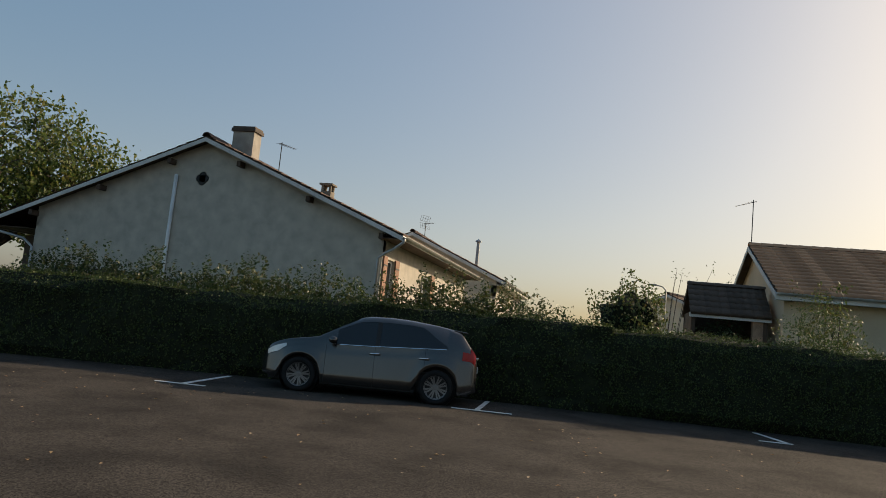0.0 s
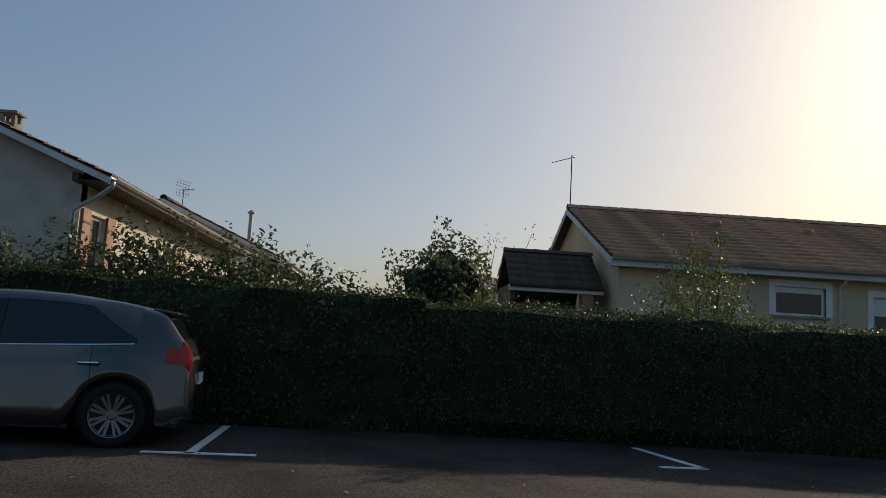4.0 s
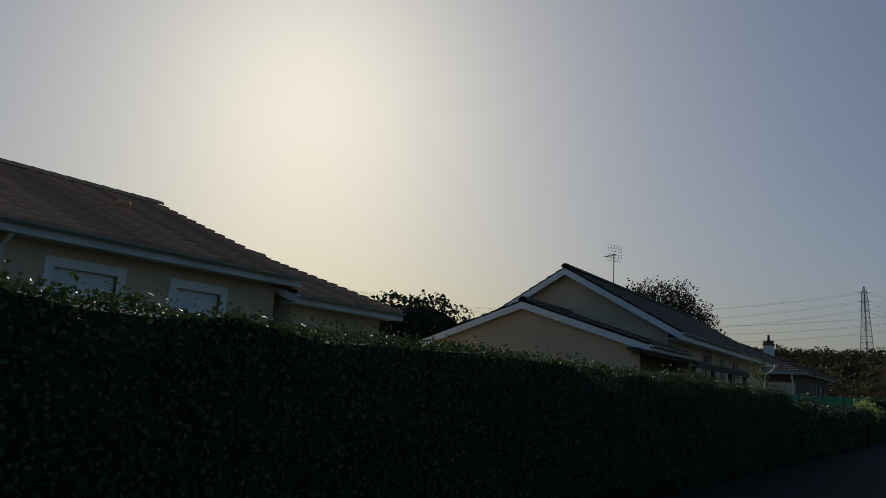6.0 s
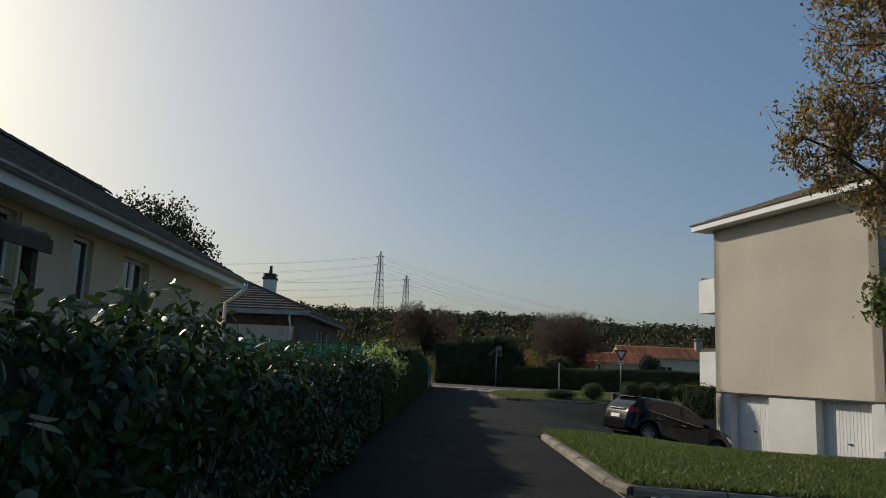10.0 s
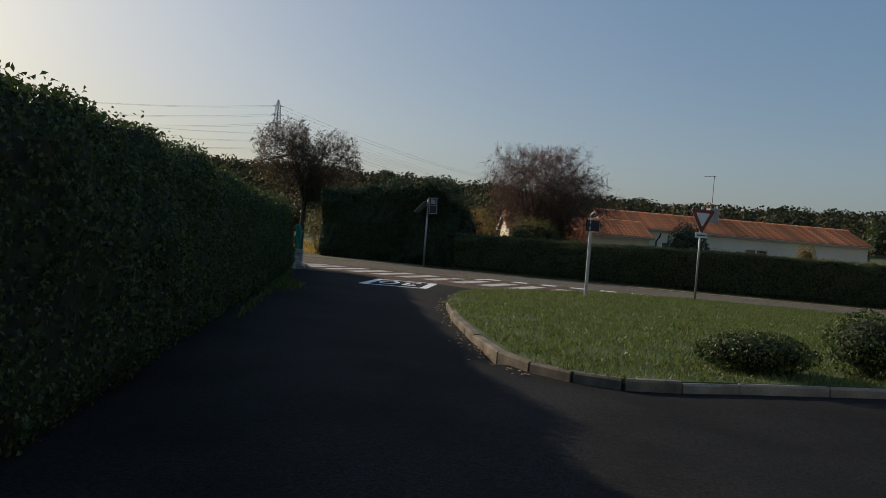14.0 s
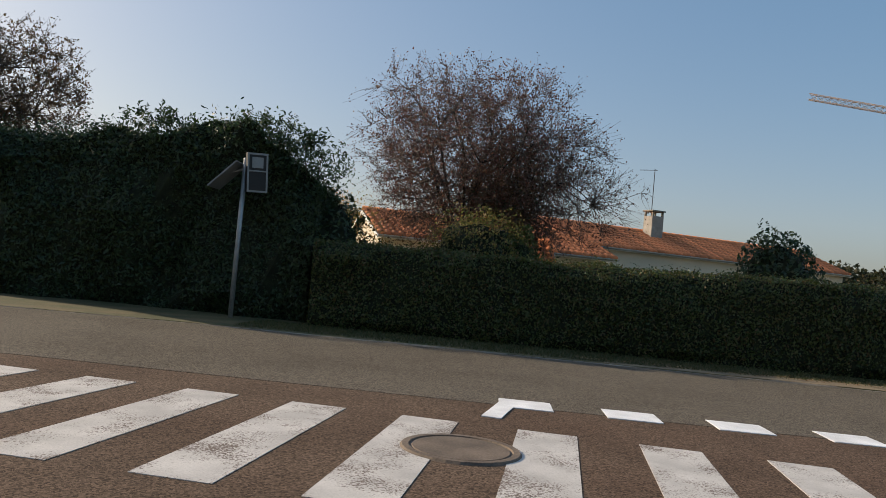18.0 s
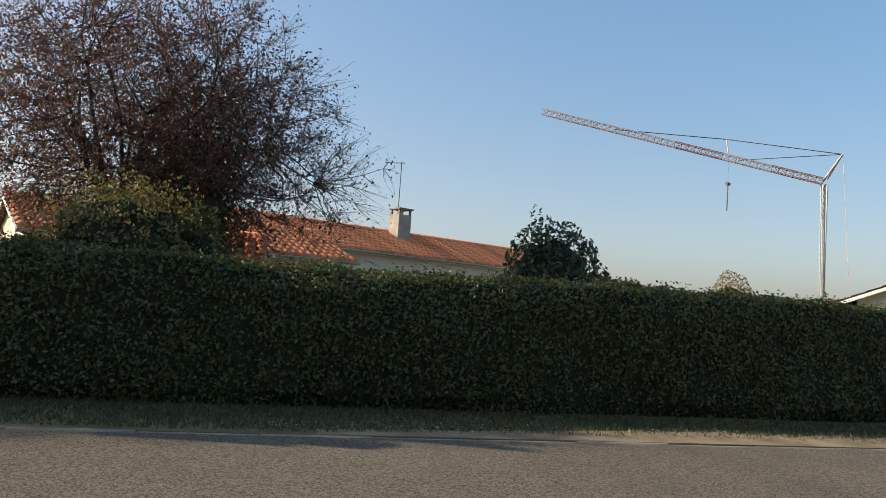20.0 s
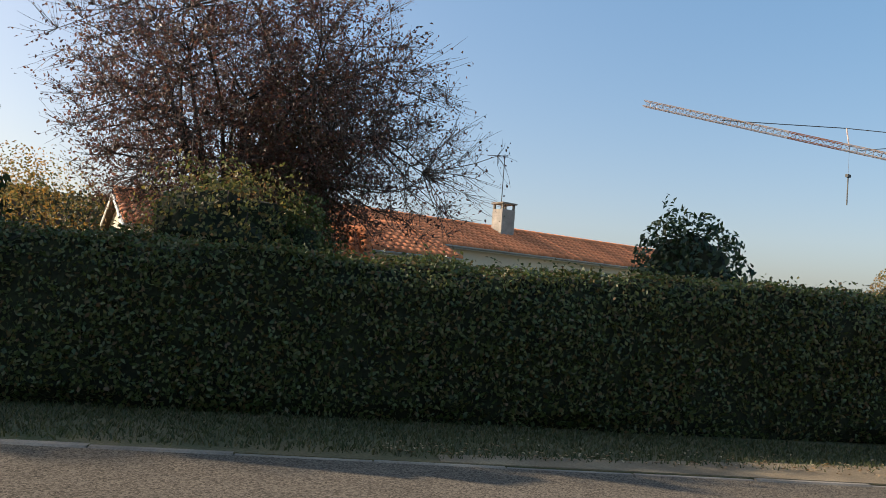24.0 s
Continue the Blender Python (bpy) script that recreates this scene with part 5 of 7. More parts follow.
SIDE = [(1.25, 2.35, 4.62, 5.45), (1.2, 3.05, 2.1, 3.2), (6.6, 8.4, 4.4, 5.45), (6.6, 8.4, 2.1, 3.2), (11, 12, 4.4, 5.4), (11, 12, 2.1, 3.2)]
LOW = [(1.4, 2.6, -0.1, 0.56), (6.8, 8.0, -0.1, 0.56)]
side_m = pose(LIT, 0, 0, 0, 0, 90)
part("base_wall", Build().panel(DEEP, -1.5, 0.70, 0.3, LOW, side_m @ pose(0, 0.03, 0)), M["render_white"], apt)
part("wall", Build().panel(DEEP, 0.72, 5.85, 0.3, SIDE, side_m), M["render_flat"], apt)
part("string_course", Build().box(0, DEEP, -0.025, 0.3, 0.695, 0.73, side_m), M["dark_metal"], apt)
part("wall", Build().panel(DEEP, -1.5, 5.85, 0.3, [], pose(0, DEEP, 0, 0, 0, -90)), M["render_flat"], apt)
part("wall", Build().panel(LIT, -1.5, 5.85, 0.3, [], pose(LIT, DEEP, 0, 0, 0, 180)), M["render_flat"], apt)
for x0, x1, z0, z1 in SIDE:
    w = window(apt, side_m @ pose(x0, 0, z0), x1 - x0, z1 - z0)
    if z0 < 3 and x0 < 9:
        b = Build()
        for k in range(4):
            b.box((x1 - x0) * k / 4 + 0.01, (x1 - x0) * (k + 1) / 4 - 0.01, 0.01, 0.045, 0.02, z1 - z0 - 0.02)
        part("folding_shutter", b, M["white"], w, "closed white folding shutters", bevel=0.005)
for x0, x1, z0, z1 in LOW:
    window(apt, side_m @ pose(x0, 0.03, z0), x1 - x0, z1 - z0, M["offwhite"], sashes=1)
for a, b in G:
    door = part("garage_door", Build().box(a, b, 0.31, 0.33, -1.35, 0.66), M["white"], apt, "white ribbed garage door")
    n_ = 14
    w_ = (b - a - 0.22) / n_
    for k in range(n_):
        part("slat", Build().box(a + 0.22 + w_ * k + 0.006, a + 0.22 + w_ * (k + 1) - 0.006, 0.27, 0.308, -1.3, 0.64), M["white"], door)
    part("door_handle", Build().box((a + b) / 2 - 0.06, (a + b) / 2 + 0.06, 0.24, 0.27, -0.4, -0.36), M["dark_metal"], apt)
for z in (0.98, 3.36):
    bal = part("balcony", Build().box(-1.05, 0.0, 0.15, 4.2, z - 0.12, z).box(-1.05, -0.97, 0.15, 4.2, z, z + 1.0).box(-1.05, 0.0, 0.15, 0.23, z, z + 1.0).box(-1.05, 0.0, 4.12, 4.2, z, z + 1.0), M["white"], apt, "white balcony", bevel=0.01)
    part("rail", Build().tube([(-1.01, 0.19, z + 1.06), (-1.01, 4.16, z + 1.06)], 0.025, 8), M["galv"], bal)
part("down_pipe", Build().tube([(LIT + 0.1, 0.55, 5.85), (LIT + 0.07, 0.5, 5.5), (LIT + 0.07, 0.5, -0.6)], 0.05, 8), M["dark_metal"], apt, smooth=True)
part("meter_box", Build().box(LIT - 0.25, LIT + 0.0, -0.12, 0.0, -1.0, -0.4), M["white"], apt, bevel=0.01)
E0 = (-0.5, LIT + 0.5, -0.5, DEEP + 0.5)
part("eave_board", Build().box(E0[0], E0[1], E0[2], E0[2] + 0.03, 5.86, 6.04).box(E0[0], E0[1], E0[3] - 0.03, E0[3], 5.86, 6.04).box(E0[0], E0[0] + 0.03, E0[2], E0[3], 5.86, 6.04).box(E0[1] - 0.03, E0[1], E0[2], E0[3], 5.86, 6.04), M["white"], apt)
part("soffit", Build().box(E0[0] + 0.03, E0[1] - 0.03, E0[2] + 0.03, E0[3] - 0.03, 5.86, 5.89), M["white"], apt)
hip_courses(apt, E0[0], E0[1], E0[2], E0[3], 6.05, 0.402, M["tile_dark"], 0.368)
_c = chimney(apt, 4.3, 0.95, 6.2, 8.45, 0.46, 0.62, M["chimney"])
for _y in (0.78, 1.12):
    part("chimney_pot", Build().lathe([(0.10, 8.45), (0.085, 8.72), (0.10, 8.74), (0.075, 8.76)], 12, pose(4.3, _y, 0)), M["tile_dark"], _c, smooth=True)

# ---- the houses across the through road ----
RED = dict(cover=0.36, tile_w=0.22, amp=0.07, thick=0.03, profile="canal")
h5 = house("long low cream house with orange canal tiles", (17.4, 89.05, 0), -2, 17.2, 5.0, 2.75, 2.92, 3.96, 0.28, 0.2, "render_cream", "tile_red", {"front": [(3.5, 4.6, 1.2, 2.2), (9, 10.5, 1.2, 2.2)]}, tile_args=RED, barge=0.14, fascia=0.12, trim="white")
window(h5, pose(3.5, -2.5, 1.2), 1.1, 1.0)
window(h5, pose(9, -2.5, 1.2), 1.5, 1.0)
chimney(h5, 7.55, -0.55, 3.4, 4.78, 0.62, 0.62, M["chimney"], "hood")
part("down_pipe", Build().tube([(3.2, -3.0, 2.7), (3.2, -2.9, 2.5), (3.1, -2.6, 2.2), (3.1, -2.56, 0.2)], 0.05, 8), M["dark_metal"], h5, smooth=True)
yagi("thin television aerial beside the chimney", (24.95, 88.45, 4.0), 2.85, 0.8, 130, 6)
house("small porch roof with orange canal tiles", (11.65, 78.93, 0), -24, 1.7, 1.7, 1.6, 1.72, 2.26, 0.3, 0.15, "render_cream", "tile_red", tile_args=RED, barge=0.1, fascia=0.1, name="porch")
house("low house with a white-edged gable and orange tiles", (10.6, 85.6, 0), -6, 8, 4.6, 1.9, 2.25, 3.14, 0.4, 0.2, "render_cream", "tile_red", tile_args=RED, barge=0.14, fascia=0.12, trim="white")
house("far house with white barge boards beyond the hedge", (34.6, 69.6, 0), 16.5, 9, 9.4, 1.9, 2.27, 4.5, 0.6, 0.4, "render_cream", "tile_old", tile_args=dict(cover=0.5, tile_w=0.5), barge=0.16, trim="white")

# ---- trees and shrubs ----
def limb_mesh(name, limbs):
    b = Build()
    for pts, rad in limbs:
        b.tube(pts, rad, 9 if rad[0] > 0.1 else 6 if rad[0] > 0.03 else 3, cap=False)
    return b.mesh(name, smooth=True)


def crown_tree(label, at, trunk, blobs, leaves, leaf, counts, leaf_n, seed, split=0.02, lift=0.3, r_limb=0.09, spread=0.05, extra=(), droop=0.4, dense=(), fine=0.006, bend_by=0.075):
    """A tree grown to fill rounded masses. trunk: (points, radii); blobs: (centre, half axes, weight, fork on the trunk);
    counts: limbs, branches, boughs and twigs; leaf_n: leaves, or a pair with how they thin out upwards to the right."""
    rng = np.random.default_rng(seed)
    top = thing("tree", label, "tree", at)
    limbs = [([np.array(p, float) for p in trunk[0]], list(trunk[1]))]
    wt = np.array([b[2] for b in blobs], float)
    wt /= wt.sum()
    def pick(n, lo, hi):
        k = rng.choice(len(blobs), n, p=wt)
        v = rng.normal(0, 1, (n, 3))
        v /= np.linalg.norm(v, axis=1, keepdims=True)
        lump = np.array([1 + 0.36 * noise.noise((p[0] * 2.2 + seed, p[1] * 2.2, p[2] * 2.2)) for p in v])
        r = (lo + (hi - lo) * rng.random(n) ** 0.6) * lump
        return k, np.array([blobs[i][0] for i in k]) + v * r[:, None] * np.array([blobs[i][1] for i in k])
    def join(a, b, ra, rb, up, n=4):
        a, b = np.array(a), np.array(b)
        d = np.linalg.norm(b - a)
        bend = rng.normal(0, bend_by * d, 3) + np.array([0, 0, -up * d * 0.22])
        pts = [a + (b - a) * s + bend * math.sin(math.pi * s) for s in np.linspace(0, 1, n + 1)]
        limbs.append((pts, list(np.linspace(ra, rb, n + 1))))
        return pts[1:]
    nodes, rad, owner = [], [], []
    for i, (c, half, w, fork) in enumerate(blobs):
        n = max(1, round(counts[0] * wt[i]))
        for m in range(n):
            v = rng.normal(0, 1, 3) * np.array([1, 1, 0.6])
            v /= np.linalg.norm(v)
            e = np.array(c) + v * 0.45 * np.array(half)
            pts = join(fork, e, r_limb, r_limb * 0.35, -0.7, 5)
            nodes += pts
            rad += list(np.linspace(r_limb, r_limb * 0.35, 6)[1:])
            owner += [i] * 5
    for level, (n, lo, hi, seg) in enumerate(((counts[1], 0.35, 0.8, 4), (counts[2], 0.4, 0.95, 3), (counts[3], 0.45, 1.08, 3))):
        own, aim = pick(n, lo, hi)
        base, br = np.array(nodes), np.array(rad)
        fork = np.array([blobs[i][3] for i in own])
        fresh, fresh_r, fresh_o = [], [], []
        for q, f, o in zip(aim, fork, own):
            d = np.linalg.norm(base - q, axis=1) + 0.9 * np.maximum(0, np.linalg.norm(base - f, axis=1) - np.linalg.norm(q - f) + 0.1)
            k = int(np.argmin(d + 0.5 * (np.array(owner) != o)))
            ra = max(min(br[k] * 0.7, (0.04, 0.017, 0.0085)[level]), (0.02, 0.011, fine)[level])
            pts = join(base[k], q, ra, ra * 0.55, lift, seg)
            fresh += pts
            fresh_r += list(np.linspace(ra, ra * 0.45, seg + 1)[1:])
            fresh_o += [int(o)] * seg
        if level == 2:
            ends = np.array(fresh)
        nodes, rad, owner = nodes + fresh, rad + fresh_r, owner + fresh_o
    part("trunk", limb_mesh("trunk", [q for q in limbs if q[1][0] > split]), M["bark"], top)
    tw = part("brushwood", limb_mesh("brushwood", [q for q in limbs if q[1][0] <= split]), M["twig"], top)
    tw["kind"] = "stuff"
    n, thin = leaf_n if isinstance(leaf_n, tuple) else (leaf_n, None)
    pos = ends[rng.integers(0, len(ends), n)] + rng.normal(0, spread, (n, 3))
    if thin:
        pos = pos[rng.random(n) < np.array([thin(*p) for p in pos])]
    mid = pos.mean(0)
    nn = pos - mid
    nn /= np.linalg.norm(nn, axis=1, keepdims=True) + 1e-9
    groups = [(leaves, np.ones(len(pos), bool), leaf)]
    for m_, where, size in extra:
        k = np.array([where(*p) for p in pos])
        groups[0][1][k] = False
        groups.append((m_, k, size))
    for m_, c, half, n, size in dense:
        v = rng.normal(0, 0.42, (n, 3)) * np.array(half) + np.array(c)
        cr = part("crown", leaf_cloud("crown", v, (v - np.array(c)), size[0], size[1], rng, droop, 1.2), m_, top)
        cr["kind"] = "stuff"
    for m_, k, size in groups:
        if k.any():
            cr = part("crown", leaf_cloud("crown", pos[k], nn[k], size[0], size[1], rng, droop, 1.2), m_, top)
            cr["kind"] = "stuff"
    return top


# the big autumn tree on the lawn before the flats
crown_tree("sparse autumn tree with golden leaves and a leaning dark trunk", (7.4, 26.5, 0.05),
           ([(0, 0, -0.1), (0.06, 0.01, 0.7), (0.22, 0.03, 1.4), (0.42, 0.05, 2.0), (0.62, 0.0, 2.5)], [0.26, 0.19, 0.165, 0.155, 0.12]),
           [((-0.35, 0.1, 6.3), (1.15, 1.1, 1.95), 1.5, (0.42, 0.05, 2.0)), ((-1.5, 0.1, 4.7), (0.6, 0.5, 0.75), 0.25, (0.36, 0.05, 1.9)), ((0.0, 0.0, 4.0), (1.1, 0.9, 0.95), 0.8, (0.42, 0.05, 2.0)),
            ((2.0, -0.4, 6.2), (1.05, 1.1, 1.85), 1.1, (0.62, 0.0, 2.5)), ((1.7, -0.3, 3.9), (1.2, 1.1, 1.0), 0.8, (0.62, 0.0, 2.5)), ((3.4, -0.9, 5.0), (1.3, 1.3, 1.6), 0.9, (0.62, 0.0, 2.5)), ((-0.3, 0.0, 2.4), (0.62, 0.62, 0.5), 0.35, (0.32, 0.04, 1.7))],
           L["autumn"], (0.09, 0.043), (13, 120, 700, 3600), 34000, 21, lift=0.3, r_limb=0.045, spread=0.07, droop=0.9,
           extra=[(L["green"], lambda x, y, z: z < 3.0 and x < 0.6, (0.12, 0.065)), (L["shrub"], lambda x, y, z: z > 5.6 and x > 1.0 and (x * 7.3 + z * 5.1) % 1 < 0.5, (0.10, 0.045))])

# two half-bare ornamental plums across the road
crown_tree("round purple-leaved plum tree with fine bare twigs", (10.35, 77.4, 0.5),
           ([(0, 0, -0.5), (0.02, 0, 0.5), (0.03, 0, 1.1), (0.05, 0, 1.6)], [0.17, 0.14, 0.13, 0.1]),
           [((0.2, -0.1, 3.6), (2.9, 2.8, 2.15), 3.0, (0.03, 0, 1.0)), ((1.75, -0.85, 2.8), (2.2, 2.0, 1.55), 1.1, (0.03, 0, 0.9)), ((-0.6, 0.3, 3.1), (1.7, 1.7, 1.8), 1.0, (0.03, 0, 1.0))],
           L["plum"], (0.058, 0.036), (20, 150, 1000, 10500), (66000, lambda x, y, z: max(0.4, 0.85 + 0.16 * x) if x < 0.7 else max(0.22, 1.0 - 0.42 * (x - 0.7) - 0.1 * max(0, z - 4))), 31, split=0.013, lift=0.12, r_limb=0.05, spread=0.07, fine=0.0040, bend_by=0.05,
           dense=[(L["brown"], (1.0, -0.5, 2.9), (1.1, 1.0, 1.8), 8500, (0.07, 0.042)), (L["yew"], (0.75, -0.4, 1.7), (1.0, 0.9, 1.3), 5000, (0.09, 0.05))])
crown_tree("half-bare round tree behind the conifer hedge", (-1.1, 82.6, 0.6),
           ([(0, 0, -0.6), (0.02, 0, 0.9), (0.05, 0, 1.7), (0.06, 0, 2.2)], [0.17, 0.14, 0.12, 0.1]),
           [((-1.35, 0, 4.6), (1.5, 1.5, 1.6), 1.6, (0.05, 0, 1.7)), ((1.35, 0, 4.25), (1.65, 1.6, 1.55), 1.6, (0.05, 0, 1.7)), ((0.2, 0, 3.7), (1.6, 1.4, 1.5), 1.0, (0.03, 0, 1.2)), ((-0.5, 0.2, 5.4), (0.7, 0.7, 0.95), 0.3, (0.05, 0, 1.7))],
           L["brown"], (0.08, 0.048), (20, 140, 800, 6000), 20000, 33, split=0.013, lift=0.15, r_limb=0.055, spread=0.05, fine=0.0065, bend_by=0.045,
           dense=[(L["yew"], (0.35, 0, 2.9), (0.55, 0.5, 1.5), 3000, (0.11, 0.06)), (L["yew"], (0.9, 0, 2.3), (0.9, 0.7, 0.8), 2000, (0.11, 0.06))])


def bush(label, at, size, leaves, leaf, count, seed, name="shrub", spikes=0, twig_level=3, lobes=0.3, core=True, category="shrub", low=0.0):
    """A leafy shrub: stems, a broken inner mass and leaves over an uneven outline; size is its half width, half depth and height."""
    rng = np.random.default_rng(seed)
    top = thing(name, label, category, at)
    limbs = []
    for k in range(9):
        a = 2 * math.pi * k / 9 + rng.uniform(-0.3, 0.3)
        e = np.array([size[0] * 0.6 * math.cos(a), size[1] * 0.6 * math.sin(a), size[2] * rng.uniform(0.6, 0.9)])
        limbs.append(([np.array([0.05 * math.cos(a), 0.05 * math.sin(a), 0]), e * 0.5 + rng.normal(0, 0.05, 3), e], [0.03, 0.02, 0.008]))
    part("stem", limb_mesh("stem", limbs), M["twig"], top)
    v = rng.normal(0, 1, (count, 3))
    v /= np.linalg.norm(v, axis=1, keepdims=True)
    lump = np.array([1 + lobes * noise.noise((p[0] * 1.8 + seed, p[1] * 1.8, p[2] * 1.8)) + 0.5 * lobes * noise.noise((p[0] * 4.5 + seed, p[1] * 4.5, p[2] * 4.5)) for p in v])
    r = lump * (1 - 0.5 * rng.random(count) ** 2.2)
    mid = np.array([0, 0, size[2] * (0.5 + low / 2)])
    half = np.array([size[0], size[1], size[2] * (0.5 - low / 2)])
    pos = mid + v * r[:, None] * half
    pos[:, 2] = np.maximum(pos[:, 2], 0.03)
    nn = v.copy()
    for k in range(spikes):
        a, rr = rng.uniform(0, 2 * math.pi), rng.uniform(0, 0.8)
        base = mid + half * np.array([rr * math.cos(a), rr * math.sin(a), 0.75])
        h = rng.uniform(0.2, 0.55) * size[2] * 0.5
        q = base + np.stack([rng.normal(0, 0.05, 18), rng.normal(0, 0.05, 18), np.linspace(0, h, 18)], -1)
        pos, nn = np.concatenate([pos, q]), np.concatenate([nn, np.tile([0, 0, 1.0], (18, 1))])
    cr = part("crown", leaf_cloud("crown", pos, nn, leaf[0], leaf[1], rng, full=leaves in (L["laurel"], L["bright"])), leaves, top)
    cr["kind"] = "stuff"
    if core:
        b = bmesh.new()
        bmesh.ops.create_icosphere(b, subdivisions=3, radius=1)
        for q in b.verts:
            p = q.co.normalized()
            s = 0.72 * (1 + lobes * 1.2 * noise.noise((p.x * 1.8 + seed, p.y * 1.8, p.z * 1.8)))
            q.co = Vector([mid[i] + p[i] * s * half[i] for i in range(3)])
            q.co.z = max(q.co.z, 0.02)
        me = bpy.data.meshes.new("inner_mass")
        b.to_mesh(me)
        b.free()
        # dark filler whose colour stands for shade within the shrub
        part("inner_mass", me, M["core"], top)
    return top


# growth over the hedge by the car park
_r = np.random.default_rng(40)
for i in range(15):
    y = -20.6 + 0.83 * i
    x = -0.95 - 0.135 * (y + 20.6) - 0.1
    w, h = _r.uniform(0.75, 1.0), 1.95 + (0.2, 0.42, 0.12, 0.3, 0.05)[i % 5] + (0.3 if i == 12 else 0)
    bush("leggy green shrub growing over the clipped hedge", (x, y, 0), (w * 0.8, w, h), L["leggy"], (0.09, 0.055), 2000, 40 + i, spikes=7, lobes=0.95, core=False, low=0.5)
bush("bushy green young tree behind the hedge", (-4.0, -7.0, 0), (0.95, 0.95, 3.0), L["shrub"], (0.09, 0.05), 5200, 51, lobes=0.45, low=0.15)
bush("dark ivy growing through the open garden shelter", (-10.4, -4.1, 0), (0.45, 0.9, 2.62), L["yew"], (0.09, 0.06), 2600, 54, lobes=0.25)
bush("tall loose photinia with glossy red-tinged leaves", (-3.4, -3.0, 0), (1.05, 0.9, 2.75), L["shrub"], (0.075, 0.036), 4200, 52, spikes=14, lobes=0.5, core=False, low=0.2)
_l = [([np.array([0, 0, 1.2]), np.array([0.05, 0.05, 2.2]), np.array([0.0, 0.1, 3.05])], [0.018, 0.012, 0.005])]
_t = thing("shrub", "single upright leafy shoot above the hedge", "shrub", (-3.4, -2.75, 0))
part("stem", limb_mesh("stem", _l), M["twig"], _t)
_r = np.random.default_rng(5)
_q = np.concatenate([np.array([0.0, 0.1, 3.1]) + _r.normal(0, 0.07, (26, 3)), np.array([0.03, 0.07, 2.6]) + _r.normal(0, 0.12, (30, 3))])
part("crown", leaf_cloud("crown", _q, np.tile([0, 0, 1.0], (len(_q), 1)), 0.12, 0.045, _r), L["shrub"], _t)
_r = np.random.default_rng(8)
_t = thing("shrub", "bare thin shoots beside the garden shelter", "shrub", (-11.5, -5.9, 0))
_l = []
for k in range(9):
    e = np.array([_r.uniform(-0.9, 0.6), _r.uniform(0.0, 2.4), _r.uniform(3.7, 4.35)])
    _l.append(([e * [0.3, 0.3, 0.0], e * [0.8, 0.8, 0.8], e], [0.015, 0.01, 0.004]))
part("stem", limb_mesh("stem", _l), M["twig"], _t)
_q = np.concatenate([q[0][2] + _r.normal(0, 0.12, (6, 3)) for q in _l])
part("crown", leaf_cloud("crown", _q, np.tile([0, 0, 1.0], (len(_q), 1)), 0.09, 0.04, _r), L["shrub"], _t)

# green tree behind the first house, and the trees behind the others
crown_tree("broad leafy green tree behind the bungalow", (-8.9, -29.9, 0), ([(0, 0, 0), (0.05, 0, 1.5), (0.0, 0.05, 3.0), (0.1, 0, 4.2)], [0.3, 0.25, 0.22, 0.16]),
           [((0, 0, 5.9), (3.6, 3.6, 2.7), 3.0, (0, 0.05, 3.0)), ((-1.7, 2.0, 5.3), (2.3, 2.3, 2.3), 1.2, (0, 0.05, 2.8)), ((1.2, -1.0, 5.2), (2.6, 2.6, 2.0), 1.0, (0, 0.05, 2.6))],
           L["green"], (0.19, 0.12), (18, 90, 300, 900), 17000, 61, split=0.03, r_limb=0.11, spread=0.2, droop=0.5)
crown_tree("thin-leaved tall tree behind the bungalows", (-21.3, 70.6, 0), ([(0, 0, 0), (0.1, 0, 3), (0, 0.1, 6)], [0.4, 0.33, 0.25]),
           [((-0.6, -0.2, 9.0), (4.6, 4.2, 3.9), 3.0, (0, 0.1, 5.5)), ((1.6, 0.4, 7.8), (3.4, 3.2, 3.0), 1.3, (0, 0.1, 5.0))],
           L["wood"], (0.30, 0.18), (18, 90, 380, 1600), 14000, 62, split=0.03, r_limb=0.13, spread=0.22)
for i, (x, y, s, h) in enumerate(((-54, 75, 6.8, 13.8), (-46, 80, 4.8, 10.4), (-62, 70, 6.5, 10.8), (-41, 86, 4.8, 10.6))):
    bush("dark rounded tree far behind the roofs", (x, y, 0), (s, s, h), L["wood"], (0.7, 0.45), 2600, 70 + i, "tree", lobes=0.4, category="tree", low=0.15)

# shrubs at the corner lawn and along the lane
bush("low clipped evergreen shrub on the lawn's edge", (5.75, 49.55, 0.08), (0.72, 0.4, 0.46), L["hedge"], (0.05, 0.028), 3600, 81, lobes=0.15)
bush("rounded clipped evergreen shrub on the lawn's edge", (7.2, 49.6, 0.08), (0.55, 0.5, 0.78), L["hedge"], (0.055, 0.03), 2600, 82, lobes=0.15)
for i, x in enumerate((8.9, 9.7, 10.5, 11.3)):
    bush("clipped evergreen shrub in a low row beside the drive", (x, 49.75 + 0.05 * i, 0.08), (0.5, 0.4, 0.92), L["hedge"], (0.055, 0.03), 2200, 84 + i, lobes=0.2)
bush("bright yellow-green laurel growing out of the hedge", (-0.95, 34.2, 0.6), (0.55, 1.0, 1.15), L["bright"], (0.13, 0.058), 700, 90, spikes=3, lobes=0.4, core=False)
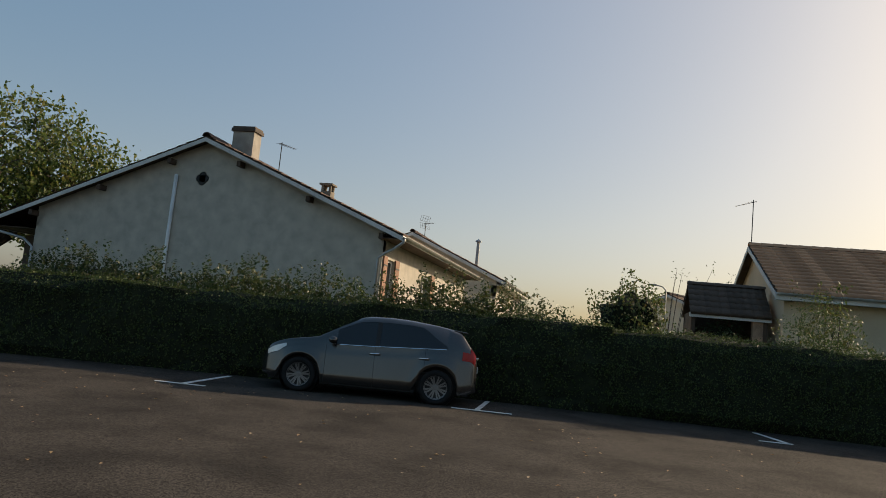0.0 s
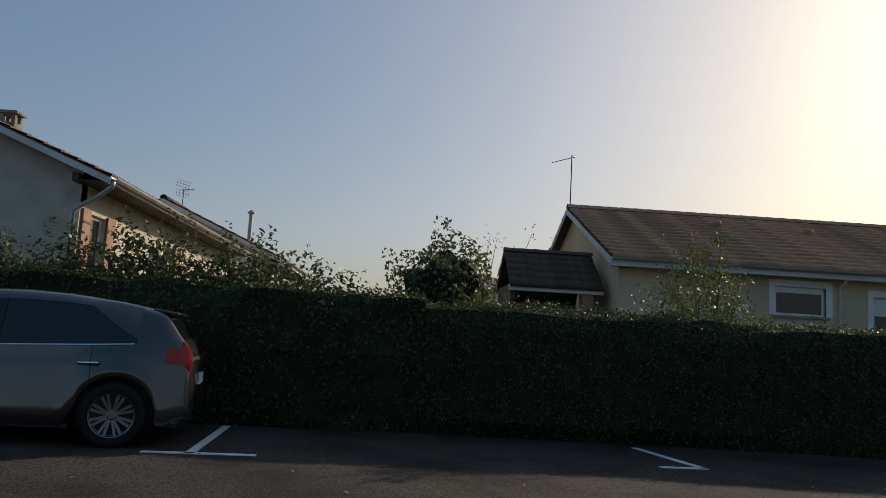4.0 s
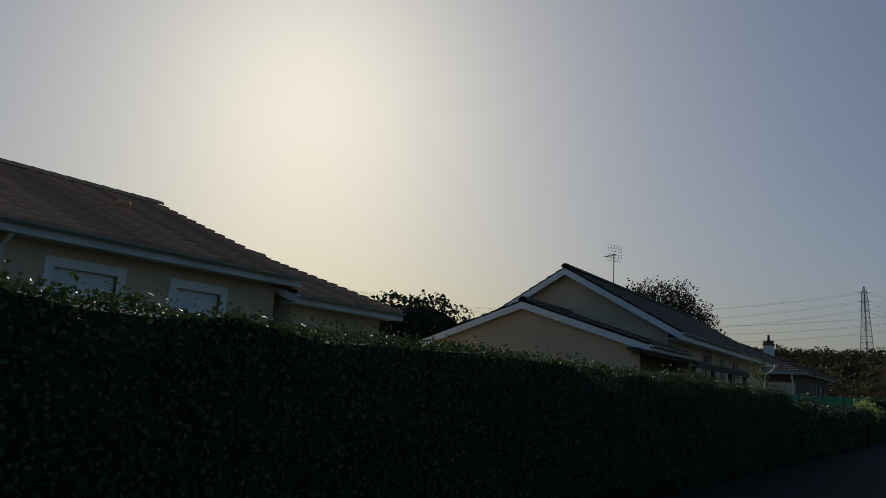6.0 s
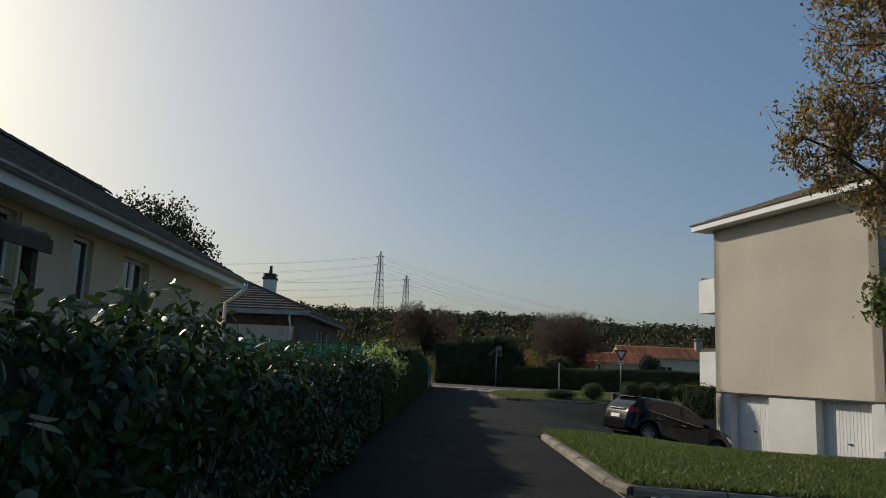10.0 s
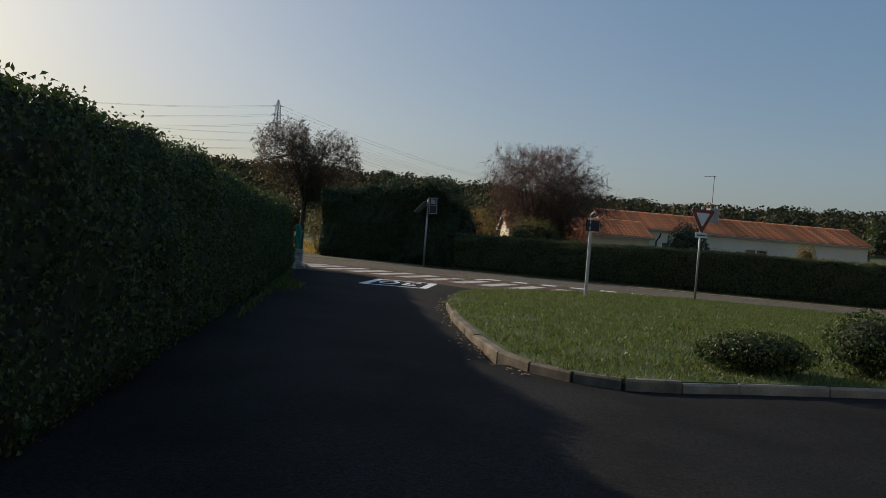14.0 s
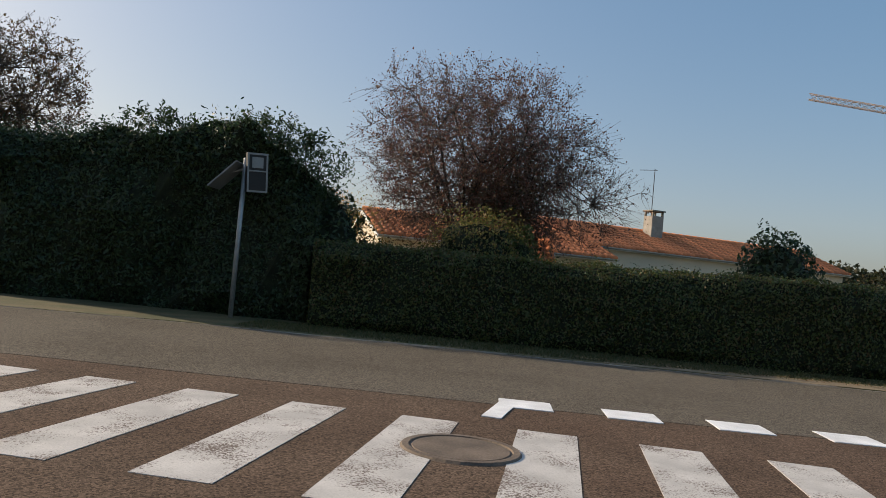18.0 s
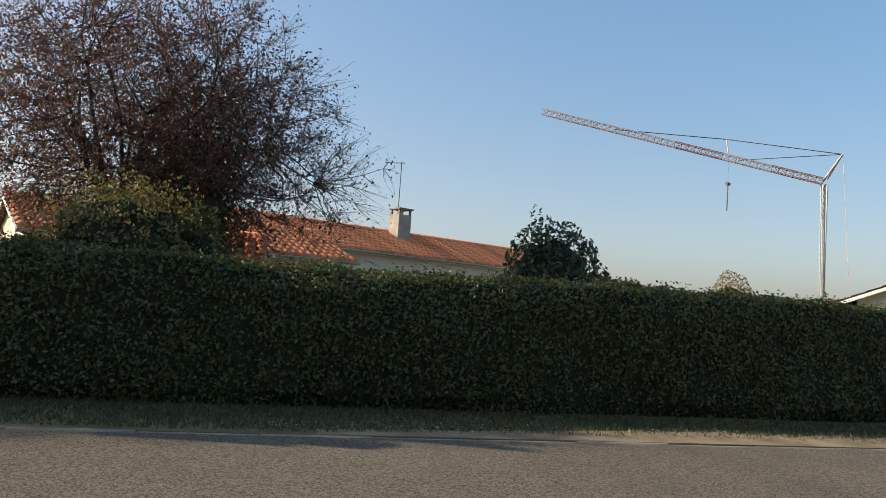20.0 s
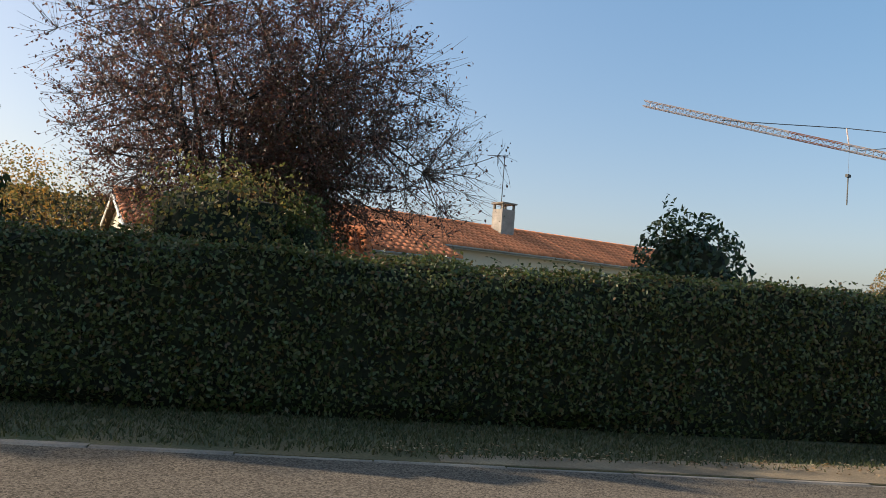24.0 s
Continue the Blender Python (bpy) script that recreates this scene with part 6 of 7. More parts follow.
for i, (y, h) in enumerate(((17.6, 1.12), (19.4, 1.15), (20.6, 1.25), (22.4, 1.05), (24.6, 1.1), (27.0, 1.15), (29.2, 1.05))):
    bush("glossy laurel with large upright leaves over the hedge", (-1.0, y, 0.2), (0.45, 0.95, h), L["laurel"], (0.10, 0.036), 900, 191 + i, spikes=9, lobes=0.4, core=False, low=0.3)
bush("loose twiggy shrub with few yellowing leaves over the hedge", (-1.55, 16.9, 0), (0.5, 1.6, 2.0), L["shrub"], (0.075, 0.04), 520, 210, spikes=8, lobes=0.6, core=False, low=0.5)
for i, (u, z) in enumerate(((-35.8, 3.0), (-34.6, 3.05), (-33.4, 3.2), (-32.3, 3.4), (-31.3, 3.5), (-30.3, 3.0))):
    bush("ragged growth along the top of the conifer hedge", on_road(u, 70.0, z - 0.8), (0.85, 0.9, 1.0 + 0.22 * (i % 3)), L["yew"], (0.11, 0.045), 1500, 220 + i, spikes=20, lobes=0.5, core=False, low=0.2)
for i, (x, y, z, h) in enumerate(((-1.0, 64.3, 1.25, 0.85), (-1.2, 65.6, 1.15, 0.85), (-2.0, 67.6, 1.3, 0.95), (-1.1, 62.9, 1.3, 0.8))):
    bush("unclipped growth on top of the corner hedge", (x, y, z), (0.6, 0.7, h), L["hedge"], (0.08, 0.045), 900, 240 + i, spikes=6, lobes=0.5, core=False, low=0.15)
bush("dark bushy evergreen tree above the hedge", (16.3, 73.4, 0), (0.92, 0.92, 2.75), L["yew"], (0.12, 0.06), 5200, 93, "tree", lobes=0.3, spikes=4, category="tree", low=0.1)
bush("yellowing leafy shrub under the plum tree", on_road(-26.7, 70.15), (0.95, 0.8, 2.62), L["yellowing"], (0.062, 0.038), 7500, 94, lobes=0.4, low=0.1)
bush("dark green leafy shrub under the plum tree", on_road(-25.95, 70.5), (0.62, 0.6, 2.2), L["hedge"], (0.065, 0.036), 7000, 95, lobes=0.4)
bush("yellowing shrub at the end of the conifer hedge", on_road(-37.6, 70.6), (0.8, 0.8, 2.3), L["yellowing"], (0.08, 0.05), 1700, 96, lobes=0.5, core=False)
bush("dark yew growing beside the conifer hedge", on_road(-29.6, 70.0), (0.65, 0.8, 2.6), L["yew"], (0.13, 0.06), 1500, 98, "tree", lobes=0.4, category="tree")
bush("round russet shrub clipped flat behind the privet hedge", (21.5, 72.7, 0), (0.52, 0.52, 2.4), L["autumn"], (0.05, 0.03), 6000, 99, lobes=0.1)
bush("golden-brown leafy shrub behind the privet hedge", (7.9, 79.8, 0), (1.1, 0.9, 2.95), L["autumn"], (0.06, 0.036), 7500, 100, lobes=0.5, core=False, low=0.1)
bush("brown half-bare shrub behind the clipped hedge", on_road(-28.9, 70.4), (1.0, 0.8, 2.0), L["brown"], (0.09, 0.05), 900, 97, lobes=0.5, core=False)


# ---- woods on the hills ----
def woods(name, label, spots, leaves, seed, leaf=2.0, per=46):
    rng = np.random.default_rng(seed)
    pos, nn = [], []
    for x, y, z, r, h in spots:
        v = rng.normal(0, 1, (per, 3))
        v /= np.linalg.norm(v, axis=1, keepdims=True)
        k = 1.05 * rng.random((per, 1)) ** 0.35
        pos.append(np.array([x, y, z + h * 0.55]) + v * k * np.array([r, r, h * 0.5]))
        nn.append(v)
    pos, nn = np.concatenate(pos), np.concatenate(nn)
    return solo(name, leaf_cloud("woods", pos, nn, leaf, leaf * 0.8, rng, 0.0, 0.8), leaves, label, "woods", kind="stuff")


_r = np.random.default_rng(77)
_spots = []
while len(_spots) < 1750:
    b_, r_ = radians(_r.uniform(-28, 82) if len(_spots) < 1450 else _r.uniform(-70, 150)), _r.uniform(205, 390)
    x, y = r_ * math.sin(b_), 40 + r_ * math.cos(b_)
    z = float(hill(x, y))
    if z > 2:
        _spots.append((x, y, z - 1, _r.uniform(3.2, 5.8), _r.uniform(6, 10)))
woods("woods", "dark mixed woodland covering the far hills", _spots, L["wood"], 78, 1.15, 210)
_spots = [(118 + 4.2 * k, 196 - 2.2 * k, 2, 1.3, 11 + _r.uniform(-1, 1)) for k in range(6)]
woods("poplar_row", "row of slim poplars before the woods", _spots, L["shrub"], 79, 0.9, 120)
_spots = [(_r.uniform(-60, 70), _r.uniform(150, 200), -1.5, _r.uniform(3.5, 5.5), _r.uniform(7, 11)) for k in range(130)]
woods("tree_belt", "olive belt of autumn trees at the field's end", _spots, L["belt"], 80, 0.7, 420)

# ---- cars ----
def paint_mat(name, col, metal=0.55, rough=0.32, coat=0.6):
    m = mat(name, col, rough, 0.04, 2.0, 300, 0.0, metal=metal, spec=0.5 if metal else 0.3)
    b = m.node_tree.nodes["Principled BSDF"]
    b.inputs["Coat Weight"].default_value = coat
    b.inputs["Coat Roughness"].default_value = 0.12
    return m


def lerp_table(table, x):
    xs, ys = zip(*table)
    return float(np.interp(x, xs, ys))


CAR_TOP = [(-1.99, 0.55), (-1.97, 0.80), (-1.93, 0.98), (-1.86, 1.05), (-1.66, 1.335), (-1.55, 1.37), (-1.2, 1.43), (-0.7, 1.485), (-0.3, 1.50), (0.05, 1.49), (0.25, 1.455), (0.6, 1.26), (0.98, 1.03), (1.15, 1.00), (1.5, 0.945), (1.75, 0.87), (1.9, 0.78), (1.98, 0.66), (2.02, 0.52)]
CAR_BELT = [(-1.99, 0.53), (-1.97, 0.75), (-1.93, 0.90), (-1.86, 0.97), (-1.5, 1.01), (-1.0, 0.98), (0.0, 0.93), (0.9, 0.90), (1.15, 0.90), (1.5, 0.86), (1.75, 0.79), (1.9, 0.70), (1.98, 0.60), (2.02, 0.48)]
CAR_WIDTH = [(-1.99, 0.66), (-1.93, 0.74), (-1.75, 0.81), (-1.3, 0.865), (-0.5, 0.872), (0.6, 0.872), (1.3, 0.865), (1.6, 0.83), (1.8, 0.77), (1.95, 0.66), (2.02, 0.54)]


def car(label, m, paint, group=""):
    """A five-door hatchback; x points to its nose, and the ground is z = 0."""
    top = thing("car", label, "car", group=group)
    top.matrix_basis = m
    axle, rw = 1.26, 0.305
    xs = sorted({round(v, 3) for v in (*np.arange(-1.9, 1.95, 0.1), *np.arange(-1.66, -0.86, 0.04), *np.arange(0.86, 1.66, 0.04), -1.99, -1.97, -1.94, 1.98, 2.02, -0.09, -0.17, 0.27, 0.62, 0.98, -1.68, -1.84, -1.42, -1.43)})
    def low(x):
        z = 0.20 if abs(x) < 1.7 else 0.20 + 0.25 * (abs(x) - 1.7)
        for a in (-axle, axle):
            d = 0.365 ** 2 - (x - a) ** 2
            if d > 0:
                z = max(z, 0.31 + math.sqrt(d))
        return z
    K = 10
    ring = []
    for x in xs:
        w, t, bl, lo = lerp_table(CAR_WIDTH, x), lerp_table(CAR_TOP, x), lerp_table(CAR_BELT, x), low(x)
        lo = min(lo, bl - 0.05)
        h = bl - lo
        g = min(1.0, max(0.0, (t - bl) / 0.48))
        edge = w * (0.955 - 0.25 * g)
        fr = float(np.interp(x, [-1.55, -1.43, -1.42, -0.95], [0.8, 0.8, 0.12, 0.8]))
        top_y = w * 0.955 + (edge + 0.012 - w * 0.955) * fr / 0.8
        arch = 0.012 if any(abs(x - a) < 0.40 for a in (-axle, axle)) else 0.0
        ring.append([(w * 0.945 + arch, lo), (w * 0.998 + arch, lo + h * 0.17), (w * 0.978 + arch * 0.5, lo + h * 0.25), (w * 1.0, lo + h * 0.70), (w * 0.972, lo + h * 0.80), (w * 0.955, bl), (top_y, bl + (t - bl) * fr), (edge - 0.035 * g - 0.02, bl + (t - bl) * 0.93), (w * 0.40, t - 0.004), (0.0, t)])
    def p(i, k, s):
        y, z = ring[i][k]
        return Vector((xs[i], s * y, z))
    def shell(test, grow_=0.0):
        b, ids = Build(), {}
        for s in (-1, 1):
            for i in range(len(xs) - 1):
                for k in range(K - 1):
                    if test((xs[i] + xs[i + 1]) / 2, k, s):
                        q = []
                        for a, c in ((i, k), (i + 1, k), (i + 1, k + 1), (i, k + 1)):
                            key = (a, c, s if c < K - 1 else 0)
                            if key not in ids:
                                ids[key] = len(b.v)
                                v = p(a, c, s)
                                if grow_:
                                    n_ = (p(min(a + 1, len(xs) - 1), c, s) - p(max(a - 1, 0), c, s)).cross(p(a, min(c + 1, K - 1), s) - p(a, max(c - 1, 0), s)).normalized() * (s)
                                    v = v + n_ * grow_ * (1 if n_.dot(Vector((0.2 * xs[a], v.y, 0.3))) > 0 else -1)
                                b.v.append(tuple(v))
                            q.append(ids[key])
                        b.f.append(tuple(q) if s < 0 else tuple(q[::-1]))
        return b
    def is_glass(x, k, s):
        if k == 5 and -1.42 < x < 0.72:
            return x <= 0.62
        if k >= 7 and 0.30 < x < 0.95:
            return True
        if k >= 7 and -1.84 < x < -1.69:
            return True
        return False
    body = part("body", shell(lambda x, k, s: not is_glass(x, k, s)), paint, top, smooth=True)
    for s, nm in ((-1, "side_window"), (1, "side_window")):
        part(nm, shell(lambda x, k, q: q == s and k == 5 and is_glass(x, k, q), -0.006), M["car_glass"], top, smooth=True)
        part("door_pillar", shell(lambda x, k, q: q == s and k == 5 and -0.17 < x < -0.09, 0.003), M["black"], top)
    part("windscreen", shell(lambda x, k, s: k >= 7 and 0.30 < x < 0.95, -0.004), M["car_glass"], top, smooth=True)
    part("rear_window", shell(lambda x, k, s: k >= 7 and -1.84 < x < -1.69, -0.004), M["car_glass"], top, smooth=True)
    for i in (0, len(xs) - 1):
        b = Build()
        b.add([p(i, k, -1) for k in range(K)] + [p(i, k, 1) for k in range(K - 2, -1, -1)], [tuple(range(2 * K - 1)) if i else tuple(range(2 * K - 1))[::-1]])
        part("bumper", b, paint, top)
    part("underbody", Build().box(-1.85, 1.85, -0.70, 0.70, 0.19, 0.55), M["black"], top)
    for a in (-axle, axle):
        for s in (-1, 1):
            b = Build()
            b.lathe([(0.0, 0.0), (0.37, 0.0), (0.37, -0.22)], 20, pose(a, s * 0.60, 0.31, s * 90, 0, 0))
            part("wheel_arch", b, M["black"], top)
    for s in (-1, 1):
        part("tail_lamp", shell(lambda x, k, q: q == s and -1.95 < x < -1.74 and k == 4 or q == s and -1.95 < x < -1.86 and k == 5, 0.008), M["red_lamp"], top, "red tail lamp", smooth=True)
        part("head_lamp", shell(lambda x, k, q: q == s and 1.55 < x < 1.92 and k == 4, 0.008), M["clear_lamp"], top, "clear head lamp", smooth=True)
        part("sill", Build().box(-0.86, 0.86, min(s * 0.70, s * 0.80), max(s * 0.70, s * 0.80), 0.175, 0.215), M["black"], top)
        b = Build()
        b.tube([p(i, 5, s) + Vector((0, s * 0.006, 0.002)) for i in range(len(xs)) if -1.42 < xs[i] < 0.75], 0.009, 6)
        part("belt_trim", b, M["chrome"], top)
        for x in (-0.10, -1.0):
            w = lerp_table(CAR_WIDTH, x) + 0.008
            part("door_handle", Build().tube([(x + 0.10, s * (w - 0.015), 0.80), (x + 0.08, s * (w + 0.018), 0.805), (x - 0.08, s * (w + 0.018), 0.81), (x - 0.10, s * (w - 0.015), 0.81)], 0.014, 6), M["chrome"], top, "chrome door handle", smooth=True)
        for x in (0.78, -0.13, -1.02):
            i = min(range(len(xs)), key=lambda j: abs(xs[j] - x))
            part("door_gap", Build().tube([p(i, k, s) + Vector((0, s * 0.0005, 0)) for k in range(0, 6)], 0.0035, 4), M["black"], top)
        b = Build()
        b.lathe([(0.0, 0.11), (0.05, 0.10), (0.085, 0.05), (0.09, 0.0), (0.075, -0.06), (0.0, -0.08)], 14, pose(0.66, s * 0.985, 0.99, s * 90, 0, 0) @ Matrix.Diagonal((0.9, 0.75, 1.0, 1)))
        mir = part("door_mirror", b, paint, top, smooth=True)
        part("mirror_foot", Build().tube([(0.66, s * 0.83, 0.93), (0.66, s * 0.93, 0.96)], 0.03, 8), M["black"], mir)
    part("fuel_flap", Build().extrude([(-1.50 + 0.09 * math.cos(t), -0.872, 0.84 + 0.09 * math.sin(t)) for t in np.linspace(0, 2 * math.pi, 18)[:-1]], (0, 0.012, 0)), paint, top, bevel=0.004)
    part("roof_spoiler", Build().extrude([(-1.50, -0.55, 1.378), (-1.76, -0.52, 1.345), (-1.77, -0.52, 1.325), (-1.52, -0.55, 1.34)], (0, 1.1, 0)), paint, top, bevel=0.008)
    part("rear_trim", Build().box(-2.0, -1.95, -0.45, 0.45, 0.86, 0.90), M["chrome"], top, bevel=0.006)
    part("rear_plate", Build().box(-2.005, -1.985, -0.26, 0.26, 0.60, 0.71), M["plate"], top)
    part("front_plate", Build().box(2.015, 2.035, -0.26, 0.26, 0.36, 0.47), M["plate"], top)
    part("grille", Build().box(1.93, 2.03, -0.42, 0.42, 0.50, 0.60), M["black"], top, bevel=0.01)
    part("roof_aerial", Build().tube([(-1.35, 0, 1.40), (-1.5, 0, 1.56)], 0.006, 5), M["black"], top)
    tyre = Build()
    tyre.lathe([(0.20, -0.08), (0.27, -0.095), (0.298, -0.085), (0.308, -0.05), (0.31, 0.0), (0.308, 0.05), (0.298, 0.085), (0.27, 0.095), (0.20, 0.08)], 32, closed=True)
    tyre = tyre.mesh("tyre", smooth=True)
    tyre.materials.append(M["rubber"])
    rim = Build()
    rim.lathe([(0.205, 0.085), (0.215, 0.09), (0.215, 0.075), (0.195, 0.06), (0.19, -0.05)], 32)
    for k in range(16):
        a = 2 * math.pi * (k // 2) / 8 + (0.14 if k % 2 else -0.14)
        mm = pose(0, 0, 0, 0, 0, math.degrees(a))
        rim.extrude([(0.04, -0.012, 0.058), (0.20, -0.015, 0.07), (0.20, 0.015, 0.07), (0.04, 0.012, 0.058)], (0, 0, 0.02), mm)
    rim.lathe([(0.0, 0.085), (0.035, 0.085), (0.055, 0.075), (0.06, 0.05)], 16)
    rim = rim.mesh("rim")
    rim.materials.append(M["alloy"])
    hub = Build().lathe([(0.0, 0.045), (0.2, 0.045)], 24).mesh("brake_disc")
    hub.materials.append(M["black"])
    for a in (-axle, axle):
        for s in (-1, 1):
            wheel = part("wheel", tyre, M["rubber"], top)
            wheel.matrix_basis = pose(a, s * 0.775, 0.31, -s * 90, random.uniform(0, 60), 0)
            part("rim", rim, M["alloy"], wheel)
            part("brake_disc", hub, M["black"], wheel)
    return top


def on_slope(x, y, turn):
    """A car's pose on the falling drive."""
    d = Vector((math.cos(radians(turn)), math.sin(radians(turn))))
    a, b = Vector((x, y)) + d * 1.26, Vector((x, y)) - d * 1.26
    za, zb = float(dip(*a)), float(dip(*b))
    return pose(x, y, (za + zb) / 2, 0, math.degrees(math.atan2(zb - za, 2.52)), turn)


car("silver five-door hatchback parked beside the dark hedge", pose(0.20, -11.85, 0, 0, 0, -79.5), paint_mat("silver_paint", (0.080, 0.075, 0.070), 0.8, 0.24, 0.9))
car("black five-door hatchback parked nose down on the drive", on_slope(7.1, 38.45, 16.4) @ Matrix.Diagonal((0.9, 0.92, 0.88, 1)), paint_mat("black_paint", (0.008, 0.008, 0.010), 0.0, 0.13, 0.0))

# ---- street furniture ----
def sheet_mat(name, col, rough, share):
    m = leaf_mat(name, [col, tuple(v * 1.25 for v in col)], rough, share)
    return m


def see_through(m, share):
    """Lets a share of the light pass straight through a loose weave."""
    n, l = m.node_tree.nodes, m.node_tree.links
    out = n["Material Output"].inputs["Surface"]
    old = out.links[0].from_socket
    clear, mix = n.new("ShaderNodeBsdfTransparent"), n.new("ShaderNodeMixShader")
    mix.inputs[0].default_value = share
    l.new(old, mix.inputs[1])
    l.new(clear.outputs[0], mix.inputs[2])
    l.new(mix.outputs[0], out)
    return m


M["net"] = sheet_mat("green_netting", (0.007, 0.052, 0.036), 0.8, 0.45)
see_through(M["net"], 0.22)

# radar speed display on its pole
rad = thing("speed_display", "speed display on a steel pole with a solar panel", "traffic sign", on_road(-31.1, 68.75, 0.03), ROAD_TURN)
part("pole", Build().tube([(0, 0, -0.2), (0.0, 0, 2.95)], 0.045, 12), M["galv"], rad, smooth=True)
_m = pose(0.24, -0.06, 2.68, 0, -4, 35) @ Matrix.Diagonal((0.8, 1, 0.86, 1))
disp = part("display", Build().box(-0.24, 0.24, -0.06, 0.06, -0.42, 0.42, _m), M["black"], rad, bevel=0.01)
_f = Build()
for x0, x1, z0, z1 in ((-0.24, 0.24, 0.38, 0.42), (-0.24, 0.24, -0.42, -0.38), (-0.24, -0.20, -0.38, 0.38), (0.20, 0.24, -0.38, 0.38), (-0.20, 0.20, 0.02, 0.05)):
    _f.box(x0, x1, -0.072, -0.062, z0, z1, _m)
part("rim", _f, M["sign_back"], disp)
part("screen", Build().box(-0.13, 0.13, -0.07, -0.061, 0.1, 0.33, _m), M["sign_back"], disp)
part("bracket", Build().tube([(0, 0, 2.85), (0.2, -0.04, 2.85)], 0.02, 6).tube([(0, 0, 2.4), (0.2, -0.04, 2.4)], 0.02, 6), M["galv"], rad)
part("solar_panel", Build().box(-0.35, 0.35, -0.3, 0.3, -0.015, 0.015, pose(-0.32, 0, 2.6, 0, -45, 0)), M["sign_back"], rad, bevel=0.004)
part("panel_arm", Build().tube([(0, 0, 2.75), (-0.3, 0, 2.65)], 0.02, 6), M["galv"], rad)

# post with the back of a small sign, on the corner lawn
po = thing("sign_post", "steel post with a small sign seen from behind", "sign post", (7.4, 60.48, 0.08))
part("post", Build().box(-0.04, 0.04, -0.02, 0.02, -0.1, 2.06), M["galv"], po, bevel=0.006)
part("sign_plate", Build().box(-0.02, 0.02, -0.17, 0.17, 1.72, 2.0, pose(0.03, -0.03, 0, 0, 0, 62)), M["dark_metal"], po, bevel=0.004)
for _z in (1.78, 1.92):
    part("clamp", Build().box(-0.05, 0.05, -0.03, 0.03, _z, _z + 0.03), M["galv"], po)

# give-way sign
gw = thing("give_way_sign", "triangular give-way sign with a small plate below", "traffic sign", (11.52, 62.75, 0.08), 8)
part("post", Build().tube([(0, 0, -0.1), (0, 0, 2.78)], 0.03, 10), M["galv"], gw, smooth=True)
def tri_plate(r, y0, y1):
    pts = []
    for k in range(3):
        a = radians(-90 + 120 * k)
        for da in (-4, 4):
            pts.append((r * math.cos(a + radians(da)) * 0.99, y0, 2.45 + r * math.sin(a + radians(da)) * 0.99))
    return Build().extrude(pts[::-1], (0, y1 - y0, 0))
tp = part("sign_plate", tri_plate(0.44, -0.055, -0.035), M["sign_back"], gw)
part("red_border", tri_plate(0.435, -0.059, -0.0555), M["red_sign"], tp)
part("white_face", tri_plate(0.25, -0.063, -0.0595), M["offwhite"], tp)
pl = part("plate", Build().box(-0.20, 0.20, -0.05, -0.035, 1.85, 2.01), M["offwhite"], gw, bevel=0.004)
part("writing_bar", Build().box(-0.15, 0.15, -0.054, -0.0505, 1.915, 1.945), M["black"], pl)

# green netting across the garden behind the low hedge
nf = thing("netting_fence", "green windbreak netting stretched on dark posts", "fence", (-1.15, 45.4, 0), 180)
NET, STEP = 7, 1.0
for k in range(NET):
    x = k * STEP
    vs, fs = [], []
    for i in range(13):
        for j in range(7):
            w = x + STEP * i / 12
            vs.append((w, 0.03 * math.sin(i * 1.1 + k) * math.sin(j * 0.9), 0.4 + (1.62 - 0.03 * math.sin(math.pi * i / 12) * (1 + k % 2)) * j / 6))
    for i in range(12):
        for j in range(6):
            a = i * 7 + j
            fs.append((a, a + 7, a + 8, a + 1))
    part("netting", quads("netting", vs, fs, True), M["net"], nf, "green netting")
for k in range(NET + 1):
    part("post", Build().tube([(k * STEP, 0.05, 0), (k * STEP, 0.05, 2.06 + 0.02 * (k % 3))], 0.025, 8), M["dark_metal"], nf, smooth=True)
part("top_rail", Build().tube([(0, 0.03, 2.03), (NET * STEP, 0.03, 2.03)], 0.016, 6), M["dark_metal"], nf)
part("brace", Build().tube([(1.02, 0.06, 2.0), (0.15, 0.06, 1.35)], 0.018, 6), M["dark_metal"], nf)
part("brace", Build().tube([(3.02, 0.06, 1.95), (2.2, 0.06, 1.3)], 0.018, 6), M["dark_metal"], nf)

# the gate pillar at the corner, with a scrap of netting
pil = thing("gate_pillar", "short white pillar with peeling paint and green netting", "pillar", (-0.27, 65.42, 0))
part("block", Build().box(-0.18, 0.18, -0.14, 0.14, 0, 0.62), M["conc_white"], pil, bevel=0.02)
_v, _q = [], []
_rr = np.random.default_rng(3)
for i in range(9):
    for j in range(13):
        t = i / 8
        _v.append((-0.10 + 0.20 * t + 0.02 * math.sin(j), 0.05 * math.sin(t * 9 + j * 0.6) + 0.02 * _rr.normal(), 0.62 + 0.78 * j / 12 - (0.06 * t if j == 12 else 0)))
for i in range(8):
    for j in range(12):
        _q.append((i * 13 + j, i * 13 + 13 + j, i * 13 + 14 + j, i * 13 + j + 1))
part("netting", quads("netting", _v, _q, True), sheet_mat("pale_netting", (0.03, 0.17, 0.12), 0.7, 0.4), pil, "torn green netting")
part("stake", Build().tube([(0.12, 0.08, 0.5), (0.12, 0.08, 1.34)], 0.02, 8), M["dark_metal"], pil)

solo("planter_box", Build().box(-0.16, 0.16, -0.12, 0.12, 0, 0.34).box(-0.18, 0.18, -0.14, 0.14, 0.30, 0.35), M["wood_dark"], "small dark box on the lawn's edge", "box", (8.28, 50.05, 0.09), 10, bevel=0.012)

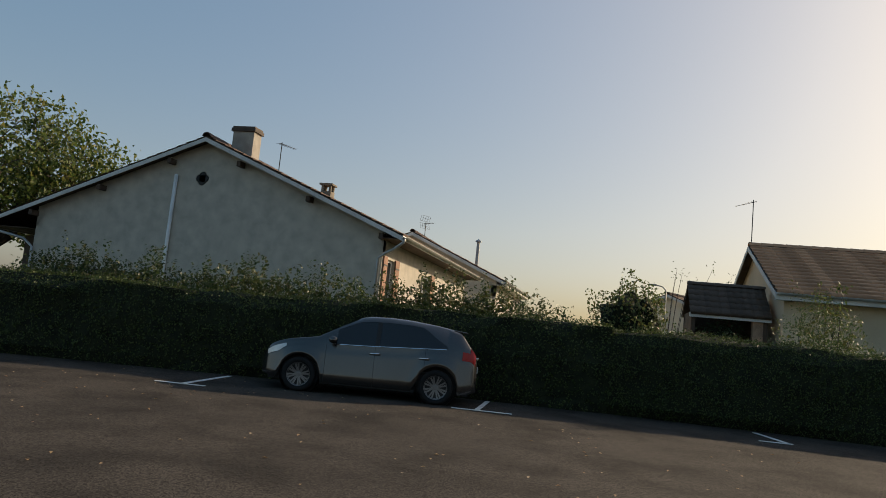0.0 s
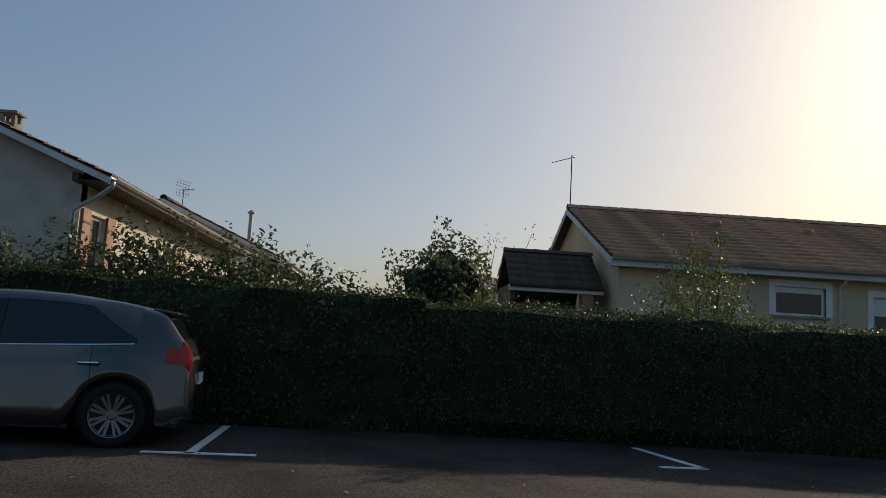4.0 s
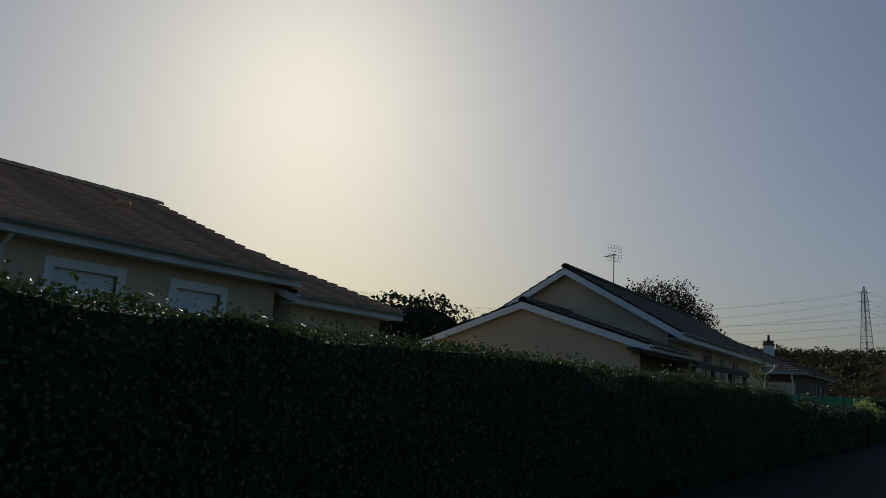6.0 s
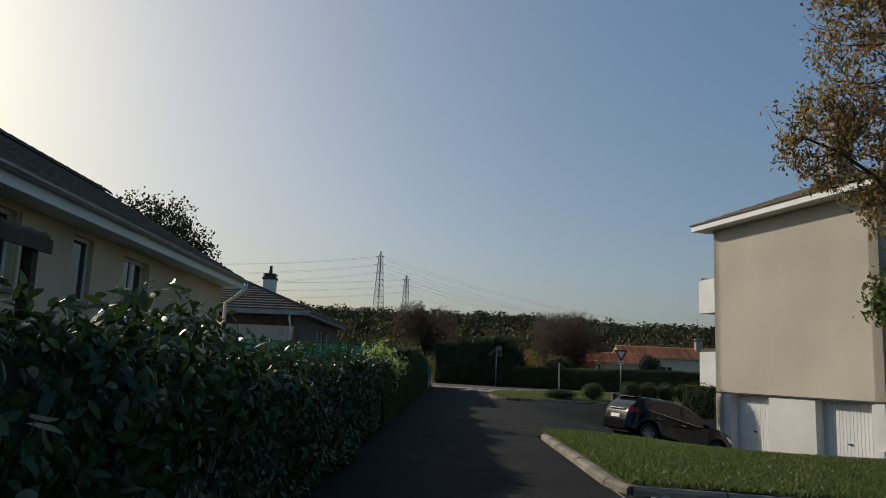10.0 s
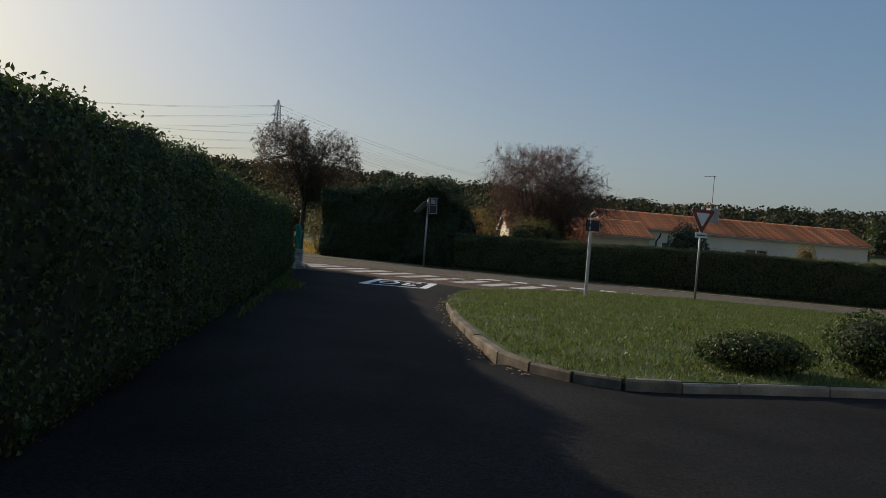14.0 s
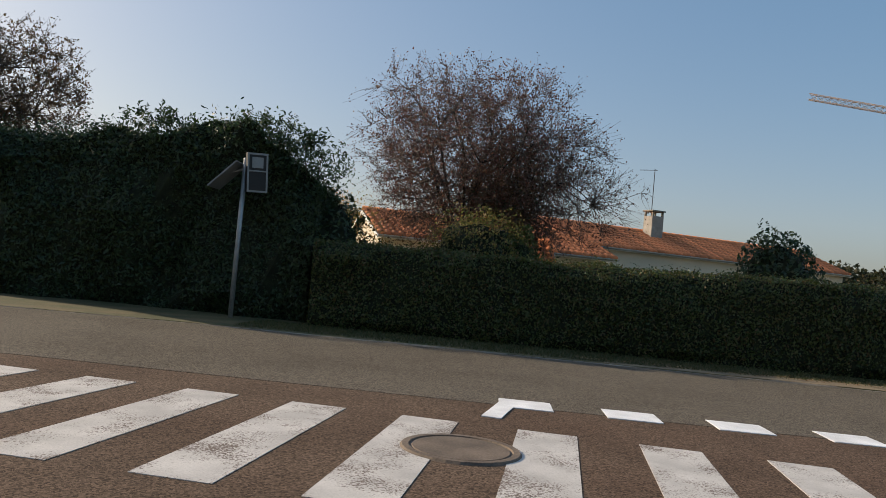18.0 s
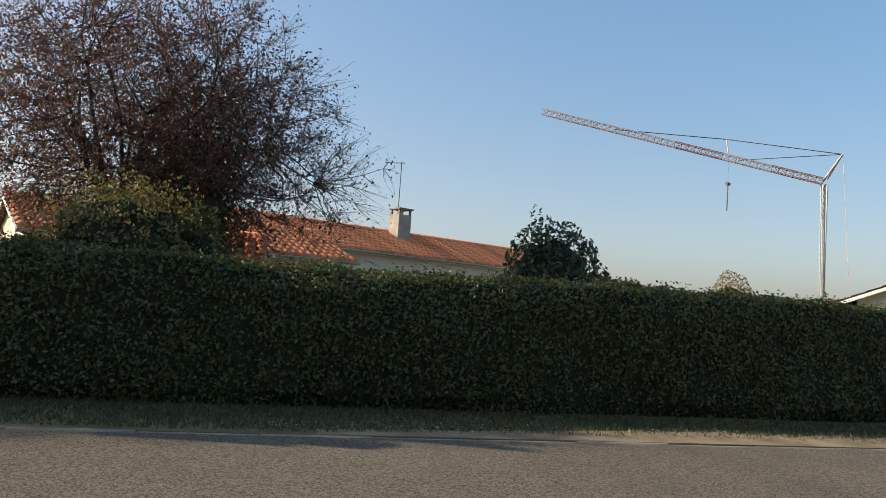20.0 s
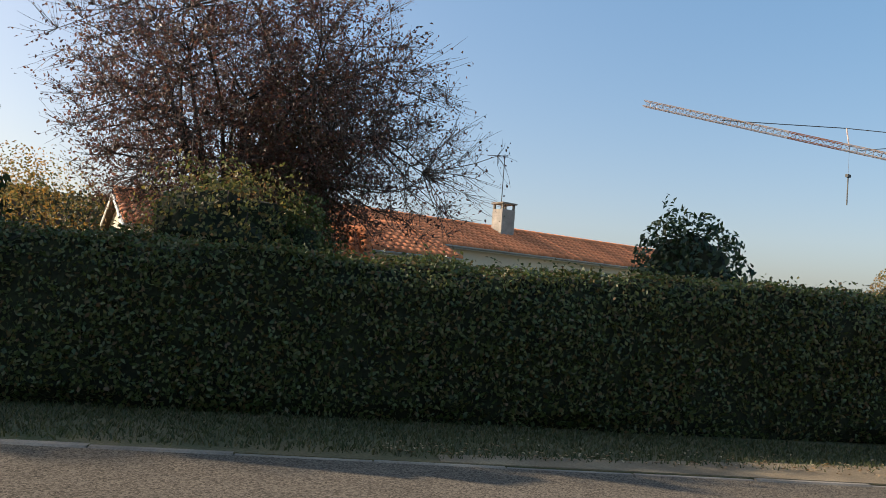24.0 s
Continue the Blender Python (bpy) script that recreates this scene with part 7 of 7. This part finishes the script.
sl = thing("street_lamp", "slim street lamp far behind the gardens", "street lamp", (-30.6, -4.6, 0))
part("pole", Build().tube([(0, 0, 0), (0, 0, 5.0), (0.1, -0.2, 5.2), (0.3, -0.6, 5.25)], [0.07, 0.05, 0.04, 0.03], 8), M["galv"], sl, smooth=True)
part("lamp_head", Build().box(0.25, 0.42, -1.0, -0.55, 5.2, 5.3), M["sign_back"], sl, bevel=0.02)

# ---- far structures ----
def lattice(b, a, c, w0, w1, n, r, m=None):
    """A square lattice mast from a to c."""
    a, c = Vector(a), Vector(c)
    d = (c - a).normalized()
    s = d.orthogonal().normalized() if abs(d.z) > 0.9 else d.cross(Vector((0, 0, 1))).normalized()
    t = d.cross(s)
    def corner(i, k):
        f = i / n
        w = (w0 * (1 - f) + w1 * f) / 2
        return a.lerp(c, f) + s * w * (1 if k in (0, 3) else -1) + t * w * (1 if k in (0, 1) else -1)
    for i in range(n):
        for k in range(4):
            b.tube([corner(i, k), corner(i + 1, k)], r, 4, m, False)
            b.tube([corner(i, k), corner(i + 1, (k + 1) % 4)], r * 0.6, 3, m, False)
            b.tube([corner(i, k), corner(i, (k + 1) % 4)], r * 0.6, 3, m, False)


def pylon(at, height, turn):
    top = thing("pylon", "distant steel lattice pylon on the wooded hill", "pylon", at, turn, "pylons")
    b = Build()
    lattice(b, (0, 0, 0), (0, 0, height * 0.93), 5.0, 1.6, 13, 0.17)
    lattice(b, (0, 0, height * 0.93), (0, 0, height), 1.6, 0.2, 2, 0.13)
    part("tower", b, M["steel_far"], top)
    for k, (z, w) in enumerate(((0.93, 2.6), (0.83, 3.0), (0.73, 2.7))):
        a = Build()
        for s in (-1, 1):
            a.tube([(0, 0, height * z + 0.7), (s * w, 0, height * z)], 0.1, 4)
            a.tube([(0, 0, height * z - 0.2), (s * w, 0, height * z)], 0.1, 4)
        part("cross_arm", a, M["steel_far"], top)
    return top


P1, P2 = (-33.9, 414, 19), (-22.7, 475, 18)
pylon(P1, 42.5, 10)
pylon(P2, 38.5, 10)
wires = thing("power_line", "thin power lines between the far pylons", "power line")
for (x, y, z), h in ((P1, 42.5), (P2, 38.5)):
    for k, (f, w) in enumerate(((0.93, 2.6), (0.83, 3.0), (0.73, 2.7))):
        for s in (-1, 1):
            for ex, ey, ez in ((-330, 330, 44), (260, 560, 22)):
                pts = []
                for i in range(13):
                    t = i / 12
                    pts.append((x + s * w + (ex - x) * t, y + (ey - y) * t, z + h * f + (ez - 7 * k - z - h * f + 20) * t - 15 * 4 * t * (1 - t)))
                part("wire", Build().tube(pts, 0.04, 3, None, False), M["steel_far"], wires)

cr = thing("tower_crane", "self-erecting tower crane with a raised red and white jib", "crane", (118.6, 106.9, 0))
def loc(x, y, z):
    return (x - 118.6, y - 106.9, z)
_b = Build()
lattice(_b, loc(118.6, 106.9, 0), loc(118.5, 107.3, 22.4), 0.55, 0.5, 22, 0.07)
_b.box(-0.16, 0.16, -0.16, 0.16, 0.2, 22.2)
part("mast", _b, M["galv"], cr)
_j0, _j1 = Vector(loc(118.5, 107.39, 22.75)), Vector(loc(97.47, 143.1, 33.25))
for k in range(6):
    _b = Build()
    lattice(_b, _j0.lerp(_j1, k / 6), _j0.lerp(_j1, (k + 1) / 6), 0.85, 0.85, 7, 0.07)
    part("jib_section", _b, M["crane_red"] if k in (0, 2) else M["crane_paint"], cr)
_t, _s = Vector(loc(119.33, 105.1, 26.65)), Vector(loc(113.15, 119.56, 29.2))
part("head_frame", Build().tube([_j0, _t], 0.16, 5).tube([_j0 + Vector((0.3, -0.5, 0.3)), _t], 0.1, 5), M["crane_paint"], cr)
part("jib_strut", Build().tube([_j0.lerp(_j1, 0.31), _s], 0.1, 5), M["crane_paint"], cr)
part("tie_bar", Build().tube([_t, _s], 0.07, 4).tube([_s, _j0.lerp(_j1, 0.72)], 0.07, 4).tube([_t, _j0.lerp(_j1, 0.28)], 0.06, 4), M["dark_metal"], cr)
_h = _j0.lerp(_j1, 0.31)
part("hook_block", Build().tube([_h, (_h.x, _h.y, _h.z - 3.8)], 0.02, 3).box(_h.x - 0.4, _h.x + 0.4, _h.y - 0.2, _h.y + 0.2, _h.z - 4.1, _h.z - 3.7).tube([(_h.x, _h.y, _h.z - 4), (_h.x, _h.y, _h.z - 8)], 0.09, 4), M["dark_metal"], cr)
part("back_rope", Build().tube([_t, (_t.x + 0.3, _t.y - 1.6, 3)], 0.04, 4), M["crane_paint"], cr)
part("base", Build().box(-2.2, 2.2, -2.2, 2.2, 0, 1.2).tube([(0, 0, 7), (1.2, -2.6, 1.2)], 0.14, 5), M["crane_paint"], cr)


# ---- grass and litter ----
def blades(name, label, spots, height, leaves, seed, width=0.006, category="grass"):
    """Upright bent blades of grass at the given (x, y, z)."""
    rng = np.random.default_rng(seed)
    p = np.asarray(spots, float)
    n = len(p)
    a = rng.uniform(0, 2 * math.pi, n)
    h = height * rng.uniform(0.45, 1.3, n)
    lean = rng.normal(0, 0.45, (n, 2)) * h[:, None]
    s = np.stack([np.cos(a), np.sin(a), np.zeros(n)], -1) * width * rng.uniform(0.6, 1.4, n)[:, None]
    tip = p + np.concatenate([lean, h[:, None]], 1)
    mid = p + np.concatenate([lean * 0.35, h[:, None] * 0.6], 1)
    v = np.empty((n, 4, 3))
    v[:, 0], v[:, 1], v[:, 2], v[:, 3] = p - s, p + s, mid + s * 0.8, tip
    return solo(name, quads(name, v.reshape(-1, 3), np.arange(4 * n).reshape(n, 4)), leaves, label, category, kind="stuff")


def inside_poly(x, y, poly):
    c = np.zeros(len(x), bool)
    for (x0, y0), (x1, y1) in zip(poly, poly[1:] + poly[:1]):
        c ^= ((y0 > y) != (y1 > y)) & (x < (x1 - x0) * (y - y0) / (y1 - y0 + 1e-12) + x0)
    return c


_r = np.random.default_rng(101)
def scatter(n, x0, x1, y0, y1):
    return _r.uniform(x0, x1, n), _r.uniform(y0, y1, n)


_x, _y = scatter(230000, 3.0, 18, 48.5, 64)
_k = inside_poly(_x, _y, ISLAND2)
_tuft = np.array([noise.noise((a * 1.3, c * 1.3, 0)) for a, c in zip(_x[_k], _y[_k])])
blades("grass", "short green lawn grass on the street corner", np.stack([_x[_k], _y[_k], np.full(_k.sum(), 0.10)], -1)[_tuft > _r.uniform(-0.9, 0.25, len(_tuft))], 0.048, L["grass"], 102)
_x, _y = scatter(190000, 2.55, 12, 22.5, 31.5)
_k = (_y < 31.25 - 0.03 * (_x - 2.6)) & (_y > 24.3 - 0.26 * (_x - 2.5))
blades("grass", "green lawn grass beside the drive", np.stack([_x[_k], _y[_k], 0.10 + 0.75 * dip(_x[_k], _y[_k])], -1), 0.06, L["grass"], 103)
_x, _y = scatter(70000, 6.25, 11, 11.6, 22.6)
blades("grass", "green lawn grass behind the bays", np.stack([_x, _y, np.full(len(_x), 0.10)], -1), 0.05, L["grass"], 104)
_x, _y = scatter(36000, 2.55, 6.3, 8.8, 11.6)
blades("grass", "green lawn grass at the bays' end", np.stack([_x, _y, np.full(len(_x), 0.10)], -1), 0.05, L["grass"], 105)
_u, _s = _r.uniform(-30.5, -4, 46000), 67.12 + 1.6 * _r.random(46000) ** 0.8
_k = _s > 67.15 + 0.6 * np.clip((_u + 24.5) / 4, 0, 1) * _r.uniform(0.4, 1.4, 46000)
_u, _s = _u[_k], _s[_k]
blades("verge_grass", "dry thin grass along the far verge", np.stack([U.x * _u + N.x * _s, U.y * _u + N.y * _s, np.full(len(_u), 0.02)], -1), 0.042, L["dry"], 106)
_y = np.concatenate([_r.uniform(52, 64.5, 400), _r.normal(58.6, 0.6, 2200)])
_x = -0.32 + np.abs(_r.normal(0, 0.09, 2600)) * np.where((_y > 57) & (_y < 60), 2.4, 0.7)
blades("weeds", "green weeds at the foot of the hedge", np.stack([_x, _y, np.zeros(2600)], -1), 0.09, L["grass"], 107, 0.008)
_x, _y = scatter(4500, -9, 3, 79, 100)
blades("stubble", "dry yellow stubble on the field", np.stack([_x, _y, np.full(4500, 0.02)], -1), 0.3, L["stubble"], 108, 0.03)


def litter(name, label, x, y, z, size, seed):
    rng = np.random.default_rng(seed)
    p = np.stack([x, y, z], -1)
    return solo(name, leaf_cloud(name, p, np.tile([0, 0, 1.0], (len(p), 1)), size, size * 0.6, rng, 0.0, 0.12), L["litter"], label, "leaves", kind="stuff")


_x, _y = scatter(420, 0.5, 14, -18, 2)
litter("fallen_leaves", "small fallen leaves scattered on the car park", _x, _y, np.full(420, 0.012), 0.05, 110)
_x, _y = scatter(1200, 3.0, 10.5, 24.3, 31)
litter("fallen_leaves", "brown fallen leaves on the lawn beside the drive", _x, _y, 0.13 + 0.75 * dip(_x, _y), 0.09, 111)
_x, _y = scatter(160, 2.5, 6.8, 13, 24.4)
litter("fallen_leaves", "a few fallen leaves on the parking bays", _x, _y, np.full(160, 0.012), 0.07, 112)
_x, _y = _r.uniform(3.0, 3.9, 220), _r.uniform(49, 60, 220)
_x = np.interp(_y, [48, 49.5, 51, 55.5, 57.2, 59.3, 61], [3.3, 2.9, 2.8, 3.1, 3.35, 3.95, 4.7]) - np.abs(_r.normal(0.08, 0.09, 220))
litter("fallen_leaves", "dry leaves blown against the kerb", _x, _y, np.full(220, 0.012), 0.05, 113)

_u, _s = _r.uniform(-25, -10, 900), 67.25 + np.abs(_r.normal(0, 0.35, 900))
litter("fallen_leaves", "dry brown leaves along the sandy verge", U.x * _u + N.x * _s, U.y * _u + N.y * _s, np.full(900, 0.045), 0.045, 114)

# ---- kerb stones ----
for _label, _pts, _step in KERBS_LATER:
    _old = "mossy" in _label
    kerb(_label, _pts, _step, -0.03 if _old else -0.04, OLD_KERB if _old else None)
kerb("low concrete edging along the far side of the road", FAR_KERB[:-1] + [on_road(-8, 67.05)[:2]], 1.0, -0.119)
